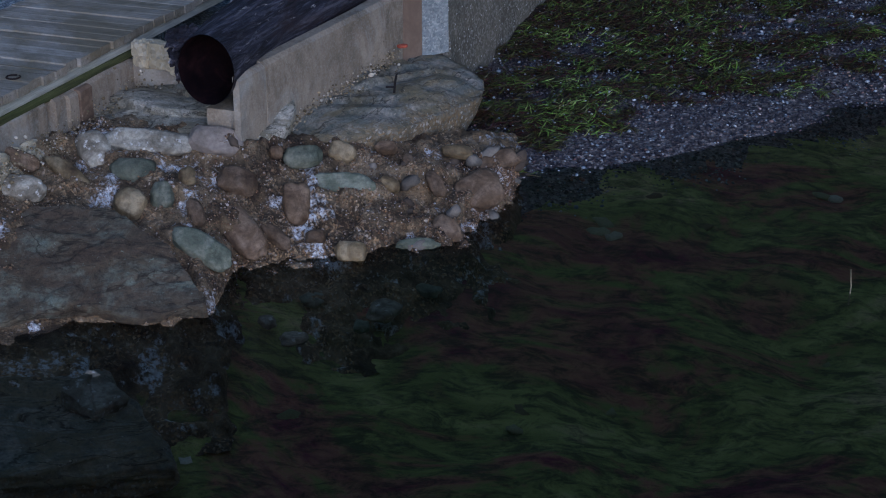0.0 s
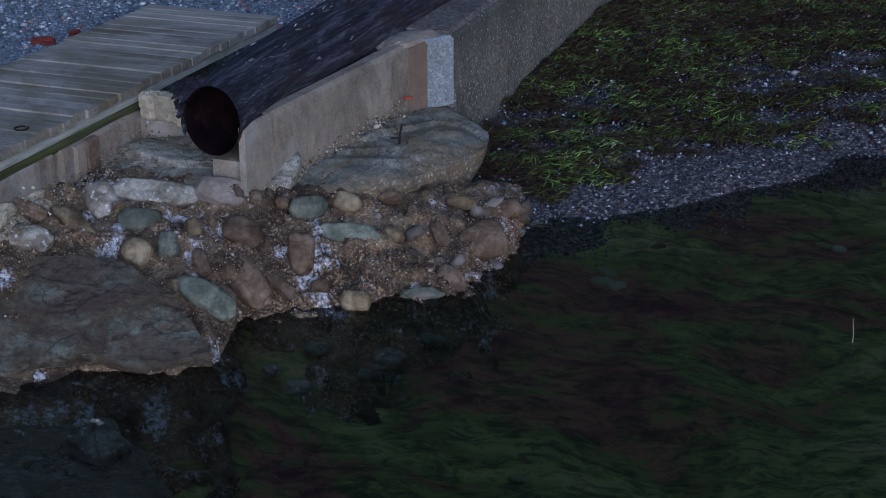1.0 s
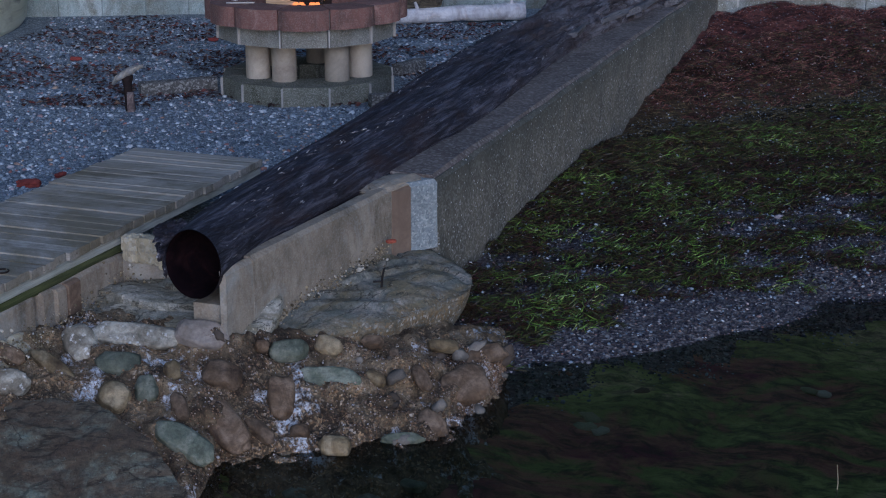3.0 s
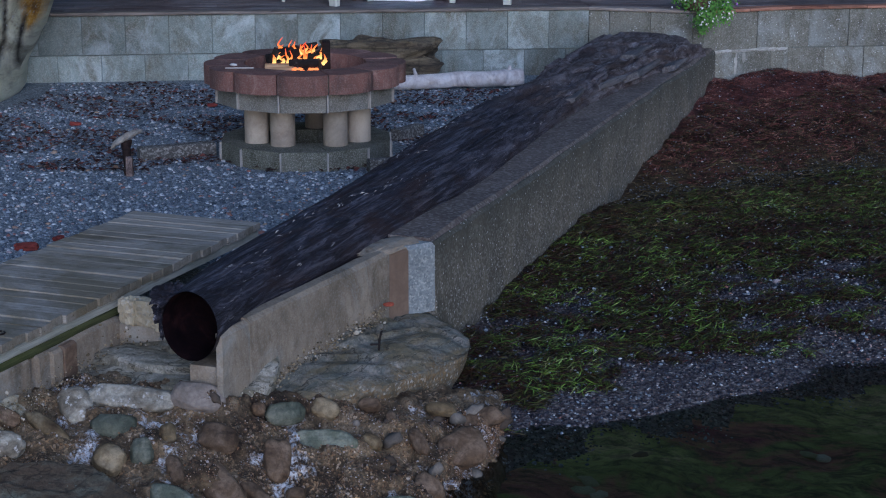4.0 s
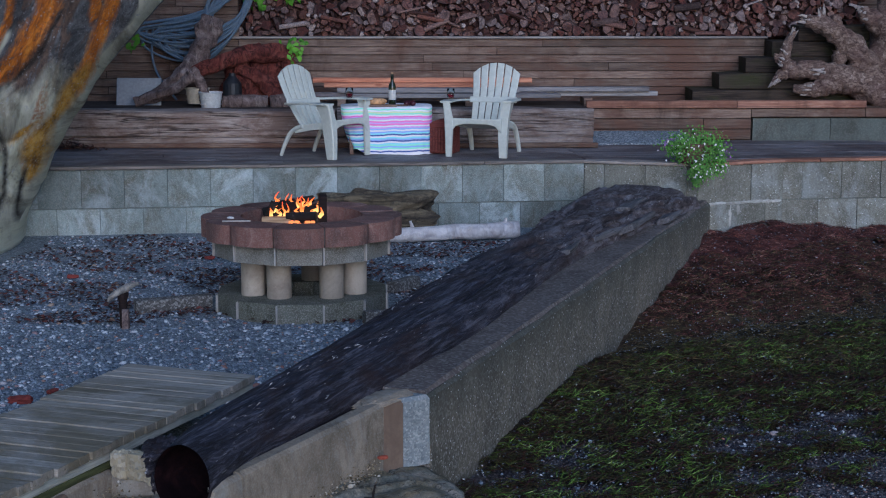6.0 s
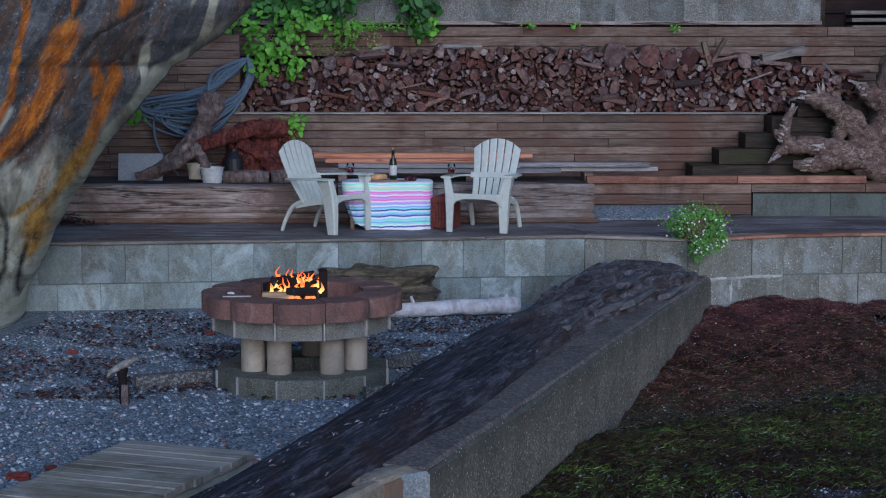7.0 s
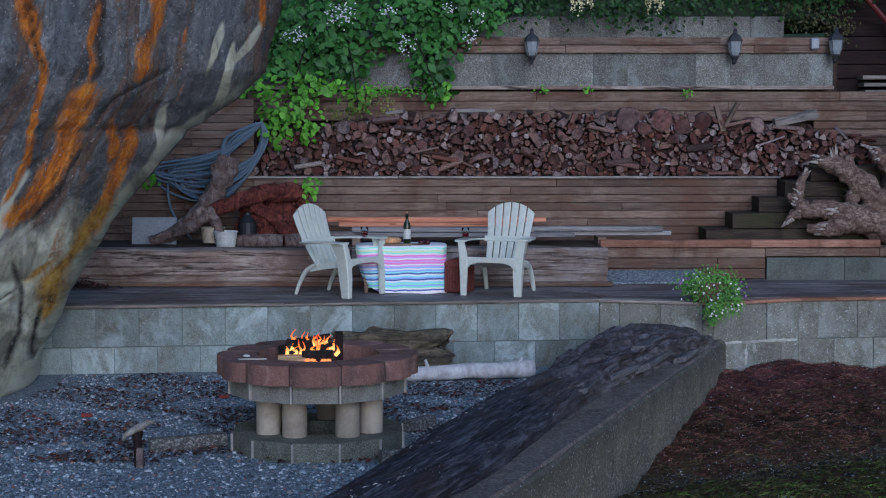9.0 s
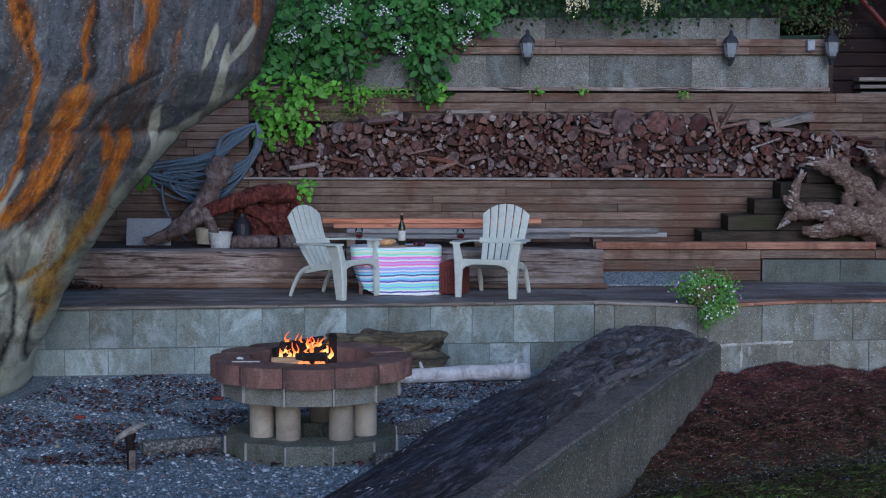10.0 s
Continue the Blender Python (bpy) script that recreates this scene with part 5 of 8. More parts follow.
def garden_chair(m):
    ob = thing("garden_chair", m, "cream plastic slatted reclining garden armchair on the deck", "chair", "chairs on the deck")
    n = 6
    for k in range(n):
        lo0, lo1 = -0.21 + 0.42 * k / n + 0.0055, -0.21 + 0.42 * (k + 1) / n - 0.0055
        a, b = [], []
        for i in range(9):
            t = i / 8
            w = 0.94 + 0.28 * t
            for lst, x in ((a, lo0), (b, lo1)):
                z = 0.27 + (0.625 - 0.115 * (abs(x) / 0.21) ** 2.2) * t
                lst.append((x * w, 0.12 + 0.27 * t + 0.03 * math.sin(t * 3.1) - 0.02 * (x / 0.21) ** 2, z))
        part("back_slat", strip(a, b, 0.014), RESIN, ob)
    part("back_band", box(0.50, 0.02, 0.06, 0.006, pose(0, 0.235, 0.50, -22, 0, 0)), RESIN, ob)
    for k in range(5):
        y = -0.34 + 0.1 * k
        z = 0.375 - 0.024 * k
        part("seat_slat", strip([(-0.25, y, z), (0, y, z - 0.004), (0.25, y, z)], [(-0.25, y + 0.092, z - 0.022), (0, y + 0.092, z - 0.026), (0.25, y + 0.092, z - 0.022)], 0.016), RESIN, ob)
    # front apron with an arched lower edge
    a = [(x, -0.355, 0.385) for x in np.linspace(-0.27, 0.27, 9)]
    b = [(x, -0.35, 0.33 - 0.09 * (abs(x) / 0.27) ** 5) for x in np.linspace(-0.27, 0.27, 9)]
    part("apron", strip(a, b, 0.02), RESIN, ob)
    for s in (-1, 1):
        part("front_leg", strip([(s * 0.305, -0.36, 0.0), (s * 0.31, -0.36, 0.2), (s * 0.325, -0.35, 0.4), (s * 0.345, -0.33, 0.545)],
                                [(s * 0.245, -0.36, 0.0), (s * 0.235, -0.36, 0.2), (s * 0.23, -0.35, 0.35), (s * 0.28, -0.33, 0.545)], 0.03), RESIN, ob)
        part("leg_web", strip([(s * 0.305, -0.36, 0.0), (s * 0.31, -0.36, 0.2), (s * 0.325, -0.35, 0.4), (s * 0.345, -0.33, 0.545)],
                              [(s * 0.30, -0.30, 0.0), (s * 0.305, -0.27, 0.2), (s * 0.31, -0.24, 0.4), (s * 0.33, -0.18, 0.545)], 0.014), RESIN, ob)
        part("armrest", strip([(s * 0.255, -0.36, 0.55), (s * 0.26, -0.2, 0.552), (s * 0.27, 0.0, 0.545), (s * 0.25, 0.2, 0.535), (s * 0.235, 0.27, 0.53)],
                              [(s * 0.375, -0.35, 0.55), (s * 0.385, -0.2, 0.552), (s * 0.36, 0.0, 0.545), (s * 0.31, 0.2, 0.535), (s * 0.27, 0.27, 0.53)], 0.02), RESIN, ob)
        sp = spline([(s * 0.24, 0.05, 0.31), (s * 0.245, 0.19, 0.25), (s * 0.25, 0.28, 0.12), (s * 0.255, 0.33, 0.0)], 4)
        part("rear_leg", tube(sp, list(np.linspace(0.035, 0.022, len(sp))), 8, flat=0.7), RESIN, ob)
        part("side_rail", strip([(s * 0.27, -0.34, 0.37), (s * 0.265, -0.1, 0.34), (s * 0.24, 0.16, 0.30)], [(s * 0.27, -0.34, 0.30), (s * 0.265, -0.1, 0.28), (s * 0.24, 0.16, 0.23)], 0.016), RESIN, ob)
    return ob


chair = garden_chair(at(0.585, 16.82, 0.655, -19))
copy_thing(chair, at(-1.06, 16.70, 0.655, 54))

# ---- low table under a striped cloth ----
def cloth_mat():
    g = G("striped_cloth", shift=False, rough=0.85)
    sep = g.t.nodes.new("ShaderNodeSeparateXYZ")
    g.put(sep.inputs[0], g.co)
    drop = g.math("MULTIPLY", g.math("SUBTRACT", 0.475, sep.outputs[2]), 2.15)
    wob = g.math("ADD", drop, g.math("MULTIPLY", g.math("SUBTRACT", g.noise((5, 5, 2), 3, 0.5), 0.5), 0.11))
    W, P, L, A, B, T, N, Y = (0.92, 0.92, 0.95), (0.92, 0.26, 0.66), (0.76, 0.46, 0.92), (0.40, 0.86, 0.96), (0.38, 0.55, 0.96), (0.42, 0.94, 0.72), (0.10, 0.14, 0.42), (0.78, 0.90, 0.52)
    bands = (W, T, W, Y, T, W, P, L, W, P, L, P, W, L, B, W, B, A, N, W, A, B, N, W, A, T, B, T, W, N, W)
    n = len(bands)
    c = g.ramp(wob, *[(k / n, bands[k]) for k in range(n)], hard=True)
    g.bump(g.noise(160, 3, 0.6), 0.2, 0.002)
    g.bump(g.noise((7, 7, 34), 4, 0.6, warp=0.8), 0.6, 0.02)
    return g.done(c)


cl = bmesh.new()
rows = []
for i in range(15):
    t = i / 14
    ring = []
    for k in range(72):
        a = 2 * math.pi * k / 72
        cx, sy = math.copysign(abs(math.cos(a)) ** 0.45, math.cos(a)), math.copysign(abs(math.sin(a)) ** 0.45, math.sin(a))
        if i < 4:
            q = i / 4
            ring.append(cl.verts.new((0.455 * cx * q, 0.30 * sy * q, 0.475 + 0.004 * noise.noise(Vector((cx * 3 * q, sy * 3, 1))))))
        else:
            q = (i - 4) / 10
            fold = 0.03 * q * noise.noise(Vector((math.cos(a) * 5, math.sin(a) * 5, q))) + 0.012 * math.sin(a * 17) * q
            tuck = 0.11 * q * q * max(0.0, -cx)
            hem = 0.03 * noise.noise(Vector((math.cos(a) * 2, math.sin(a) * 2, 5))) + (0.05 * max(0, -cx) ** 2)
            ring.append(cl.verts.new((0.465 * cx * (1 + fold) + tuck, 0.31 * sy * (1 + fold), 0.47 * (1 - q) + hem * q)))
    rows.append(ring)
for a, b in zip(rows, rows[1:]):
    for k in range(72):
        cl.faces.new((a[k], a[(k + 1) % 72], b[(k + 1) % 72], b[k]))
bmesh.ops.remove_doubles(cl, verts=cl.verts, dist=0.0005)
bmesh.ops.recalc_face_normals(cl, faces=cl.faces)
solo("tablecloth", cl, cloth_mat(), at(-0.43, 17.06, 0.655, 3), "bright striped pastel cloth draped over a low table", "tablecloth", smooth=True)
table = thing("low_table", at(-0.43, 17.06, 0.65, 3), "low wooden table hidden under the striped cloth", "table")
part("tabletop", box(0.80, 0.50, 0.03, 0.006), W_BROWN, table, m=at(0, 0, 0.43))
for x in (-0.36, 0.36):
    for y in (-0.22, 0.22):
        part("leg", box(0.04, 0.04, 0.44, 0.004), W_BROWN, table, m=at(x, y, 0))

GLASS_GREEN = plain("dark_green_bottle_glass", (0.012, 0.022, 0.01), 0.08, spec=0.6, bump=0.0)
bottle = thing("wine_bottle", at(-0.365, 16.93, 1.133), "dark green wine bottle with a pale label and cork", "bottle")
neck = part("glass", turned([(0.034, 0), (0.038, 0.006), (0.038, 0.19), (0.034, 0.21), (0.017, 0.245), (0.0145, 0.30), (0.017, 0.302), (0.017, 0.315), (0.013, 0.318)], 20), GLASS_GREEN, bottle, smooth=True)
part("label", turned([(0.0387, 0.06), (0.0389, 0.061), (0.0389, 0.16), (0.0387, 0.161)], 20), plain("label_paper", (0.62, 0.62, 0.58), 0.7), neck, "pale paper label")
part("cork", turned([(0.010, 0.316), (0.011, 0.335), (0.009, 0.338)], 10), plain("cork", (0.42, 0.27, 0.15), 0.9), neck)
CLEAR = G("clear_glass", rough=0.03)
CLEAR.b.inputs["Transmission Weight"].default_value = 1.0
CLEAR.b.inputs["IOR"].default_value = 1.2
CLEAR = CLEAR.done((0.95, 0.96, 0.96))
WINE = plain("red_wine", (0.09, 0.006, 0.012), 0.1, bump=0.0)


def tumbler(m):
    ob = thing("wine_glass", m, "stemless glass of red wine on a chair arm", "glass", "glasses of wine")
    gl = part("glass", turned([(0.024, 0.0), (0.034, 0.012), (0.040, 0.045), (0.037, 0.10), (0.0355, 0.10), (0.038, 0.045), (0.032, 0.014), (0.01, 0.008)], 18), CLEAR, ob, smooth=True)
    gl.visible_shadow = False
    part("wine", turned([(0.02, 0.010), (0.031, 0.015), (0.0365, 0.042), (0.0368, 0.044)], 18), WINE, gl, "dark red wine")
    return ob


glass = tumbler(at(-0.79, 16.74, 1.226))
copy_thing(glass, at(0.225, 16.62, 1.226))
cut_board = thing("cutting_board", at(-0.47, 16.86, 1.133, 8), "wooden cutting board with a handle on the cloth", "cutting board")
part("plate", box(0.30, 0.16, 0.018, 0.006), W_BROWN, cut_board)
part("handle", box(0.12, 0.04, 0.016, 0.006), W_BROWN, cut_board, m=at(0.2, 0, 0.001))
bread = lump((0.14, 0.045, 0.035), 12, 3, 0.10, 2, 0.04, 0.6)
solo("bread_loaf", bread, plain("bread_crust", (0.62, 0.37, 0.17), 0.7, grain=30, amount=0.3), at(-0.545, 16.86, 1.182, 5), "golden brown bread loaf on the board", "bread", smooth=True)
FRUIT = plain("dark_plum", (0.05, 0.008, 0.016), 0.3)
for k, (x, y) in enumerate(((-0.22, 16.9), (-0.155, 16.9), (-0.19, 16.95))):
    f = thing("plum", at(x, y, 1.133), "dark red plum on the striped cloth", "fruit", "plums on the cloth")
    part("flesh", lump((0.030, 0.030, 0.028), k, 3, 0.05), FRUIT, f, m=at(0, 0, 0.027), smooth=True)
    part("stalk", tube([(0, 0, 0.052), (0.004, 0, 0.066)], [0.002, 0.0015], 5), W_DARK, f)

# red-brown box with a domed lid beside the chair
CHEST = wood("red_brown_slats", (0.06, 0.015, 0.012), (0.14, 0.036, 0.028), (0.21, 0.065, 0.05), vary=0.1)
chest = thing("storage_box", at(0.17, 16.95, 0.655, -18), "small red-brown slatted wooden box with a domed lid", "box")
chest_body = part("body", box(0.24, 0.26, 0.27, 0.006), CHEST, chest)
for k in range(8):
    part("slat", box(0.022, 0.012, 0.25, 0.003), CHEST, chest_body, m=at(-0.105 + 0.03 * k, -0.136, 0.01))
lid = bmesh.new()
ra, rb = [], []
for k in range(9):
    a = math.pi * k / 8
    ra.append(lid.verts.new((-0.13 * math.cos(a), -0.14, 0.27 + 0.075 * math.sin(a))))
    rb.append(lid.verts.new((-0.13 * math.cos(a), 0.14, 0.27 + 0.075 * math.sin(a))))
for k in range(8):
    lid.faces.new((ra[k], ra[k + 1], rb[k + 1], rb[k]))
lid.faces.new(ra[::-1])
lid.faces.new(rb)
lid.faces.new((ra[0], rb[0], rb[-1], ra[-1]))
bmesh.ops.recalc_face_normals(lid, faces=lid.faces)
part("lid", lid, CHEST, chest)

# ---- fire pit ----
PIT = at(-0.932, 12.22, 0.0)
pit = thing("fire_pit", PIT, "round fire pit of red rim blocks on concrete columns", "fire pit")


def ring_block(n, r0, r1, z0, z1, bev=0.012, gap=0.006, arc=4, notch=0.016):
    """One of n blocks of a ring; it spans its own share about angle zero."""
    bm = bmesh.new()
    half = math.pi / n - gap / r1
    lo, hi = [], []
    out = [((r1 - notch * abs(t / half) ** 3) * math.cos(t), (r1 - notch * abs(t / half) ** 3) * math.sin(t)) for t in np.linspace(-half, half, arc)]
    inn = [(r0 * math.cos(t), r0 * math.sin(t)) for t in np.linspace(half, -half, arc)]
    lo = [bm.verts.new((x, y, z0)) for x, y in out + inn]
    hi = [bm.verts.new((x, y, z1)) for x, y in out + inn]
    bm.faces.new(lo[::-1])
    bm.faces.new(hi)
    k = len(lo)
    for i in range(k):
        bm.faces.new((lo[i], lo[(i + 1) % k], hi[(i + 1) % k], hi[i]))
    edges = [e for e in bm.edges if e.calc_face_angle(0) > 0.6]
    bmesh.ops.bevel(bm, geom=edges, offset=bev, segments=2, affect="EDGES")
    return bm


N = 12
turn0 = 272.6
red_me = mesh_of("rim_block", ring_block(N, 0.45, 0.740, 0.56, 0.70, 0.016, 0.005, 11, 0.042), C_RED)
mid_me = mesh_of("course_block", ring_block(N, 0.44, 0.672, 0.425, 0.558, 0.012, 0.012, 2), C_PIT)
base_me = mesh_of("base_block", ring_block(N, 0.28, 0.655, -0.02, 0.14, 0.010, 0.004, 2), C_BASE)
for k in range(N):
    a = turn0 + 30 * k
    part("rim_block", red_me, None, pit, "red concrete rim block", m=pose(0, 0, random.uniform(-0.004, 0.004), 0, 0, a))
    part("course_block", mid_me, None, pit, m=pose(0, 0, 0, 0, 0, a))
    part("base_block", base_me, None, pit, m=pose(0, 0, 0, 0, 0, a))
    part("mortar_joint", box(0.2, 0.012, 0.135, 0.003), C_MORTAR, pit, m=pose(0.556 * math.cos(radians(a + 15)), 0.556 * math.sin(radians(a + 15)), 0.0, 0, 0, a + 15))
    part("mortar_joint", box(0.2, 0.012, 0.13, 0.003), C_MORTAR, pit, m=pose(0.573 * math.cos(radians(a + 15)), 0.573 * math.sin(radians(a + 15)), 0.426, 0, 0, a + 15))
rim_bed = bmesh.new()
bed_rings = [[rim_bed.verts.new((rr * math.cos(t * math.pi / 24), rr * math.sin(t * math.pi / 24), zz)) for t in range(48)] for rr, zz in ((0.47, 0.565), (0.675, 0.565), (0.675, 0.690), (0.47, 0.690))]
for j in range(4):
    for k in range(48):
        rim_bed.faces.new((bed_rings[j][k], bed_rings[j][(k + 1) % 48], bed_rings[(j + 1) % 4][(k + 1) % 48], bed_rings[(j + 1) % 4][k]))
bmesh.ops.recalc_face_normals(rim_bed, faces=rim_bed.faces)
part("rim_mortar", rim_bed, C_JOINT, pit, "grey mortar between the rim blocks")
col_me = mesh_of("column", turned([(0.088, 0.0), (0.09, 0.01), (0.09, 0.2), (0.088, 0.30)], 22), C_PIPE, True)
for cx, cy in ((-0.345, -0.21), (-0.145, -0.33), (0.235, -0.32), (0.395, -0.15), (0.30, 0.27), (0.05, 0.40), (-0.28, 0.30)):
    part("column", col_me, None, pit, "tan concrete pipe column", m=at(cx, cy, 0.135))
ASH = stone("ash_bed", ((0.3, (0.03, 0.028, 0.028)), (0.6, (0.10, 0.095, 0.09)), (0.8, (0.3, 0.29, 0.28))), 12, 120, 0.95)
part("ash_bed", turned([(0.448, 0.43), (0.448, 0.58), (0.3, 0.61), (0.1, 0.64)], 24), ASH, pit, "grey bed of ash")

CHAR = stone("charred_wood", ((0.3, (0.006, 0.006, 0.006)), (0.6, (0.02, 0.018, 0.017)), (0.8, (0.25, 0.24, 0.23))), 9, 70, 0.9)
SPLIT = wood("fresh_split_wood", (0.2, 0.11, 0.05), (0.42, 0.27, 0.14), (0.55, 0.38, 0.22))


def glow(name, lo, hi, strength):
    g = G(name, shift=False)
    sep = g.t.nodes.new("ShaderNodeSeparateXYZ")
    g.put(sep.inputs[0], g.co)
    c = g.ramp(g.math("MULTIPLY", sep.outputs[2], 8.0), (0.0, hi), (0.45, lo), (1.0, (lo[0], lo[1] * 0.3, lo[2])))
    g.put(g.b.inputs["Emission Color"], c)
    g.b.inputs["Emission Strength"].default_value = strength
    return g.done((0.02, 0.005, 0.0))


FLAME = glow("flame", (1.0, 0.17, 0.010), (1.0, 0.58, 0.10), 1.9)
EMBER = glow("ember", (1.0, 0.13, 0.02), (1.0, 0.25, 0.04), 1.6)
fire = thing("campfire", PIT @ at(-0.06, -0.02, 0.62), "small burning wood fire with orange flames", "fire")
for k, (x, y, z, n, w, tn, tilt, mt) in enumerate(((-0.05, -0.12, 0.02, 0.34, 0.06, 4, 0, SPLIT), (0.07, -0.13, 0.055, 0.22, 0.06, -6, 3, CHAR), (0.10, 0.0, 0.08, 0.26, 0.06, 30, 10, CHAR),
                                                     (-0.10, 0.02, 0.09, 0.28, 0.06, -35, 14, CHAR), (0.22, -0.05, 0.0, 0.055, 0.24, 10, 0, W_DARK), (0.0, 0.08, 0.14, 0.3, 0.05, 15, 8, CHAR),
                                                     (-0.02, -0.17, -0.01, 0.26, 0.035, 0, 0, CHAR), (-0.2, 0.0, 0.04, 0.05, 0.15, 0, -24, CHAR))):
    part("fire_log", worn_box(n, 0.07, w, 0.012, 0.014, k + 91, 6), mt, fire, m=at(x, y, z, tn) @ pose(0, 0, 0, 0, -tilt, 0))
for k in range(16):
    part("ember", lump((0.020, 0.018, 0.012), k + 5, 2, 0.5, 2, 0.2), EMBER if k % 4 else CHAR, fire, "glowing ember", m=at(-0.03 + 0.013 * k, -0.185 + 0.02 * (k % 3), 0.015 + 0.016 * (k % 3)))
r = random.Random(21)
for k in range(40):
    x = -0.15 + 0.34 * (k % 13) / 12 + r.uniform(-0.015, 0.015)
    tall = r.random() < 0.3
    h = r.uniform(0.10, 0.145) if tall else r.uniform(0.04, 0.085)
    w = r.uniform(0.014, 0.027)
    lean = r.uniform(-0.02, 0.05)
    pts = [(0, 0, 0), (lean * 0.5 + r.uniform(-0.015, 0.015), 0, h * 0.3), (lean * 0.2 + r.uniform(-0.02, 0.02), 0, h * 0.6), (lean, 0, h)]
    sp = spline(pts, 4)
    rad = list(np.interp(np.linspace(0, 1, len(sp)), (0, 0.25, 0.6, 1), (w, w * 1.3, w * 0.65, 0.002)))
    part("flame", tube(sp, rad, 8, 0.7, k * 3.1, flat=0.45), FLAME, fire, "orange flame", m=at(x, (-0.085, 0.0, 0.05)[k % 3], (0.075, 0.10, 0.125)[k % 3]), smooth=True)
solo("white_pebble", lump((0.028, 0.02, 0.011), 4, 2), plain("white_stone", (0.7, 0.7, 0.68), 0.6), PIT @ at(-0.50, -0.22, 0.707), "small white pebble lying on the rim", "pebble")
solo("poker", tube([(-0.06, 0, 0.006), (0.14, 0.01, 0.006)], [0.006, 0.006], 6), plain("pale_stick", (0.45, 0.42, 0.38), 0.7), PIT @ at(-0.48, -0.38, 0.70), "thin pale stick lying on the rim", "stick")

# concrete kerb running from the pit to the curved stump
C_KERB = concrete("stained_kerb", (0.125, 0.12, 0.11), (0.075, 0.07, 0.065), 0.35, (0.04, 0.036, 0.03), 0.7, grit=90)
kerb = thing("edging_kerb", label="aggregate concrete edging kerbs half sunk in gravel", category="kerb")
for a, b in (((-2.15, 12.02), (-1.62, 12.24)), ((-0.28, 12.75), (-0.1, 13.0)), ((-0.45, 11.6), (0.0, 11.75))):
    d = Vector(b) - Vector(a)
    part("kerb_block", worn_box(d.length, 0.10, 0.13, 0.012, 0.012, a[0], 6), C_KERB, kerb, m=at((a[0] + b[0]) / 2, (a[1] + b[1]) / 2, -0.035, math.degrees(math.atan2(d.y, d.x))))
stump = thing("curved_stump", at(-2.13, 11.5, 0.0), "curved weathered driftwood stake standing in the gravel", "driftwood")
sp = spline([(0.0, 0, -0.03), (0.0, 0, 0.08), (-0.012, 0.01, 0.16), (-0.01, 0.01, 0.25)], 6)
part("stake", tube(sp, list(np.interp(np.linspace(0, 1, len(sp)), (0, 0.5, 1), (0.034, 0.03, 0.036))), 10, 0.25, 3), W_DARK, stump, smooth=True)
PALE_WOOD = drift_mat("pale_grey_wood", (0.17, 0.155, 0.135), (0.33, 0.31, 0.27), (0.46, 0.43, 0.38), 0.4)
sp = spline([(-0.115, 0, 0.185), (-0.085, 0, 0.225), (-0.02, 0, 0.265), (0.045, 0, 0.30), (0.105, 0, 0.318)], 5)
part("blade", tube(sp, list(np.interp(np.linspace(0, 1, len(sp)), (0, 0.25, 0.6, 1), (0.010, 0.030, 0.040, 0.016))), 12, 0.1, 5, flat=0.7), PALE_WOOD, stump, "pale curved top", smooth=True)
part("root", worn_box(0.045, 0.045, 0.15, 0.01, 0.01, 3, 4), DRIFT_GREY, stump, "pale split foot", m=at(0.012, -0.03, -0.01))

# big rock and white log behind the pit
g = G("layered_rock", shift=False, rough=0.9)
lay = g.noise((1.8, 5, 13), 8, 0.72, warp=0.7)
LAYER = g.ramp(lay, (0.34, (0.024, 0.020, 0.017)), (0.45, (0.11, 0.09, 0.062)), (0.56, (0.23, 0.19, 0.12)), (0.70, (0.42, 0.35, 0.24)))
LAYER = g.mix(g.ramp(g.noise(9, 7, 0.75), (0.38, 0.7), (0.52, 0.0)), LAYER, (0.03, 0.028, 0.024))
g.bump(lay, 1.0, 0.06)
g.bump(g.noise(25, 6, 0.75), 0.8, 0.015)
LAYER = g.done(LAYER)
solo("bench_rock", lump((0.62, 0.24, 0.21), 61, 5, 0.34, 1.9, 0.12, 0.75), LAYER, at(-0.50, 15.47, 0.25, 5), "long layered brown rock against the block wall", "rock")
white_log = thing("white_log", at(0.27, 15.27, 0.085, 8), "bleached white driftwood log lying on gravel", "log")
part("trunk", tube(spline([(-0.70, 0, -0.01), (-0.2, 0.01, 0.0), (0.2, 0, 0.01), (0.58, 0.01, 0.02)], 6), list(np.linspace(0.062, 0.078, 19)), 16, 0.22, 9), WHITE, white_log, smooth=True)
part("twig", tube([(-0.42, 0, 0.06), (-0.44, 0, 0.12)], [0.018, 0.012], 7), WHITE, white_log)
part("twig", tube([(0.45, 0, 0.08), (0.46, 0, 0.13)], [0.02, 0.012], 7), WHITE, white_log)

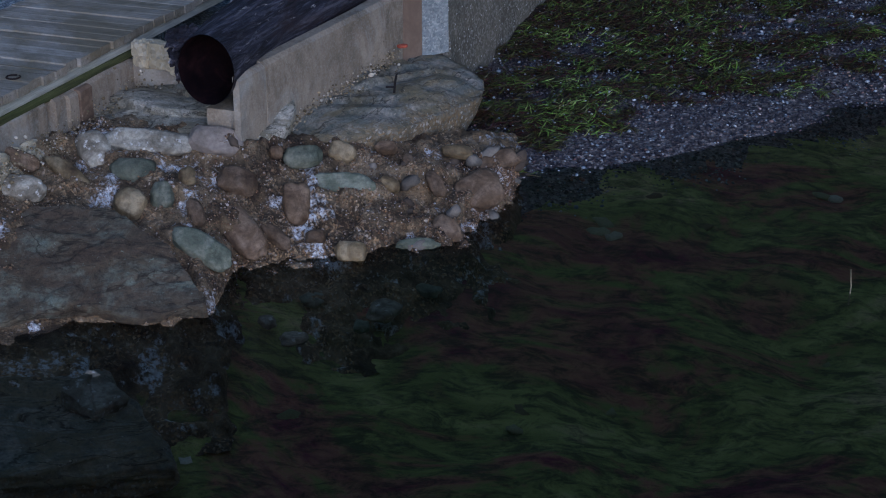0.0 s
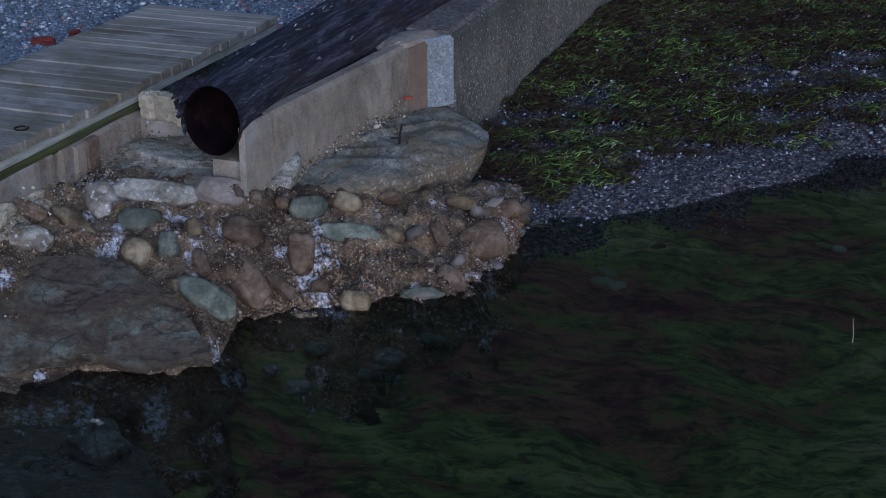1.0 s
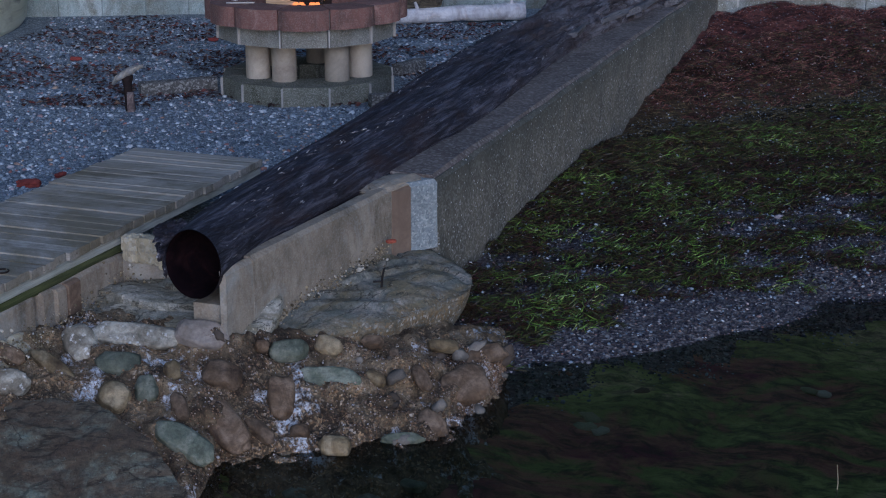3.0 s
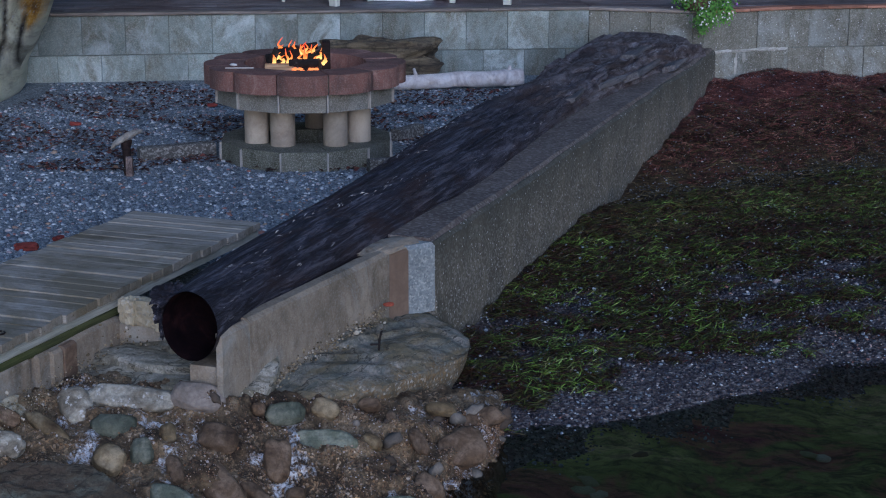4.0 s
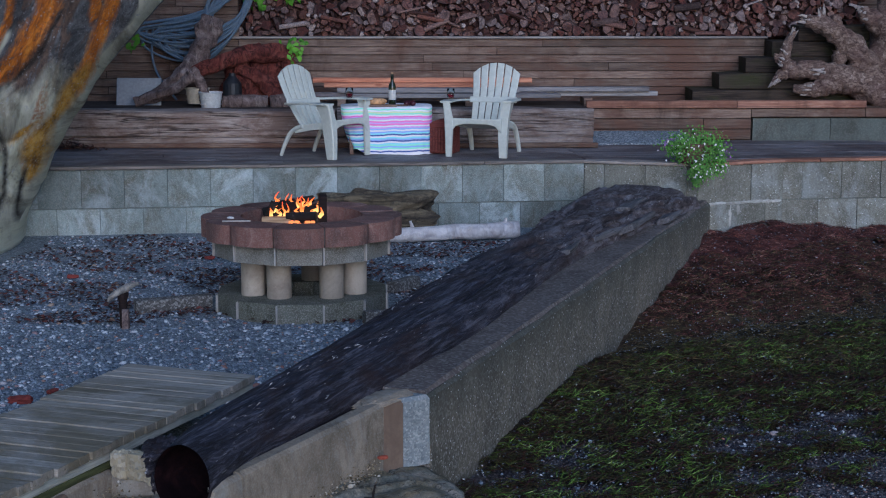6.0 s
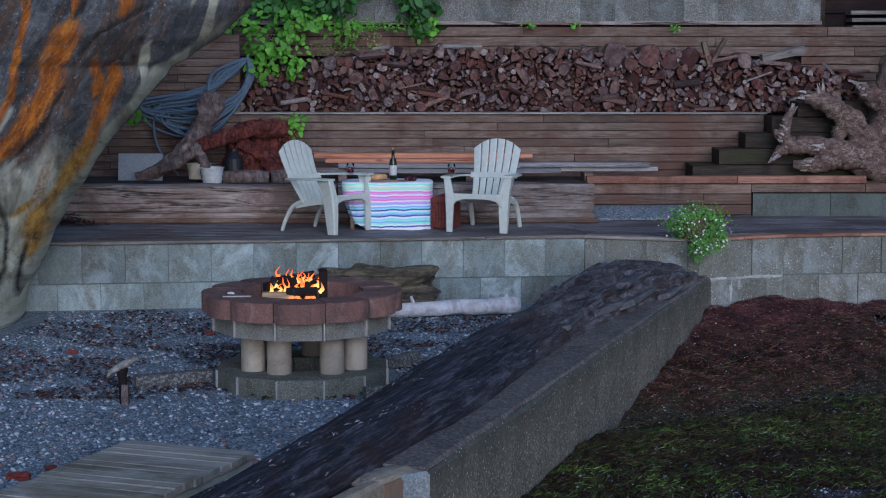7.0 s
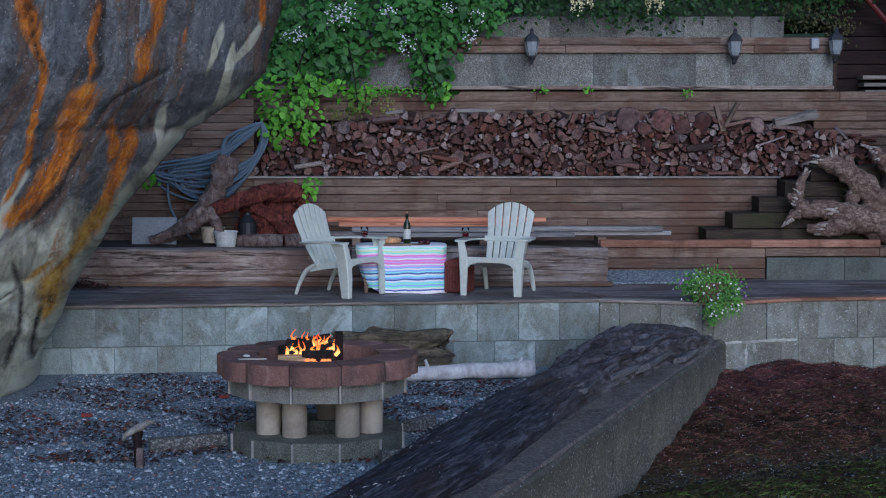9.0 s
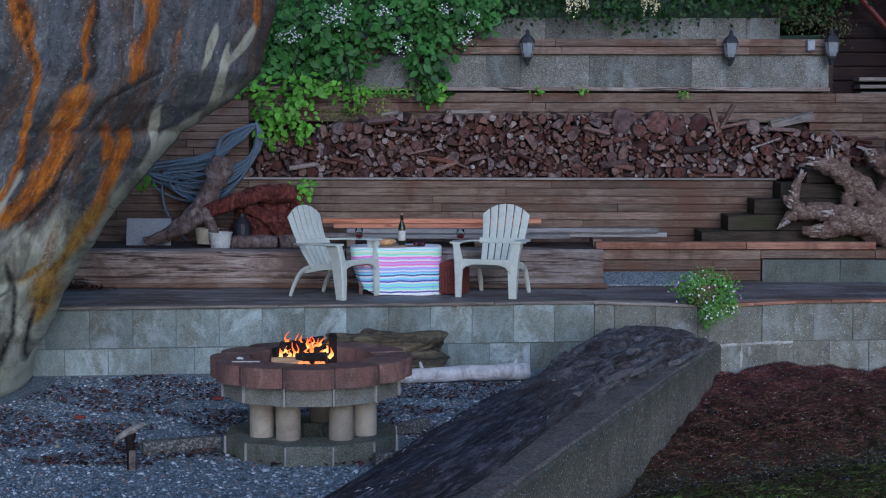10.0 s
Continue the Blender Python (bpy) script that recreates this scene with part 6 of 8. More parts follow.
# ---- cliff rock ----
def cliff_mat():
    g = G("lichen_cliff", shift=False, rough=0.85, spec=0.3)
    uv = g.t.nodes.new("ShaderNodeUVMap")
    uv.uv_map = "flow"
    fl = uv.outputs[0]

    def grown(name, ragged, lo, hi):
        """Cover of a growth or stain, its edge broken up by noise."""
        at_node = g.t.nodes.new("ShaderNodeAttribute")
        at_node.attribute_name = name
        v = g.math("ADD", at_node.outputs["Fac"], g.math("MULTIPLY", g.math("SUBTRACT", ragged, 0.5), 0.9))
        return g.ramp(v, (lo, 0.0), (hi, 1.0))

    fibre = g.noise((14, 4.0, 1), 9, 0.78, vec=fl, warp=0.5)
    fine = g.noise((6, 3.4, 1), 9, 0.78, vec=fl, warp=0.6)
    grit = g.noise(30, 6, 0.75)
    c = g.ramp(fine, (0.3, (0.040, 0.040, 0.042)), (0.46, (0.124, 0.126, 0.127)), (0.58, (0.25, 0.255, 0.255)), (0.70, (0.46, 0.47, 0.46)))
    # bands of different stone along the water's run; their tones also stand for relief shading
    band = g.math("ADD", g.noise((2.4, 0.30, 1), 5, 0.6, vec=fl, warp=0.5), g.math("MULTIPLY", g.math("SUBTRACT", fibre, 0.5), 0.22))
    c = g.mix(g.ramp(band, (0.42, 1.0), (0.47, 0.0)), c, g.ramp(fibre, (0.35, (0.082, 0.088, 0.098)), (0.65, (0.26, 0.275, 0.285))))
    c = g.mix(g.ramp(band, (0.53, 0.0), (0.56, 0.85), (0.60, 0.85), (0.63, 0.0)), c, g.ramp(fibre, (0.35, (0.06, 0.038, 0.028)), (0.65, (0.27, 0.18, 0.12))))
    c = g.mix(g.ramp(band, (0.655, 0.0), (0.68, 0.8)), c, (0.38, 0.385, 0.35))
    c = g.mix(g.ramp(grit, (0.36, 0.5), (0.48, 0.0)), c, (0.022, 0.022, 0.027))
    # cream and greenish rock at the foot and along the lip, there also painted as lit
    pale = g.ramp(g.noise((5, 2.0, 1), 9, 0.78, vec=fl, warp=0.8), (0.28, (0.10, 0.08, 0.055)), (0.37, (0.36, 0.34, 0.24)), (0.45, (0.64, 0.64, 0.46)), (0.60, (0.82, 0.82, 0.66)))
    pale = g.mix(g.ramp(g.noise((3, 1.2, 1), 6, 0.7, vec=fl, warp=0.6), (0.49, 0.0), (0.60, 0.7)), pale, (0.17, 0.14, 0.10))
    c = g.mix(grown("cream", g.mix(0.5, fine, fibre), 0.32, 0.72), c, pale)
    orange = g.ramp(fibre, (0.34, (0.13, 0.05, 0.02)), (0.46, (0.50, 0.15, 0.012)), (0.56, (0.80, 0.27, 0.010)), (0.68, (0.85, 0.48, 0.10)))
    c = g.mix(g.math("MULTIPLY", grown("orange", fibre, 0.40, 0.75), g.ramp(grit, (0.34, 0.25), (0.46, 1.0))), c, orange)
    c = g.mix(g.math("MULTIPLY", g.ramp(g.noise((3.4, 0.45, 1), 6, 0.65, vec=fl, warp=0.4), (0.60, 0.0), (0.68, 0.75)), g.ramp(grit, (0.40, 0.0), (0.55, 1.0))), c, (0.42, 0.15, 0.03))
    c = g.mix(g.math("MULTIPLY", grown("mustard", g.mix(0.5, fine, fibre), 0.34, 0.80), g.ramp(grit, (0.34, 0.3), (0.46, 1.0))), c, g.ramp(g.noise((20, 9, 1), 5, 0.7, vec=fl), (0.34, (0.20, 0.10, 0.02)), (0.5, (0.60, 0.32, 0.03)), (0.66, (0.78, 0.52, 0.12))))
    # the clefts' shade is painted along the seams as well as cut in
    c = g.mix(grown("seam", g.noise((9, 5, 1), 6, 0.7, vec=fl), 0.50, 1.0), c, (0.035, 0.03, 0.025))
    # pale flecks
    c = g.mix(g.ramp(g.noise(42, 4, 0.65), (0.63, 0.0), (0.67, 0.8)), c, (0.6, 0.62, 0.64))
    c = g.mix(g.math("MULTIPLY", g.ramp(g.noise((26, 13, 1), 4, 0.7, vec=fl), (0.60, 0.0), (0.66, 0.7)), g.ramp(g.noise(2.0, 4, 0.6), (0.45, 0.0), (0.6, 1.0))), c, (0.46, 0.49, 0.52))
    g.bump(fine, 1.0, 0.09)
    g.bump(fibre, 1.0, 0.03)
    g.bump(grit, 0.7, 0.012)
    return g.done(c)


cz = (-0.4, -0.2, -0.06, 0.04, 0.25, 0.51, 0.62, 0.85, 0.99, 1.15, 1.28, 1.47, 1.63, 1.89, 2.03, 2.23, 2.32, 2.37, 2.48, 2.57, 2.69, 2.83, 3.18, 3.48, 4.2, 5.5)
cx = (-4.05, -3.95, -3.84, -3.76, -3.71, -3.60, -3.51, -3.436, -3.342, -3.25, -3.133, -3.01, -2.89, -2.653, -2.555, -2.35, -2.288, -2.172, -2.034, -1.892, -1.765, -1.612, -1.524, -1.456, -1.3, -1.5)


def stroke(run, z, zs, us, w):
    """How near a place lies to a line down the rock: 1 on it, 0 at w away."""
    if not zs[0] - 0.1 < z < zs[-1] + 0.1:
        return 0.0
    u = lerp_table(z, zs, us) + 0.03 * noise.noise(Vector((z * 3, us[0], 2)))
    end = max(0.0, min(1.0, (z - zs[0] + 0.1) / 0.2, (zs[-1] + 0.1 - z) / 0.2))
    wide = w * (1.15 + 0.9 * noise.noise(Vector((z * 2.6, us[0] * 7, 5))))
    return max(0.0, 1 - abs(run - u) / wide) * end


def blob(run, z, u, v, ru, rv):
    return math.exp(-((run - u) / ru) ** 2 - ((z - v) / rv) ** 2)


# heights, places and half width of each line, from the foot up
ORANGE = (((1.70, 1.79, 2.06, 2.39, 2.71, 2.99, 3.5), (-2.22, -2.19, -2.17, -2.25, -2.37, -2.50, -2.68), 0.085),
          ((1.50, 1.64, 1.87, 2.16, 2.52, 2.72), (-2.12, -2.07, -1.98, -1.94, -1.99, -2.02), 0.155),
          ((2.72, 2.80, 2.99, 3.3, 3.8), (-2.03, -2.06, -2.09, -2.07, -2.05), 0.06),
          ((2.70, 2.74, 2.95, 3.19, 3.42, 3.9), (-1.66, -1.67, -1.68, -1.62, -1.63, -1.64), 0.10),
          ((2.01, 2.19, 2.41), (-1.57, -1.59, -1.68), 0.075),
          ((1.40, 1.49, 1.69, 1.99, 2.19, 2.41), (-1.56, -1.56, -1.53, -1.50, -1.47, -1.54), 0.10),
          ((3.2, 3.6), (-0.86, -0.84), 0.05), ((3.0, 3.2), (-1.38, -1.40), 0.04))
CREAM_RUN = (((2.82, 2.95, 3.2), (-1.18, -1.15, -1.14), 0.035), ((2.45, 2.72, 3.04), (-1.02, -1.02, -1.03), 0.035), ((2.9, 3.02, 3.22), (-1.0, -0.93, -0.87), 0.045),
             ((1.50, 1.63, 1.89, 2.21, 2.45), (-1.48, -1.45, -1.34, -1.18, -1.06), 0.12), ((1.45, 1.78, 1.97), (-2.16, -2.19, -2.14), 0.06), ((2.15, 2.3, 2.5), (-1.28, -1.30, -1.38), 0.035))
SEAMS = (((2.75, 3.02, 3.4), (-2.41, -2.52, -2.62), 0.05), ((2.7, 3.04, 3.5), (-1.99, -2.03, -2.05), 0.05), ((2.34, 2.57, 2.72, 2.9), (-1.80, -1.78, -1.62, -1.42), 0.05),
         ((1.5, 1.8, 2.2), (-2.02, -1.86, -1.82), 0.05), ((2.3, 2.5), (-1.36, -1.47), 0.045), ((0.2, 0.6, 1.0, 1.3), (-1.97, -1.91, -1.94, -2.06), 0.05), ((0.0, 0.45, 0.85), (-1.86, -1.84, -1.81), 0.04), ((0.75, 0.9, 1.05), (-2.22, -2.06, -1.90), 0.05))
MUSTARD = (((0.62, 0.74, 0.92, 1.08), (-1.80, -1.79, -1.78, -1.74), 0.07), ((0.80, 0.98, 1.12, 1.30, 1.48, 1.70), (-1.80, -1.77, -1.73, -1.65, -1.58, -1.53), 0.09), ((1.02, 1.14, 1.24), (-1.90, -1.84, -1.75), 0.06))
cv, cu, na, nz = [], [], 300, 320
grow = {"orange": [], "cream": [], "mustard": [], "seam": []}
for j in range(nz + 1):
    z = -0.4 + 5.4 * j / nz
    xr = lerp_table(z, cz, cx)
    for i in range(na + 1):
        t = -0.35 + (math.pi * 1.15 + 0.35) * (i / na) ** 1.25
        ca, sa = math.cos(t), math.sin(t)
        rx, ry = 3.4, 2.35 - 0.25 * z + 0.9 * max(0.0, 0.6 - z)
        wx = xr - rx + rx * ca
        run = wx - 0.5 * xr
        cu.append((run, z))
        front = 0 < t < 2.2
        og = max(stroke(run, z, *q) for q in ORANGE) if front else 0.0
        cr = max(stroke(run, z, *q) for q in CREAM_RUN) if front else 0.0
        sm = max(stroke(run, z, *q) for q in SEAMS) if front else 0.0
        foot = max(0.0, min(1.0, (1.92 - z) / 0.7 + 0.6 * noise.noise(Vector((run * 5, 0.5 * z, 3))))) * (0.80 + 0.45 * noise.noise(Vector((run * 3, z * 1.2, 9))))
        mu = max(stroke(run, z, *q) for q in MUSTARD) if front else 0.0
        # paler along the edge: cream rock plus the lip's strong light, in colour
        lip = max(0.0, 1 - abs(0.5 * xr - 0.035 - run) / 0.11) * max(0.0, min(1.0, (z - 1.35) / 0.3, (3.1 - z) / 0.5)) * (0.75 + 0.9 * noise.noise(Vector((run * 6, z * 2.2, 14)))) if front else 0.0
        cr = max(min(1.0, 1.7 * cr), 1.3 * foot, 1.25 * lip, blob(run, z, -1.93, 1.28, 0.22, 0.24))
        for name, value in (("orange", og), ("cream", cr), ("mustard", mu), ("seam", sm)):
            grow[name].append(value)
        ridge = 0.34 * (0.45 - abs(noise.noise(Vector((run * 1.7, 0.28 * z, 6))))) + 0.16 * (0.45 - abs(noise.noise(Vector((run * 4.2, 0.6 * z, 16)))))
        ridge += 0.06 * noise.noise(Vector((run * 8, 1.3 * z, 9))) + 0.03 * noise.noise(Vector((run * 18, 4 * z, 2))) + 0.10 * noise.noise(Vector((wx * 1.6, z * 1.6, 3))) + 0.012 * noise.noise(Vector((run * 40, 14 * z, 7)))
        ridge += 0.10 * max(0.0, 1.2 - z) * noise.noise(Vector((wx * 3.5, z * 3.0, 21)))
        ridge += 0.05 * og - 0.10 * sm + 0.16 * blob(run, z, -1.93, 1.28, 0.22, 0.22) - 0.20 * blob(run, z, -1.36, 2.37, 0.05, 0.10) - 0.22 * blob(run, z, -2.0, 1.04, 0.09, 0.05) + 0.34 * max(0.0, min(1.0, 1.45 - z)) * (0.4 - abs(noise.noise(Vector((wx * 2.4, z * 1.5, 31))))) + 0.12 * max(0.0, min(1.0, 1.45 - z)) * (0.4 - abs(noise.noise(Vector((wx * 6, z * 3.6, 12)))))
        lobe = 0.05 * noise.noise(Vector((z * 3.1, 4, 1))) + 0.02 * noise.noise(Vector((z * 9, 4, 1)))
        cv.append((wx + (0.12 * ridge + 0.3 * lobe) * ca, 15.0 - ry * sa - ridge * sa, z))
cf = [(j * (na + 1) + i, j * (na + 1) + i + 1, (j + 1) * (na + 1) + i + 1, (j + 1) * (na + 1) + i) for j in range(nz) for i in range(na)]
cliff_me = raw("cliff_rock", cv, cf, cliff_mat(), True)
uvs = cliff_me.uv_layers.new(name="flow")
ids = np.empty(len(cliff_me.loops), dtype=np.int32)
cliff_me.loops.foreach_get("vertex_index", ids)
uvs.data.foreach_set("uv", np.asarray(cu, dtype=np.float32)[ids].reshape(-1))
for name, values in grow.items():
    cliff_me.attributes.new(name, "FLOAT", "POINT").data.foreach_set("value", np.asarray(values, dtype=np.float32))
tagged(new("cliff_rock", cliff_me), "overhanging dark rock streaked with orange lichen", "rock")

# ---- stone bank at the water ----
BANK_TOP = [Vector(p) for p in ((-1.963, 6.482, -0.02), (-1.649, 7.132, 0.0), (-1.208, 7.091, 0.0), (-0.935, 6.96, -0.01), (-0.462, 7.33, -0.17), (-0.2, 7.41, -0.2), (0.041, 7.425, -0.22), (0.202, 7.416, -0.26), (0.355, 7.537, -0.32))]
BANK_BOT = [Vector(p) for p in ((-1.838, 5.877, -0.42), (-1.381, 5.894, -0.42), (-0.962, 5.971, -0.42), (-0.895, 6.442, -0.42), (-0.518, 6.497, -0.42), (-0.21, 6.656, -0.42), (0.06, 6.733, -0.42), (0.242, 7.136, -0.42), (0.341, 7.494, -0.42))]


def bank_point(s, t):
    k = max(0, min(int(s), 7))
    u = s - k
    a, b = BANK_TOP[k].lerp(BANK_TOP[k + 1], u), BANK_BOT[k].lerp(BANK_BOT[k + 1], u)
    p = a.lerp(b, t) + Vector((0, -0.03, 0.06)) * max(0, 2 * t * (1 - t))
    if t < 0:
        p = a + Vector((0, -t * 1.2, t * 0.1))
    if t > 1:
        p = b + Vector((0.12 * (t - 1), -0.55 * (t - 1), -0.28 * (t - 1)))
    return p


def bank_relief(q):
    return 0.055 * noise.noise(q) + 0.05 * noise.noise(q * 2.1) + 0.03 * noise.noise(q * 4.7) - 0.03 * abs(noise.noise(q * 3.3)) + 0.012 * noise.noise(q * 11)


def bank_mat():
    g = G("barnacled_rubble", shift=False, rough=0.9)
    c = g.ramp(g.noise(7, 6, 0.65, warp=0.6), (0.34, (0.045, 0.030, 0.019)), (0.5, (0.165, 0.122, 0.070)), (0.68, (0.32, 0.255, 0.165)))
    c = g.mix(g.ramp(g.noise(2.6, 7, 0.72), (0.42, 0.75), (0.56, 0.0)), c, (0.03, 0.022, 0.016))
    sep = g.t.nodes.new("ShaderNodeSeparateColor")
    g.put(sep.inputs[0], g.cells(95, out=1))
    speck = g.math("MULTIPLY", g.ramp(sep.outputs[0], (0.55, 0.0), (0.95, 0.9)), g.ramp(g.noise(3.5, 4, 0.6), (0.42, 0.0), (0.58, 1.0)))
    c = g.mix(speck, c, g.ramp(sep.outputs[1], (0.0, (0.30, 0.17, 0.075)), (0.7, (0.5, 0.36, 0.2)), (1.0, (0.6, 0.52, 0.42))))
    white = g.math("MULTIPLY", g.ramp(g.noise(4.2, 5, 0.7), (0.56, 0.0), (0.62, 1.0)), g.ramp(g.noise(38, 4, 0.7), (0.42, 0.0), (0.55, 1.0)))
    c = g.mix(white, c, (0.74, 0.76, 0.80))
    g.bump(g.cells(95), 0.8, 0.008)
    g.bump(g.noise(24, 6, 0.7), 0.9, 0.025)
    return g.done(c)


RUBBLE = bank_mat()
bv, bn, bt = [], 220, 90
for j in range(bt + 1):
    t = -0.35 + 2.35 * j / bt
    for i in range(bn + 1):
        p = bank_point(8 * i / bn * 0.9999, t)
        q = p * 5
        h = bank_relief(q)
        bv.append(p + Vector((0, -0.6, 0.8)) * h)
bf = [(j * (bn + 1) + i, (j + 1) * (bn + 1) + i, (j + 1) * (bn + 1) + i + 1, j * (bn + 1) + i + 1) for j in range(bt) for i in range(bn)]
tagged(new("rubble_bank", raw("rubble_bank", bv, bf, RUBBLE, True)), "bank of mortared rubble crusted with brown barnacles", "bank", kind="structure")

ST = {"w": stone("pale_bank_stone", ((0.3, (0.09, 0.078, 0.056)), (0.45, (0.22, 0.20, 0.155)), (0.6, (0.42, 0.40, 0.33))), 9, 60, 0.8, 1.0, spots=(0.6, 0.6, 0.58)),
      "t": stone("tan_bank_stone", ((0.3, (0.07, 0.048, 0.026)), (0.45, (0.19, 0.145, 0.075)), (0.62, (0.33, 0.27, 0.165))), 8, 60, 0.75, 1.0),
      "g": stone("grey_green_stone", ((0.3, (0.05, 0.055, 0.038)), (0.45, (0.125, 0.14, 0.10)), (0.62, (0.24, 0.25, 0.19))), 8, 60, 0.7, 1.0),
      "p": stone("pinkish_grey_stone", ((0.25, (0.12, 0.10, 0.08)), (0.45, (0.25, 0.215, 0.18)), (0.7, (0.38, 0.33, 0.28))), 5, 60, 0.8, 0.8),
      "b": stone("brown_bank_stone", ((0.3, (0.045, 0.028, 0.017)), (0.45, (0.125, 0.085, 0.05)), (0.62, (0.23, 0.17, 0.115))), 8, 60, 0.8, 1.0)}
WORDS = {"w": "pale grey stone set in the bank", "p": "pinkish grey stone set in the bank", "t": "tan rounded stone set in the bank", "g": "grey-green rounded stone set in the bank", "b": "brown stone set in the barnacled bank"}
STONES_A = ((-1.32, 6.96, -0.04, 0.195, 0.060, 5, "w"), (-1.03, 6.94, -0.03, 0.119, 0.065, 12, "p"), (-1.56, 6.91, -0.06, 0.104, 0.064, 60, "w"), (-1.37, 6.76, -0.10, 0.102, 0.059, 8, "g"), (-1.22, 6.60, -0.15, 0.050, 0.060, 0, "g"), (-1.35, 6.55, -0.16, 0.069, 0.060, 35, "t"),
            (-1.64, 6.72, -0.09, 0.116, 0.034, 35, "t"), (-1.84, 6.70, -0.02, 0.101, 0.036, 25, "b"), (-1.79, 6.53, -0.09, 0.090, 0.057, 10, "w"), (-1.07, 6.50, -0.19, 0.064, 0.033, 70, "b"))
STONES_B = ((-0.89, 6.56, -0.30, 0.140, 0.067, 52, "b"), (-1.03, 6.32, -0.27, 0.140, 0.056, 32, "g"), (-0.75, 6.58, -0.33, 0.082, 0.031, 40, "b"), (-0.66, 7.03, -0.14, 0.086, 0.048, -8, "g"), (-0.46, 7.36, -0.15, 0.076, 0.037, 0, "w"), (-0.49, 7.20, -0.18, 0.067, 0.047, 10, "t"),
            (-0.67, 6.76, -0.25, 0.104, 0.054, 85, "b"), (-0.48, 6.97, -0.25, 0.139, 0.053, 3, "g"), (-0.43, 6.57, -0.40, 0.068, 0.046, 5, "t"), (-0.58, 6.62, -0.35, 0.044, 0.027, 0, "b"), (-0.92, 6.74, -0.14, 0.088, 0.059, 15, "b"))
STONES_C = ((0.14, 7.09, -0.33, 0.103, 0.098, 60, "b"), (-0.01, 6.78, -0.39, 0.080, 0.047, 40, "b"), (0.24, 7.38, -0.29, 0.101, 0.043, -12, "b"), (0.04, 7.34, -0.23, 0.074, 0.029, 5, "t"), (-0.14, 6.68, -0.42, 0.089, 0.025, 0, "g"), (-0.29, 7.31, -0.20, 0.053, 0.029, 0, "b"),
            (-1.13, 6.72, -0.11, 0.041, 0.034, 70, "t"), (-0.77, 6.99, -0.10, 0.030, 0.023, 0, "b"), (-0.18, 7.17, -0.24, 0.073, 0.026, 75, "b"), (-0.06, 7.05, -0.28, 0.067, 0.031, 60, "b"), (-0.27, 7.02, -0.27, 0.051, 0.028, 30, "t"))
k = 0
for x, y, z, w, h, roll, kind in STONES_A + STONES_B + STONES_C:
    k += 1
    m = pose(x, y, z + 0.006, -50, 0, 0) @ pose(0, 0, 0, 0, roll, 0)
    solo("bank_stone", lump((w * 1.08, 0.03 + 0.30 * h, h * 1.15), k * 1.7, 4, 0.20, 1.3, 0.05, 0.30), ST[kind], m, WORDS[kind], "stone", "stones in the bank", smooth=True)

# flat boulder under the sea wall, and slabs at the water
def boulder_mat(name, stops, moss, crust):
    """Weathered boulder: colour patches, dark cracks, a barnacled foot."""
    g = G(name, shift=False, rough=0.8)
    c = g.ramp(g.noise(3.2, 8, 0.7, warp=1.4), *stops)
    c = g.mix(g.ramp(g.noise((2.0, 7, 7), 7, 0.72, warp=0.8), (0.42, 0.0), (0.56, 0.85)), c, moss)
    c = g.mix(g.ramp(g.noise(22, 6, 0.75), (0.36, 0.7), (0.52, 0.0)), c, stops[0][1])
    crack = g.noise((1.6, 4.5, 4.5), 5, 0.55, warp=0.9)
    c = g.mix(g.ramp(crack, (0.488, 0.0), (0.5, 0.85), (0.512, 0.0)), c, (0.025, 0.02, 0.014))
    sep = g.t.nodes.new("ShaderNodeSeparateXYZ")
    g.put(sep.inputs[0], g.co)
    spk = g.t.nodes.new("ShaderNodeSeparateColor")
    g.put(spk.inputs[0], g.cells(85, out=1))
    low = g.ramp(g.math("ADD", g.math("MULTIPLY", sep.outputs[2], 3.0), g.math("ADD", g.math("MULTIPLY", sep.outputs[1], 1.1), g.noise(5, 4, 0.6))), (0.0, 1.0), (0.22, 0.0))
    c = g.mix(g.math("MULTIPLY", low, g.ramp(spk.outputs[0], (0.3, 0.25), (0.8, 1.0))), c, g.ramp(spk.outputs[1], (0.0, crust), (0.8, tuple(1.9 * k for k in crust)), (1.0, (0.6, 0.58, 0.52))))
    c = g.mix(g.ramp(g.noise(60, 5, 0.75), (0.40, 0.35), (0.52, 0.0)), c, tuple(0.7 * k for k in stops[0][1]))
    c = g.mix(g.ramp(g.noise(48, 4, 0.7), (0.64, 0.0), (0.69, 0.6)), c, tuple(min(1, 1.3 * k) for k in stops[-1][1]))
    g.bump(crack, 0.35, 0.02)
    g.bump(g.noise(14, 8, 0.72, warp=0.5), 0.9, 0.03)
    g.bump(g.noise(70, 4, 0.7), 0.6, 0.006)
    return g.done(c)


BOULDER = boulder_mat("green_grey_boulder", ((0.3, (0.085, 0.092, 0.078)), (0.43, (0.19, 0.20, 0.17)), (0.53, (0.34, 0.33, 0.285)), (0.66, (0.50, 0.43, 0.34))), (0.21, 0.17, 0.09), (0.17, 0.12, 0.06))


def slab_rock(size, sd, layers):
    bm = lump(size, sd, 6, 0.20, 1.3, 0.04, 0.8)
    for v in bm.verts:
        p = v.co
        if p.z > 0:
            s = layers * (p.x * 0.35 + p.y * 0.9 + 0.25 * noise.noise(p * 3))
            step = (s - math.floor(s))
            p.z -= (0.10 / (layers + 1)) * step * (1 if noise.noise(p * 2.1) > -0.1 else 0.2)
            p.z += 0.012 * noise.noise(p * 9)
        else:
            p.z += 0.02 * noise.noise(p * 14)
    return bm


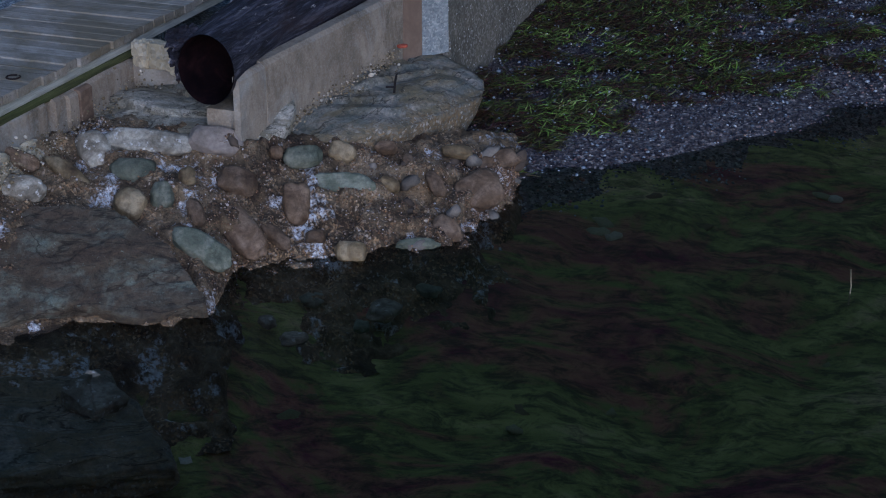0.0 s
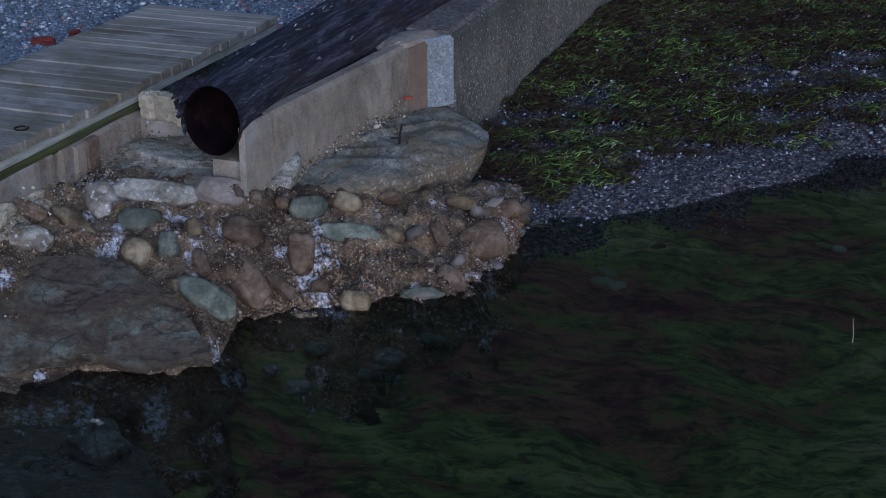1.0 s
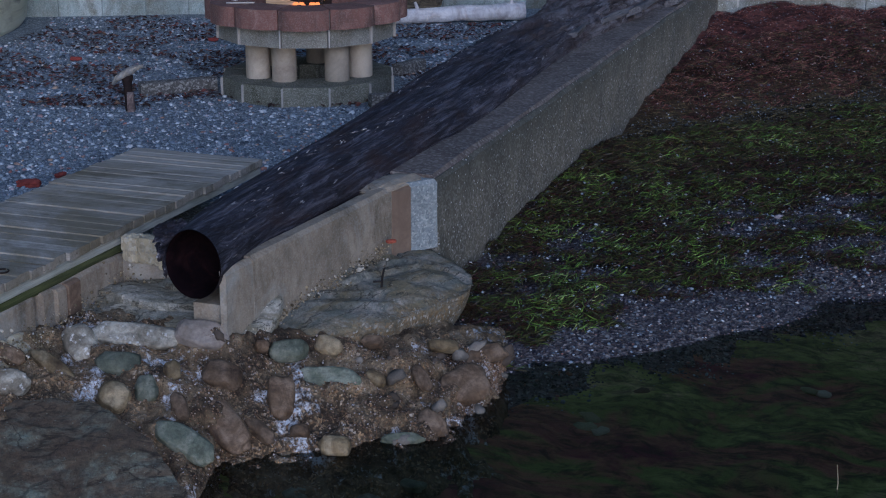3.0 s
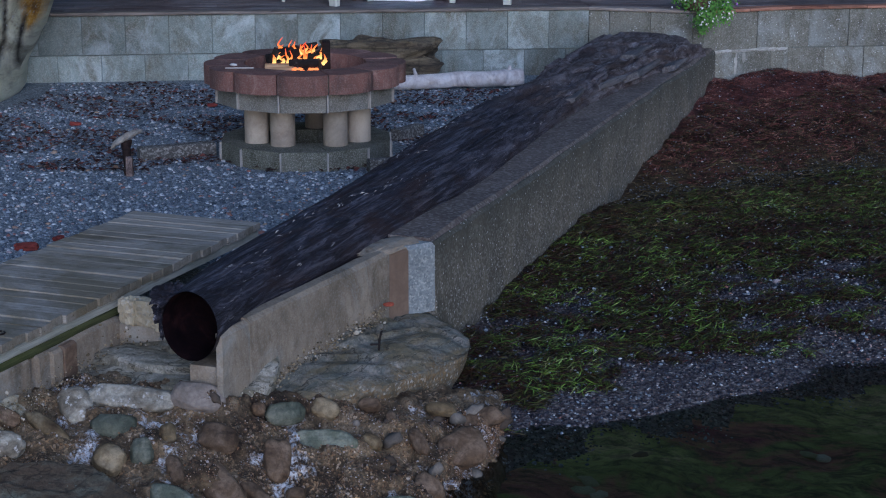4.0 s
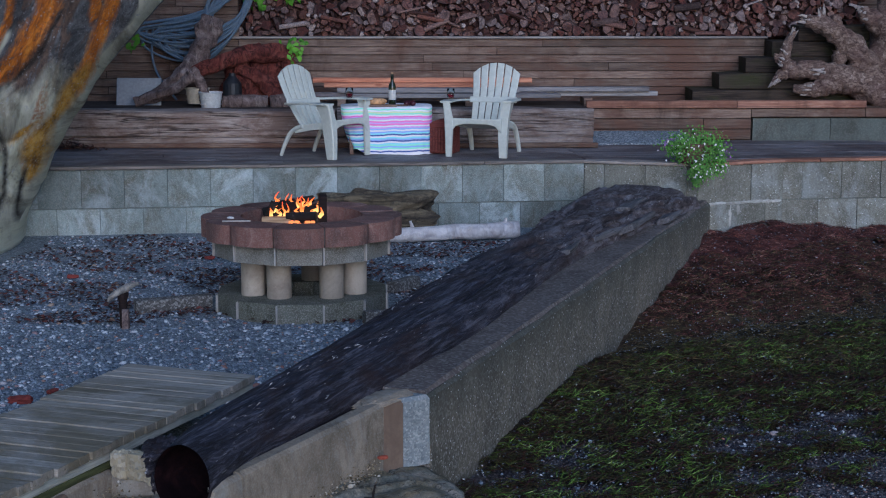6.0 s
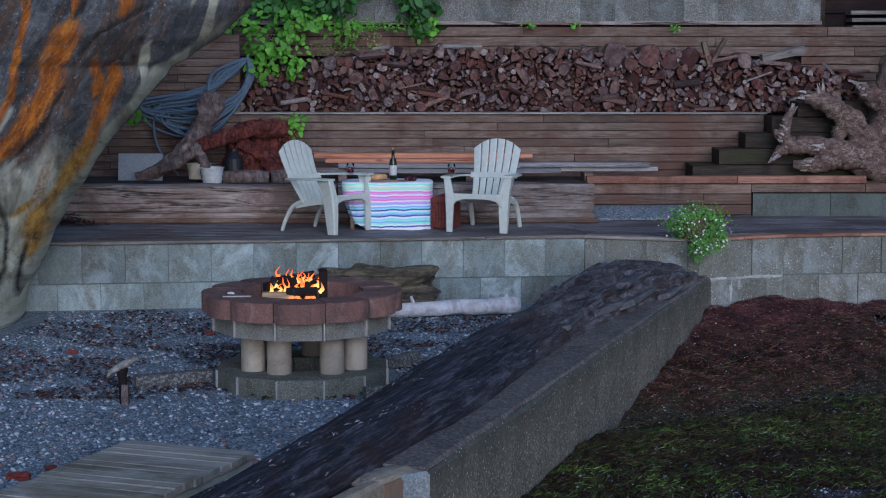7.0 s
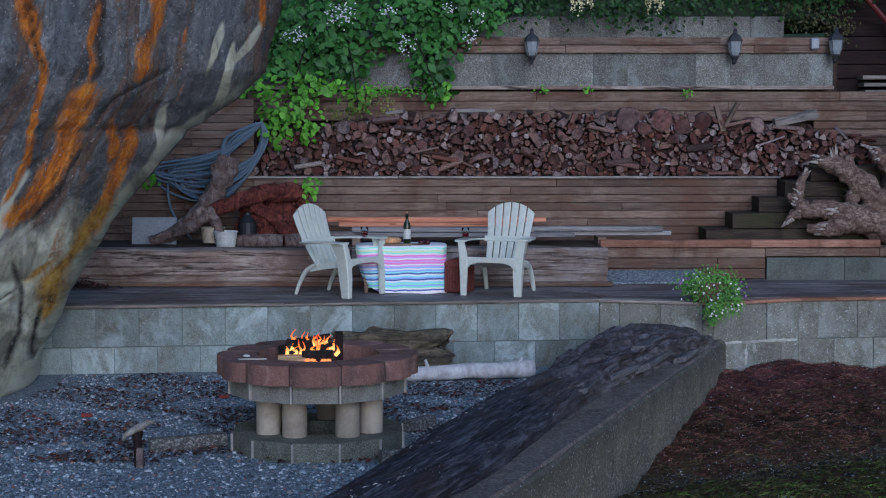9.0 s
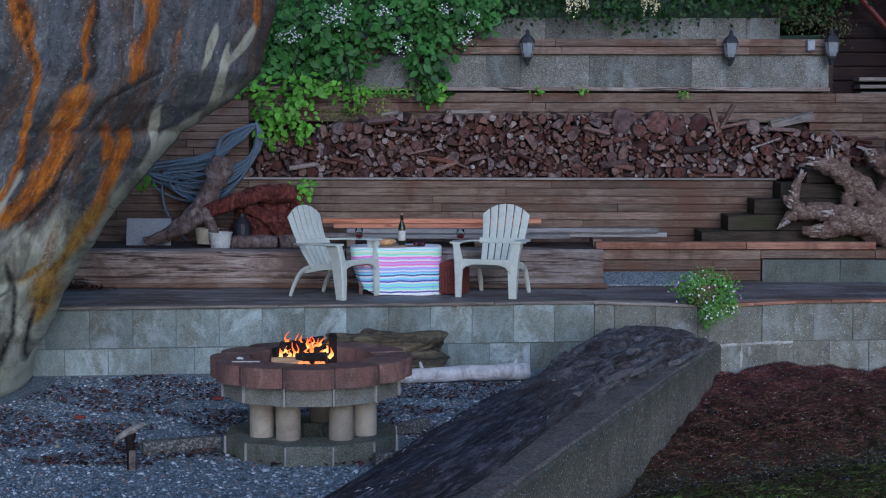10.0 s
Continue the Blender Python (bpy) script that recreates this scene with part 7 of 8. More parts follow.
def dome_rock(rx, ry, top, deep, sd, square=2.6, steps=5, edge=3.2):
    """A low domed boulder: rounded outline, split in ledges, its flank turning under."""
    bm = bmesh.new()
    rows, n = [], 110
    prof = [(q / 26, top * (1 - (q / 26) ** edge)) for q in range(1, 27)] + [(1.0 - 0.16 * (q / 9) ** 1.6, -deep * q / 9) for q in range(1, 10)]
    for rho, z in prof:
        ring = []
        for k in range(n):
            t = 2 * math.pi * k / n
            co, si = math.cos(t), math.sin(t)
            rim = (abs(co) ** square + abs(si) ** square) ** (-1 / square)
            rim *= 1 + 0.07 * noise.noise(Vector((co * 1.3, si * 1.3, sd))) + 0.03 * noise.noise(Vector((co * 4, si * 4, sd + 3)))
            x, y = rx * rho * rim * co, ry * rho * rim * si
            s = steps * (0.55 * x + 1.25 * y + 0.22 * noise.noise(Vector((x * 3, y * 3, sd))))
            f = s - math.floor(s)
            lift = -0.030 * f * (1 if noise.noise(Vector((x * 2.3, y * 2.3, sd + 8))) > -0.05 else 0.15) if z > 0 else 0
            p = Vector((x, y, z + lift))
            p += Vector((co, si, 0.8)) * (0.03 * noise.noise(p * 4 + Vector((sd, 0, 0))) + 0.010 * noise.noise(p * 13) + 0.004 * noise.noise(p * 40))
            ring.append(bm.verts.new(p))
        rows.append(ring)
    mid = bm.verts.new((0, 0, top))
    for k in range(n):
        bm.faces.new((mid, rows[0][k], rows[0][(k + 1) % n]))
    for a, b in zip(rows, rows[1:]):
        for k in range(n):
            bm.faces.new((a[k], b[k], b[(k + 1) % n], a[(k + 1) % n]))
    return bm


solo("flat_boulder", dome_rock(0.70, 0.42, 0.075, 0.24, 2.2), BOULDER, pose(-0.375, 7.90, -0.115, 5, 2, 50), "large flat grey-green boulder under the sea wall", "boulder", smooth=True)
SLAB = boulder_mat("dark_slab", ((0.3, (0.045, 0.036, 0.028)), (0.45, (0.112, 0.092, 0.060)), (0.54, (0.158, 0.156, 0.116)), (0.66, (0.205, 0.25, 0.205))), (0.095, 0.068, 0.045), (0.14, 0.085, 0.035))
SHELF = boulder_mat("pale_shelf_rock", ((0.3, (0.17, 0.165, 0.13)), (0.43, (0.36, 0.355, 0.29)), (0.54, (0.54, 0.52, 0.44)), (0.68, (0.70, 0.65, 0.55))), (0.26, 0.225, 0.14), (0.2, 0.15, 0.08))
solo("shelf_rock", dome_rock(0.48, 0.30, 0.055, 0.20, 12.2, 2.3, 3.5), SHELF, pose(-1.20, 7.27, -0.02, 13, -2, -8), "flat pale rock below the log end", "rock", smooth=True)


def plate_rock(lower, upper, slope, drop):
    """A tilted plate between two edges of a plan, flaking in thin sheets."""
    bm = bmesh.new()
    rows = []
    nu, nv = 110, 56
    lo, hi = [np.array(e) for e in (lower, upper)]
    for j in range(-4, nv + 1):
        v = max(0, j) / nv
        row = []
        for i in range(nu + 1):
            u = i / nu
            a = [np.interp(u, np.linspace(0, 1, len(lo)), lo[:, q]) for q in (0, 1)]
            b = [np.interp(u, np.linspace(0, 1, len(hi)), hi[:, q]) for q in (0, 1)]
            x, y = a[0] + (b[0] - a[0]) * v, a[1] + (b[1] - a[1]) * v
            x += 0.015 * noise.noise(Vector((u * 9, v * 5, 1)))
            y += 0.03 * noise.noise(Vector((x * 5, 3, v))) * (1 - v) + 0.015 * noise.noise(Vector((x * 11, 8, v)))
            sheet = 3.5 * (noise.noise(Vector((x * 2.2, y * 3.5, 6))) + 0.3 * noise.noise(Vector((x * 7, y * 9, 2))))
            f = sheet - math.floor(sheet)
            z = -0.37 + slope * (y - 5.9) + 0.012 * (math.floor(sheet) + max(0, (f - 0.85) / 0.15)) + 0.008 * noise.noise(Vector((x * 12, y * 12, 5))) + 0.02
            if j < 0:
                z -= drop * (-j / 4)
                y += 0.02 * -j
            row.append(bm.verts.new((x, y, z)))
        rows.append(row)
    for a, b in zip(rows, rows[1:]):
        for i in range(nu):
            bm.faces.new((a[i], a[i + 1], b[i + 1], b[i]))
    return bm


solo("shore_slab", plate_rock(((-2.0, 5.82), (-1.72, 5.86), (-1.50, 5.94), (-1.25, 5.90), (-0.97, 5.95)), ((-2.0, 6.25), (-1.72, 6.42), (-1.40, 6.40), (-1.14, 6.19), (-0.97, 5.97)), 0.48, 0.14), SLAB, I4, "large dark grey slab sloping into the water", "rock", smooth=True)
solo("shore_slab", slab_rock((0.42, 0.30, 0.12), 7.7, 5), RUBBLE, pose(-1.76, 5.78, -0.51, 12, 6, 10), "barnacled rock at the water line", "rock", smooth=True)
IRON_PIN = plain("rusted_pin", (0.02, 0.016, 0.015), 0.7, 0.4)
pin = thing("iron_pin", at(-0.255, 7.60, 0.0), "bent rusty iron pin fixed in the boulder", "pin")
part("shaft", tube([(0, 0, -0.02), (0.004, 0, 0.03), (0.012, 0, 0.07), (0.018, 0, 0.076)], [0.006, 0.006, 0.005, 0.004], 7), IRON_PIN, pin)
part("foot", tube([(-0.04, -0.01, 0.012), (0.0, 0, 0.01)], [0.005, 0.005], 6), IRON_PIN, pin)
LICHEN = stone("orange_red_crust", ((0.3, (0.22, 0.05, 0.03)), (0.6, (0.42, 0.11, 0.06))), 20, 90, 0.9)
for x, y, z, s in ((-0.489, 7.915, 0.02, 0.028), (-0.222, 8.194, 0.02, 0.03)):
    solo("brick_chip", lump((s, s * 0.7, s * 0.35), x, 2, 0.3, 2, 0.1, 0.5), LICHEN, at(x, y, z + 0.012, 20), "small orange-red brick chip on the boulder", "brick chip", "brick chips")

# ---- loose stones and weed: uncountable stuff ----
def scatter(name, tv, tf, mats, material, smooth=False):
    """Many copies of one small shape joined in one mesh. mats: n x 3 x 4."""
    tv = np.asarray(tv)
    m = np.asarray(mats)
    v = np.einsum("nij,kj->nki", m[:, :, :3], tv) + m[:, None, :, 3]
    n, kv = len(m), len(tv)
    me = bpy.data.meshes.new(name)
    sides = len(tf[0])
    f = (np.asarray(tf)[None] + (np.arange(n) * kv)[:, None, None]).reshape(-1)
    me.vertices.add(n * kv)
    me.vertices.foreach_set("co", v.reshape(-1))
    me.loops.add(len(f))
    me.loops.foreach_set("vertex_index", f.astype(np.int32))
    np_ = len(f) // sides
    me.polygons.add(np_)
    me.polygons.foreach_set("loop_start", np.arange(0, len(f), sides, dtype=np.int32))
    if smooth:
        me.polygons.foreach_set("use_smooth", np.ones(np_, dtype=bool))
    me.materials.append(material)
    me.update()
    me.validate()
    return me


def turns(rng, n, tilt):
    """Random turns about z, then a lean of up to tilt radians."""
    a, b, c = rng.uniform(0, 2 * np.pi, n), rng.normal(0, tilt, n), rng.normal(0, tilt, n)
    return euler(a, b, c)


def euler(a, b, c):
    n = len(a)
    rz, rx, ry = np.zeros((n, 3, 3)), np.zeros((n, 3, 3)), np.zeros((n, 3, 3))
    rz[:, 0, 0], rz[:, 0, 1], rz[:, 1, 0], rz[:, 1, 1], rz[:, 2, 2] = np.cos(a), -np.sin(a), np.sin(a), np.cos(a), 1
    rx[:, 0, 0], rx[:, 1, 1], rx[:, 1, 2], rx[:, 2, 1], rx[:, 2, 2] = 1, np.cos(b), -np.sin(b), np.sin(b), np.cos(b)
    ry[:, 1, 1], ry[:, 0, 0], ry[:, 0, 2], ry[:, 2, 0], ry[:, 2, 2] = 1, np.cos(c), np.sin(c), -np.sin(c), np.cos(c)
    return rz @ rx @ ry


def place(rng, pts, scale, tilt=0.3, rot=None):
    pts = np.asarray(pts)
    n = len(pts)
    r3 = turns(rng, n, tilt) if rot is None else rot
    m = np.zeros((n, 3, 4))
    m[:, :, :3] = r3 * np.asarray(scale)[:, None, :]
    m[:, :, 3] = pts
    return m


ico = bmesh.new()
bmesh.ops.create_icosphere(ico, subdivisions=1, radius=1)
ICO_V, ICO_F = [tuple(v.co) for v in ico.verts], [[v.index for v in f.verts] for f in ico.faces]
ico.free()
ico = bmesh.new()
bmesh.ops.create_icosphere(ico, subdivisions=2, radius=1)
ICO2_V, ICO2_F = [tuple(v.co) for v in ico.verts], [[v.index for v in f.verts] for f in ico.faces]
ico.free()
rng = np.random.default_rng(4)


def inside(x, y, poly):
    ok = np.zeros(len(x), bool)
    j = len(poly) - 1
    for i in range(len(poly)):
        (xi, yi), (xj, yj) = poly[i], poly[j]
        ok ^= ((yi > y) != (yj > y)) & (x < (xj - xi) * (y - yi) / (yj - yi + 1e-12) + xi)
        j = i
    return ok


def court_points(n, lo, hi):
    x, y = rng.uniform(-3.9, 2.2, n), lo + (hi - lo) * rng.uniform(0, 1, n) ** 1.25
    a = (x - SO.x) * SU.x + (y - SO.y) * SU.y
    p = (x - SO.x) * SN.x + (y - SO.y) * SN.y
    ok = (p < -0.75) & (a > -0.2) & ~((p > -1.95) & (a < 0.16)) & (np.hypot(x + 0.955, y - 12.42) > 0.72) & (y < 15.6) & (np.hypot(x + 6.6, (y - 15) * 1.3) > 3.1)
    return x[ok], y[ok]


x, y = court_points(52000, 7.6, 15.6)
sz = rng.gamma(2.8, 0.0024, len(x)) + 0.003
tagged(new("court_pebbles", scatter("court_pebbles", ICO_V, ICO_F, place(rng, np.stack([x, y, sz * 0.15], 1), np.stack([sz * 1.2, sz * 0.9, sz * 0.55], 1), 0.35), PEBBLE)), "blue-grey loose pebbles strewn over the court", "gravel", kind="stuff")
FLAKE_V, FLAKE_F = [(-1, 0, 0), (-0.3, -0.5, 0.12), (0.9, -0.1, 0), (0.2, 0.5, 0.15)], [[0, 1, 2, 3]]
LITTER = pebble_mat("dead_leaf_litter", ((0.0, (0.02, 0.012, 0.01)), (0.5, (0.06, 0.03, 0.024)), (0.85, (0.15, 0.05, 0.04)), (1.0, (0.2, 0.14, 0.09))), 0.8)
x, y = court_points(12000, 11.6, 15.6)
keep = np.array([noise.noise(Vector((a * 1.1, b * 1.6, 3))) > -0.12 for a, b in zip(x, y)])
x, y = x[keep], y[keep]
sz = rng.uniform(0.012, 0.035, len(x))
tagged(new("leaf_litter", scatter("leaf_litter", FLAKE_V, FLAKE_F, place(rng, np.stack([x, y, np.full(len(x), 0.018)], 1), np.stack([sz] * 3, 1), 0.25), LITTER)), "dark red-brown dead leaves on the gravel", "leaves", kind="stuff")
x, y = rng.normal(-3.72, 0.14, 260), rng.normal(17.28, 0.07, 260)
sz = rng.uniform(0.012, 0.04, 260)
tagged(new("twig_heap", scatter("twig_heap", FLAKE_V, FLAKE_F, place(rng, np.stack([x, y, 0.66 + np.abs(rng.normal(0, 0.05, 260)) * np.exp(-((x + 3.72) / 0.15) ** 2)], 1), np.stack([sz * 1.4, sz * 0.5, sz], 1), 0.6), LITTER)), "small heap of red-brown twigs and leaves on the deck", "leaves", kind="stuff")
BRICK = stone("red_brick_chip", ((0.3, (0.12, 0.025, 0.02)), (0.7, (0.27, 0.06, 0.045))), 12, 80, 0.9)
for x, y, w, tn in ((-2.36, 9.42, 0.075, 10), (-2.22, 9.62, 0.045, 60), (-2.9, 13.4, 0.05, 0), (-1.9, 14.3, 0.05, 20)):
    solo("brick_chip", lump((w, w * 0.5, w * 0.35), x, 3, 0.3, 2, 0.1, 0.5), BRICK, at(x, y, 0.02, tn), "broken red brick chip on the gravel", "brick chip", "brick chips")


def beach_s(x, y):
    return (x - 0.33) * -0.487 + (y - 7.39) * 0.873


def beach_points(n, s0, s1, edge=0.02):
    x, y = rng.uniform(0.0, 5.4, n), rng.uniform(7.0, 16.6, n)
    s = beach_s(x, y)
    p = (x - SO.x) * SN.x + (y - SO.y) * SN.y
    ok = (s > s0) & (s < s1) & (p > edge) & (np.abs(x) < 0.27 * y + 0.35)
    return x[ok], y[ok]


def gz(x, y):
    return np.array([ground_z(a, b) for a, b in zip(x, y)])


x, y = beach_points(160000, -0.7, 2.2)
x, y = x[:40000], y[:40000]
sz = rng.gamma(2.6, 0.0017, len(x)) + 0.002
tagged(new("shingle_pebbles", scatter("shingle_pebbles", ICO_V, ICO_F, place(rng, np.stack([x, y, gz(x, y) + sz * 0.2], 1), np.stack([sz * 1.2, sz * 0.9, sz * 0.55], 1), 0.35), SHINGLE)), "dark wet pebbles along the water's edge", "shingle", kind="stuff")


def weed_mask(x, y, s):
    return 0.42 * noise.noise(Vector((x * 1.1, y * 1.8, 11))) + 0.42 * noise.noise(Vector((x * 2.9, y * 5.5, 5))) + 0.22 * noise.noise(Vector((x * 8, y * 13, 7)))


def weed_mat(name, lo, hi, rough=0.7):
    g = G(name, shift=False, rough=rough)
    c = g.ramp(g.noise((9, 22, 22), 6, 0.75, warp=1.0), (0.3, lo), (0.7, hi))
    c = g.mix(g.ramp(g.noise((1.8, 2.6, 2), 6, 0.7), (0.42, 0.8), (0.55, 0.0)), c, lo)
    chip = g.t.nodes.new("ShaderNodeSeparateColor")
    g.put(chip.inputs[0], g.cells(55, out=1))
    c = g.mix(g.math("MULTIPLY", g.ramp(chip.outputs[0], (0.86, 0.0), (0.9, 0.9)), g.ramp(g.cells(55), (0.25, 1.0), (0.45, 0.0))), c, g.ramp(chip.outputs[1], (0.0, tuple(2.2 * k for k in hi)), (0.6, tuple(3.0 * k for k in hi)), (1.0, (0.5, 0.47, 0.45))))
    g.bump(g.noise((14, 50, 50), 5, 0.75), 1.0, 0.03)
    return g.done(c)


MAT_GREEN = weed_mat("dark_green_weed_mat", (0.012, 0.007, 0.007), (0.050, 0.036, 0.019))
MAT_OLIVE = weed_mat("olive_brown_weed_mat", (0.020, 0.013, 0.009), (0.11, 0.072, 0.036))
MAT_BROWN = weed_mat("red_brown_weed_mat", (0.028, 0.013, 0.012), (0.24, 0.095, 0.08))


def weed_level(x, y):
    s = beach_s(x, y)
    rise = lerp_table(s, (0.0, 0.6, 2.4, 3.3, 3.9, 4.5, 5.6, 6.6), (0.0, 0.03, 0.06, 0.045, 0.03, 0.06, 0.05, 0.08))
    return ground_z(x, y) + rise + (0.035 if s < 4 else 0.085) * noise.noise(Vector((x * 4, y * 4, 2))) + 0.015 * noise.noise(Vector((x * 13, y * 13, 8)))


for name, s0, s1, mt, label in (("green_seaweed_mat", -0.02, 3.7, MAT_GREEN, "thick dark mat of wet seaweed on the beach"), ("olive_seaweed_mat", 3.2, 5.0, MAT_OLIVE, "olive brown mat of drying seaweed"), ("brown_seaweed_mat", 4.4, 7.6, MAT_BROWN, "mat of dry red-brown seaweed by the wall")):
    step = 0.035
    gx, gy = np.arange(0.0, 5.4, step), np.arange(7.3, 16.6, step)
    idx, vv, ff = {}, [], []
    for j in range(len(gy) - 1):
        for i in range(len(gx) - 1):
            x0, y0 = gx[i], gy[j]
            s = beach_s(x0, y0)
            if s0 < s < s1 and (x0 - SO.x) * SN.x + (y0 - SO.y) * SN.y > -0.05 and abs(x0) < 0.27 * y0 + 0.4:
                edge = min(1, (s - s0) / 0.6) * 0.5 + (0.1 if s > 1.8 else -0.08)
                if weed_mask(x0, y0, s) < edge - (0.43 if s < 1.7 else 0.29):
                    quad = []
                    for q in ((i, j), (i + 1, j), (i + 1, j + 1), (i, j + 1)):
                        if q not in idx:
                            idx[q] = len(vv)
                            vv.append((gx[q[0]], gy[q[1]], weed_level(gx[q[0]], gy[q[1]])))
                        quad.append(idx[q])
                    ff.append(quad)
    tagged(new(name, raw(name, vv, ff, mt, True)), label, "seaweed", kind="stuff")


def blade(bend):
    v, f = [], []
    for k in range(5):
        t = k / 4
        w = 0.5 * (1 - 0.75 * abs(2 * t - 0.9))
        v += [(t - 0.5, -w + bend * t * t, 0.16 * math.sin(t * 3.14)), (t - 0.5, w + bend * t * t, 0.16 * math.sin(t * 3.14))]
    for k in range(4):
        f.append([2 * k, 2 * k + 1, 2 * k + 3, 2 * k + 2])
    return v, f


def blades(name, n, s0, s1, material, length, width, label, up=0.0, cut=0.2):
    x, y = beach_points(n * 9, s0, s1)
    s = beach_s(x, y)
    edge = np.minimum(1, (s - s0) / 0.6) * 0.5 + np.where(s > 1.8, 0.1, -0.08)
    ok = np.array([weed_mask(a, b, 0) < e - cut - (0.13 if q < 1.7 else 0.0) for a, b, e, q in zip(x, y, edge, s)])
    x, y = x[ok][:n], y[ok][:n]
    z = np.array([weed_level(a, b) for a, b in zip(x, y)]) + 0.006
    n = len(x)
    ln = rng.uniform(*length, n)
    a = np.where(rng.uniform(0, 1, n) < 0.4, rng.normal(0.12, 0.5, n), rng.uniform(0, np.pi, n)) + np.pi * rng.integers(0, 2, n)
    rot = euler(a, rng.normal(0, 0.5, n), rng.normal(-up, 0.25, n))
    wd = rng.uniform(*width, n)
    bv, bf = blade(4.0)
    tagged(new(name, scatter(name, bv, bf, place(rng, np.stack([x, y, z], 1), np.stack([ln, wd, ln * 0.8], 1), rot=rot), material)), label, "seaweed", kind="stuff")


WEED = pebble_mat("eelgrass", ((0.0, (0.035, 0.008, 0.010)), (0.16, (0.034, 0.013, 0.007)), (0.38, (0.045, 0.046, 0.014)), (0.60, (0.085, 0.115, 0.018)), (0.82, (0.18, 0.32, 0.04)), (1.0, (0.50, 0.54, 0.22))), 0.4, 0.55)
DRYWEED = pebble_mat("dry_weed", ((0.0, (0.02, 0.009, 0.009)), (0.35, (0.085, 0.03, 0.026)), (0.62, (0.24, 0.085, 0.065)), (0.85, (0.44, 0.22, 0.155)), (1.0, (0.75, 0.60, 0.46))), 0.7, 0.45)
BROWNWEED = pebble_mat("olive_weed", ((0.0, (0.014, 0.012, 0.007)), (0.5, (0.06, 0.046, 0.02)), (0.85, (0.15, 0.115, 0.045)), (1.0, (0.32, 0.25, 0.11))), 0.6)
blades("eelgrass_blades", 44000, -0.04, 3.4, WEED, (0.03, 0.095), (0.0045, 0.009), "bright and dark green eelgrass blades in tangled heaps", 0.1)
blades("olive_weed_blades", 26000, 2.3, 5.6, BROWNWEED, (0.03, 0.10), (0.003, 0.006), "olive brown weed strands on the beach")
blades("dry_weed_blades", 30000, 3.9, 7.6, DRYWEED, (0.025, 0.09), (0.003, 0.007), "dry red-brown weed strands heaped by the wall")
x, y = np.concatenate([np.stack(beach_points(24000, 3.6, 7.3)), np.stack(beach_points(31000, -0.5, 4.0))], 1)
sz = rng.gamma(2.6, 0.0014, len(x)) + 0.0015
tagged(new("pale_pebbles", scatter("pale_pebbles", ICO_V, ICO_F, place(rng, np.stack([x, y, np.array([weed_level(a, b) for a, b in zip(x, y)]) + 0.004], 1), np.stack([sz * 1.2, sz, sz * 0.6], 1), 0.3), PEBBLE)), "scattered pale pebbles among dry weed", "pebbles", kind="stuff")

# small stones packed between the large ones
bp = [bank_point(rng.uniform(2.6, 7.99), rng.uniform(0.0, 1.0)) for _ in range(20)]
sz = rng.uniform(0.014, 0.042, len(bp))
bpos = [p + Vector((0, -0.6, 0.8)) * bank_relief(p * 5) for p in bp]
PACK = pebble_mat("packed_stones", ((0.0, (0.04, 0.032, 0.024)), (0.4, (0.10, 0.078, 0.058)), (0.7, (0.13, 0.125, 0.11)), (1.0, (0.25, 0.22, 0.18))), 0.85)
ROUGH_V = [tuple(Vector(v) * (1 + 0.55 * noise.noise(Vector(v) * 1.6 + Vector((4, 1, 7))))) for v in ICO2_V]
tagged(new("packed_stones", scatter("packed_stones", ROUGH_V, ICO2_F, place(rng, [tuple(p) for p in bpos], np.stack([sz * 1.3, sz, sz * 0.75], 1), 0.6), PACK)), "small rough stones packed in the bank", "stones", kind="stuff")

# pebbles caught in the bank
bp = [bank_point(rng.uniform(0, 7.99), rng.uniform(0.0, 1.1)) for _ in range(15000)]
sz = rng.gamma(2.5, 0.0008, len(bp)) + 0.0012
bpos = []
for p in bp:
    q = p * 5
    bpos.append(p + Vector((0, -0.6, 0.8)) * bank_relief(q))
CRUST = pebble_mat("barnacle_crust", ((0.0, (0.06, 0.04, 0.028)), (0.5, (0.18, 0.11, 0.06)), (0.8, (0.30, 0.20, 0.12)), (1.0, (0.55, 0.53, 0.52))), 0.85)
tagged(new("barnacle_crust", scatter("barnacle_crust", ICO_V, ICO_F, place(rng, [tuple(p) for p in bpos], np.stack([sz, sz, sz * 0.7], 1), 0.6), CRUST)), "brown and pale barnacles crusting the bank", "barnacles", kind="stuff")

# crumbs of mortar and barnacles along the foot of the walls
foot = []
for k in range(2600):
    t = rng.uniform(0, 1)
    pick = rng.uniform(0, 1)
    if pick < 0.45:
        q = S(-2.75 + 1.42 * t, -1.085 + rng.uniform(-0.01, 0.07), rng.normal(-0.02, 0.05))
    elif pick < 0.6:
        q = S(-1.37 - rng.uniform(0, 0.06), -1.08 + 0.5 * t, rng.normal(-0.02, 0.04))
    else:
        q = S(-1.82 + 1.4 * t, -0.355 + 0.2 * t + abs(rng.normal(0, 0.03)), rng.normal(-0.10 + 0.09 * t, 0.03))
    foot.append(tuple(q))
sz = rng.gamma(2.0, 0.0011, len(foot)) + 0.0012
CRUMB = pebble_mat("mortar_crumbs", ((0.0, (0.07, 0.055, 0.03)), (0.5, (0.24, 0.19, 0.11)), (0.85, (0.42, 0.36, 0.24)), (1.0, (0.65, 0.62, 0.55))), 0.9)
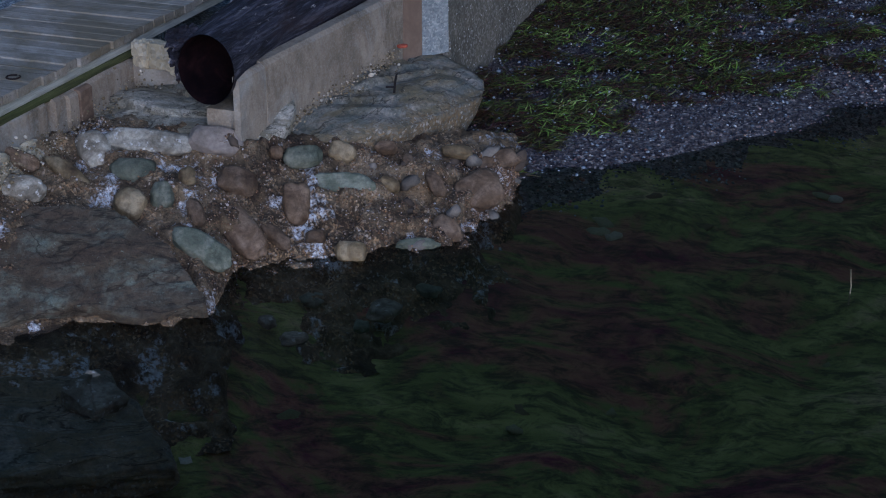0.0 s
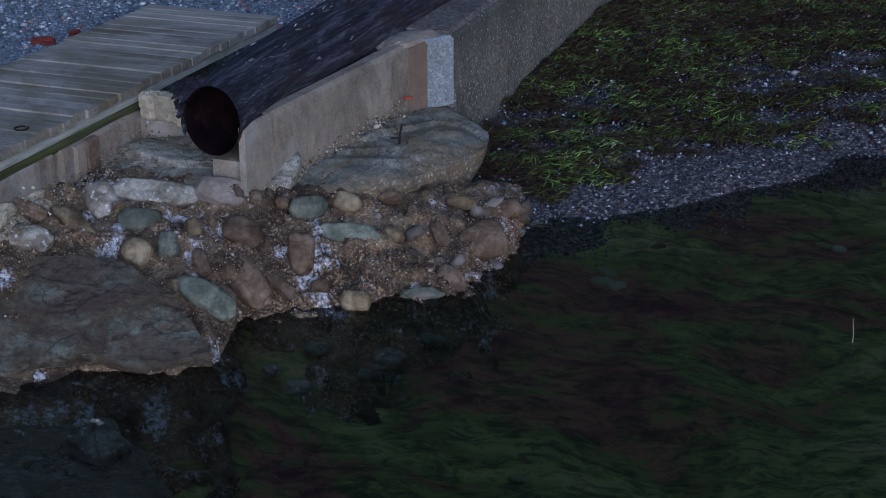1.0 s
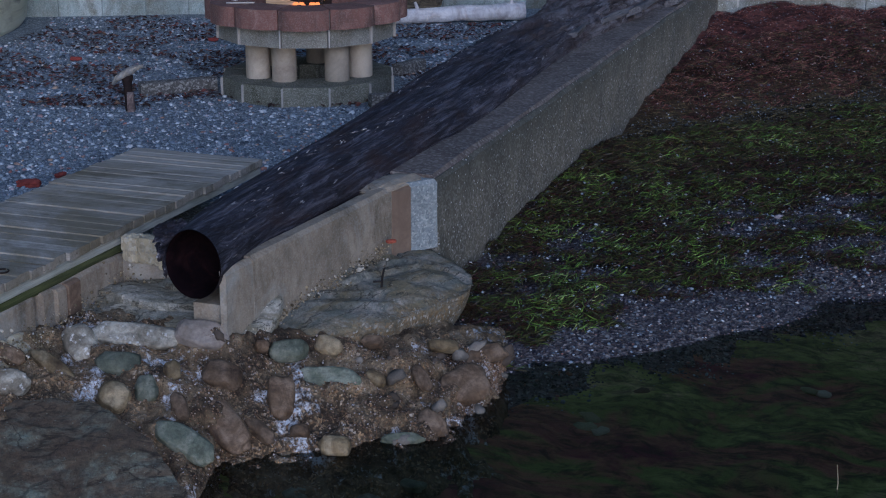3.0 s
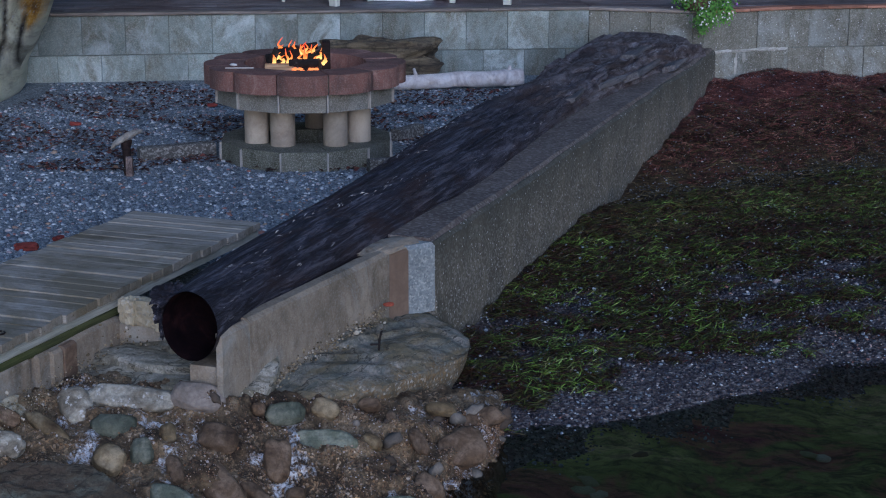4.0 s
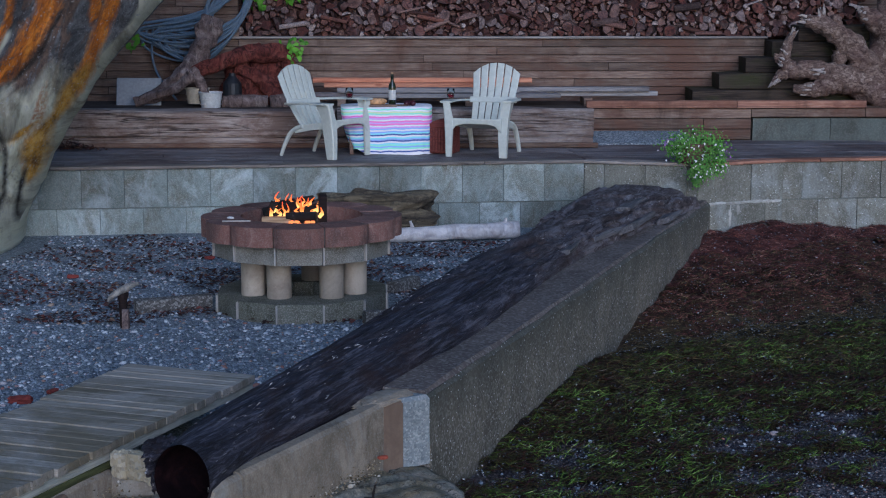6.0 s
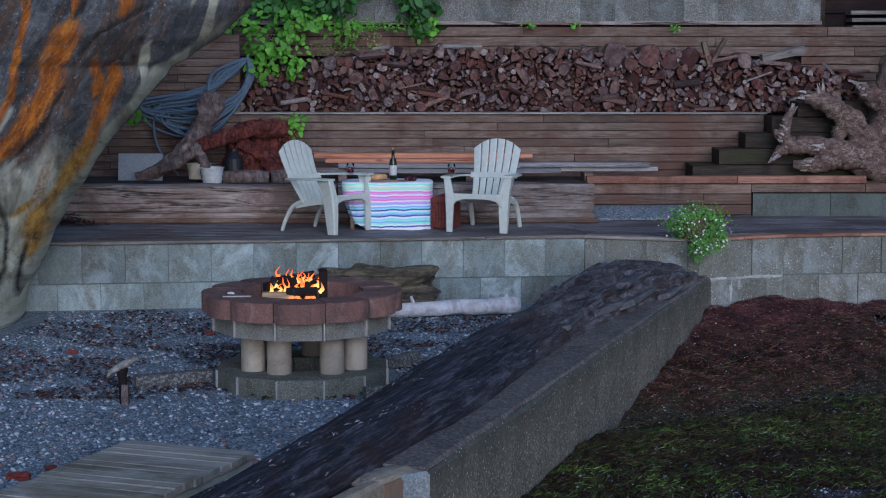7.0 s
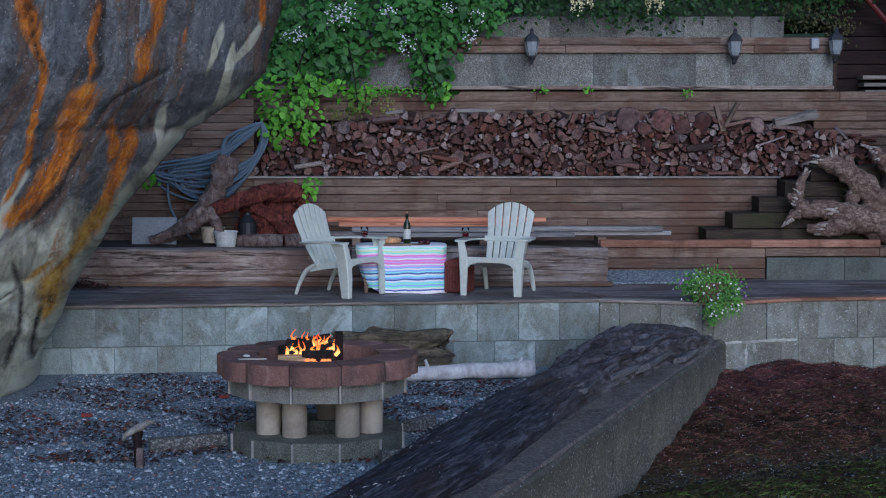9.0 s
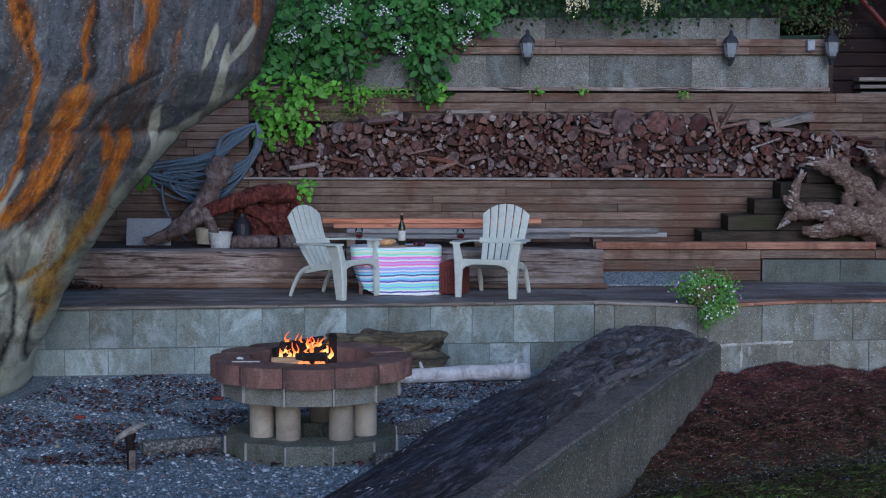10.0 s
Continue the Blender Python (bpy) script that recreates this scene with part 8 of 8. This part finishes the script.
tagged(new("mortar_crumbs", scatter("mortar_crumbs", ICO_V, ICO_F, place(rng, foot, np.stack([sz * 1.2, sz, sz * 0.8], 1), 0.6), CRUMB)), "yellowish crumbs of mortar at the wall foot", "crumbs", kind="stuff")

# weed-covered bed, and a rock that stands close under the surface
g = G("algae_bed", shift=False, rough=0.9)
c = g.ramp(g.noise((1.1, 1.8, 1.5), 5, 0.65, warp=0.8), (0.36, (0.14, 0.030, 0.055)), (0.45, (0.30, 0.145, 0.09)), (0.51, (0.18, 0.20, 0.055)), (0.60, (0.31, 0.33, 0.10)), (0.68, (0.50, 0.40, 0.20)), (0.80, (0.66, 0.55, 0.36)))
c = g.mix(g.ramp(g.noise((7, 16, 9), 6, 0.75, warp=0.6), (0.40, 0.75), (0.56, 0.0)), c, (0.02, 0.022, 0.016))
g.bump(g.noise(9, 5, 0.7), 1.0, 0.05)
ALGAE = g.done(c)
step = 0.09
gx, gy = np.arange(-4.2, 5.4, step), np.arange(2.6, 9.6, step)
vv = [(x, y, ground_z(x, y) + 0.03 * max(-1.0, min(1.0, (-0.10 - beach_s(x, y)) / 0.30)) + 0.03 * noise.noise(Vector((x * 4, y * 4, 1)))) for y in gy for x in gx]
nn = len(gx)
ff = [(j * nn + i, j * nn + i + 1, (j + 1) * nn + i + 1, (j + 1) * nn + i) for j in range(len(gy) - 1) for i in range(nn - 1) if beach_s(gx[i], gy[j]) < -0.06 + 0.22 * noise.noise(Vector((gx[i] * 2, gy[j] * 2, 3))) + 0.22 * noise.noise(Vector((gx[i] * 6, gy[j] * 6, 5)))]
tagged(new("algae_bed", raw("algae_bed", vv, ff, ALGAE, True)), "green and brown algae covering the sea bed", "algae", kind="stuff")
solo("sunken_rock", slab_rock((0.50, 0.42, 0.10), 9.3, 4), BOULDER, pose(-1.55, 5.28, -0.55, 4, 5, 25), "dark rock just under the water surface", "rock", smooth=True)
solo("sunken_rock", slab_rock((0.13, 0.10, 0.05), 10.3, 4), ST["w"], pose(-1.33, 5.42, -0.47, 4, 5, -35), "pale stone just under the water surface", "rock", smooth=True)
for k, (x, y, w) in enumerate(((-0.632, 5.954, 0.06), (-0.571, 6.331, 0.07), (-0.279, 6.235, 0.09), (-0.366, 6.052, 0.05), (-0.75, 6.1, 0.05), (-0.1, 6.4, 0.06))):
    solo("sunken_stone", lump((w, w * 0.7, w * 0.4), k + 50, 3, 0.3, 1.5, 0.05, 0.4), ST["w" if k % 2 == 0 else "g"], at(x, y, -0.47 - 0.5 * w, 30 * k), "stone lying under shallow water", "stone", "sunken stones", smooth=True)

# stones on the sea bed
x, y = rng.uniform(-2.2, 3.2, 240), rng.uniform(3.9, 8.6, 240)
ok = beach_s(x, y) < -0.25
x, y = x[ok], y[ok]
sz = np.minimum(rng.gamma(2.0, 0.011, len(x)) + 0.010, 0.045)
BED = pebble_mat("algae_stones", ((0.0, (0.08, 0.05, 0.03)), (0.35, (0.15, 0.16, 0.07)), (0.7, (0.24, 0.24, 0.13)), (0.9, (0.36, 0.34, 0.24)), (1.0, (0.5, 0.48, 0.4))), 0.8)
zb = np.minimum(gz(x, y) + sz * 0.15, WATER_Z - 0.06 - sz * 0.62)
tagged(new("bed_stones", scatter("bed_stones", ROUGH_V, ICO2_F, place(rng, np.stack([x, y, zb], 1), np.stack([sz * 1.3, sz, sz * 0.5], 1), 0.25), BED, True)), "algae-covered stones under the water", "stones", kind="stuff")
solo("reed_stalk", tube([(0, 0, 0), (0.004, 0, 0.08), (-0.004, 0, 0.16)], [0.003, 0.0025, 0.0015], 5), plain("dry_reed", (0.3, 0.26, 0.16), 0.7), at(1.628, 6.184, -0.47), "thin dry reed stalk standing in the water", "reed")

# ---- plants ----
LEAF_V = [(0, 0, 0), (0.35, -0.32, 0.05), (0.75, -0.22, 0.02), (1, 0, -0.08), (0.75, 0.22, 0.02), (0.35, 0.32, 0.05), (0.5, 0, -0.05)]
LEAF_F = [[0, 1, 6, 5], [1, 2, 3, 6], [5, 6, 3, 4]]


def foliage(name, clumps, n, size, material, parent, label="", seed=1, droop=0.3, face=(0, -1, 0.4)):
    """Leaves in clumps: centre, radii; the outer ones are denser and face the light."""
    q = np.random.default_rng(seed)
    vol = np.array([c[3] * c[5] for c in clumps])
    pick = q.choice(len(clumps), n, p=vol / vol.sum())
    d = q.normal(0, 1, (n, 3))
    d /= np.linalg.norm(d, axis=1)[:, None]
    rad = q.uniform(0.35, 1.0, n) ** 0.6
    c = np.array([c[:3] for c in clumps])[pick]
    rr = np.array([c[3:6] for c in clumps])[pick]
    pos = c + d * rr * rad[:, None] * (1 + 0.25 * q.normal(0, 1, (n, 1)))
    nrm = d * 0.7 + np.array(face) + q.normal(0, 0.45, (n, 3))
    nrm /= np.linalg.norm(nrm, axis=1)[:, None]
    ax = q.normal(0, 1, (n, 3)) + np.array((0, 0, -droop * 2))
    ax -= nrm * (ax * nrm).sum(1)[:, None]
    ax /= np.linalg.norm(ax, axis=1)[:, None]
    rot = np.stack([ax, np.cross(nrm, ax), nrm], 2)
    s = q.uniform(size[0], size[1], n)
    me = scatter(name, LEAF_V, LEAF_F, place(q, pos, np.stack([s, s, s], 1), rot=rot), material)
    return tagged(part(name, me, None, parent, label), kind="stuff") if parent else me


LEAF_DARK = leafy("bramble_leaf", (0.016, 0.055, 0.009), (0.052, 0.15, 0.022))
LEAF_LIME = leafy("young_bramble_leaf", (0.055, 0.17, 0.010), (0.14, 0.34, 0.02))
LEAF_HEDGE = leafy("hedge_leaf", (0.007, 0.022, 0.005), (0.022, 0.060, 0.010))
LEAF_OLIVE = leafy("olive_twig_leaf", (0.03, 0.035, 0.012), (0.08, 0.08, 0.03))
PETAL = plain("white_petal", (0.75, 0.74, 0.72), 0.7)


def px(u, v, depth=19.6):
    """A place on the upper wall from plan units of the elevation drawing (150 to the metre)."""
    k = depth / 2949
    return ((u - 784) * k - 0.03, depth, 2.445 + (204 - v) * k)


def clump(u, v, ru, rv, depth=19.6, ry=0.22):
    k = depth / 2949
    return (*px(u, v, depth), ru * k, ry, rv * k)


bramble = thing("bramble_bush", label="hanging bramble bush with green leaves and white blossom", category="bush")
dark = [clump(560, 50, 90, 75), clump(680, 35, 120, 60), clump(790, 25, 90, 60), clump(770, 110, 38, 65), clump(600, 110, 60, 45), clump(500, 80, 40, 70), clump(850, 15, 60, 35, 19.8)]
foliage("leaves", dark, 1900, (0.07, 0.15), LEAF_DARK, bramble, seed=3)
foliage("leaves", dark, 1500, (0.03, 0.06), LEAF_DARK, bramble, seed=33)
lime = [clump(520, 195, 55, 50, 19.2), clump(495, 235, 30, 30, 19.1), clump(560, 150, 65, 22, 19.4), clump(465, 155, 28, 25, 19.3), clump(640, 170, 30, 26, 19.6, 0.1), clump(555, 230, 18, 22, 19.1), clump(780, 160, 25, 22, 19.7, 0.1)]
foliage("young_leaves", lime, 600, (0.055, 0.11), LEAF_LIME, bramble, "bright lime young leaves", seed=4)
for k, (a, b) in enumerate((((560, 40), (490, 240)), ((700, 40), (780, 170)), ((600, 60), (640, 190)), ((520, 60), (450, 160)))):
    p0, p1 = Vector(px(*a, 19.9)), Vector(px(*b, 19.3))
    sp = spline([p0, p0.lerp(p1, 0.4) + Vector((0.08, -0.2, 0.1)), p1], 6)
    part("stem", tube(sp, list(np.linspace(0.012, 0.005, len(sp))), 6), W_DARK, bramble)
blossom = [clump(530, 65, 26, 14, 19.35, 0.06), clump(610, 28, 26, 22, 19.3, 0.06), clump(725, 80, 18, 16, 19.35, 0.06), clump(835, 65, 18, 18, 19.5, 0.06), clump(850, 30, 16, 10, 19.5, 0.05), clump(690, 20, 14, 10, 19.3, 0.05), clump(800, 15, 12, 10, 19.3, 0.05)]
foliage("blossom", blossom, 330, (0.02, 0.034), PETAL, bramble, "white blossom", seed=5, droop=0.0)

hedge = thing("hedge", label="dense dark green hedge above the upper wall", category="hedge")
hc = [clump(u, v, 75, rv, 20.15, 0.25) for u, v, rv in ((880, -15, 60), (960, -25, 65), (1050, -18, 62), (1130, -5, 62), (1210, -22, 62), (1290, -35, 60), (1380, -45, 70), (1460, -40, 70), (1540, -60, 60))]
hc += [clump(u, v, 110, 90, 21.4, 0.5) for u, v in ((480, -80), (640, -90), (820, -110), (1000, -120), (1180, -120), (1360, -130), (1520, -130))]
hc += [clump(1155, 42, 26, 26, 20.5, 0.1), clump(905, 30, 22, 20, 20.5, 0.1)]
foliage("leaves", hc, 12500, (0.035, 0.08), LEAF_HEDGE, hedge, seed=6)
# dark filler lump behind the leaves, standing for the hedge's inner shade
part("core", lump((4.6, 0.35, 0.75), 5, 4, 0.3, 3, 0.1), HILL, hedge, "dark lump that stands for the shade inside the hedge", m=at(2.2, 21.4, 4.15))
olive = [clump(1450, 30, 60, 30, 20.3, 0.15), clump(1490, 60, 22, 26, 20.2, 0.1), clump(1400, 10, 40, 22, 20.4, 0.1)]
foliage("twig_leaves", olive, 700, (0.02, 0.045), LEAF_OLIVE, hedge, "thin olive twig tips", seed=7, droop=0.8)
CREAM_P = leafy("cream_raceme", (0.5, 0.44, 0.2), (0.72, 0.66, 0.38))
foliage("raceme", [clump(1018, 2, 6, 20, 19.75, 0.03), clump(1032, 5, 6, 24, 19.75, 0.03), clump(1048, -2, 6, 20, 19.75, 0.03), clump(1150, 3, 6, 20, 19.75, 0.03), clump(1168, 3, 8, 18, 19.75, 0.03)], 330, (0.014, 0.034), CREAM_P, hedge, "drooping cream blossom", seed=8, droop=1.0)

LEAF_GRASS = leafy("yellow_grass", (0.07, 0.10, 0.02), (0.22, 0.24, 0.05))
weeds = thing("wall_weeds", label="small green weeds growing from the wall ledges", category="weeds")
foliage("leaves", [clump(965, 160, 16, 9, 19.68, 0.05), clump(1045, 158, 10, 9, 19.68, 0.05), clump(1220, 163, 12, 7, 19.68, 0.05), clump(650, 160, 50, 14, 19.66, 0.05), clump(720, 162, 40, 9, 19.66, 0.04)], 330, (0.02, 0.05), LEAF_LIME, weeds, seed=9)
foliage("leaves", [clump(555, 330, 26, 20, 18.4, 0.08), clump(575, 325, 16, 8, 18.4, 0.05), clump(272, 315, 14, 18, 18.3, 0.06)], 60, (0.05, 0.09), LEAF_LIME, weeds, seed=10)

foliage("dry_grass", [clump(640, 185, 34, 26, 19.5, 0.08), clump(690, 190, 20, 16, 19.5, 0.06), clump(600, 205, 22, 20, 19.4, 0.06)], 260, (0.015, 0.04), LEAF_GRASS, weeds, "yellowish grass tufts", seed=19, droop=-0.6)
planter = thing("flower_pot", at(2.56, 15.98, 0.655), "pot of trailing white and violet flowers on the deck edge", "flower pot")
part("pot", turned([(0.13, 0.0), (0.15, 0.02), (0.18, 0.17), (0.19, 0.17), (0.19, 0.20), (0.17, 0.20), (0.16, 0.16)], 24), plain("brown_clay", (0.12, 0.07, 0.05), 0.8), planter)
FINE = leafy("fine_leaf", (0.04, 0.12, 0.014), (0.12, 0.27, 0.035))
pc = [(0, -0.05, 0.20, 0.28, 0.16, 0.13), (-0.12, -0.1, 0.14, 0.16, 0.12, 0.12), (0.15, -0.1, 0.12, 0.16, 0.12, 0.12), (0.03, -0.27, -0.04, 0.13, 0.04, 0.12), (0.22, -0.24, 0.0, 0.07, 0.04, 0.10), (-0.02, -0.28, -0.14, 0.04, 0.03, 0.08)]
foliage("leaves", pc, 3000, (0.014, 0.032), FINE, planter, seed=12)
foliage("white_flowers", [(c[0], c[1] - 0.04, c[2] + 0.02, c[3], c[4], c[5]) for c in pc], 120, (0.018, 0.03), PETAL, planter, "small white flowers", seed=13)
foliage("violet_flowers", [(0.3, -0.1, 0.12, 0.05, 0.08, 0.07), (-0.22, -0.05, 0.2, 0.1, 0.06, 0.06)], 40, (0.016, 0.028), plain("violet_petal", (0.35, 0.16, 0.5), 0.7), planter, "small violet flowers", seed=14)
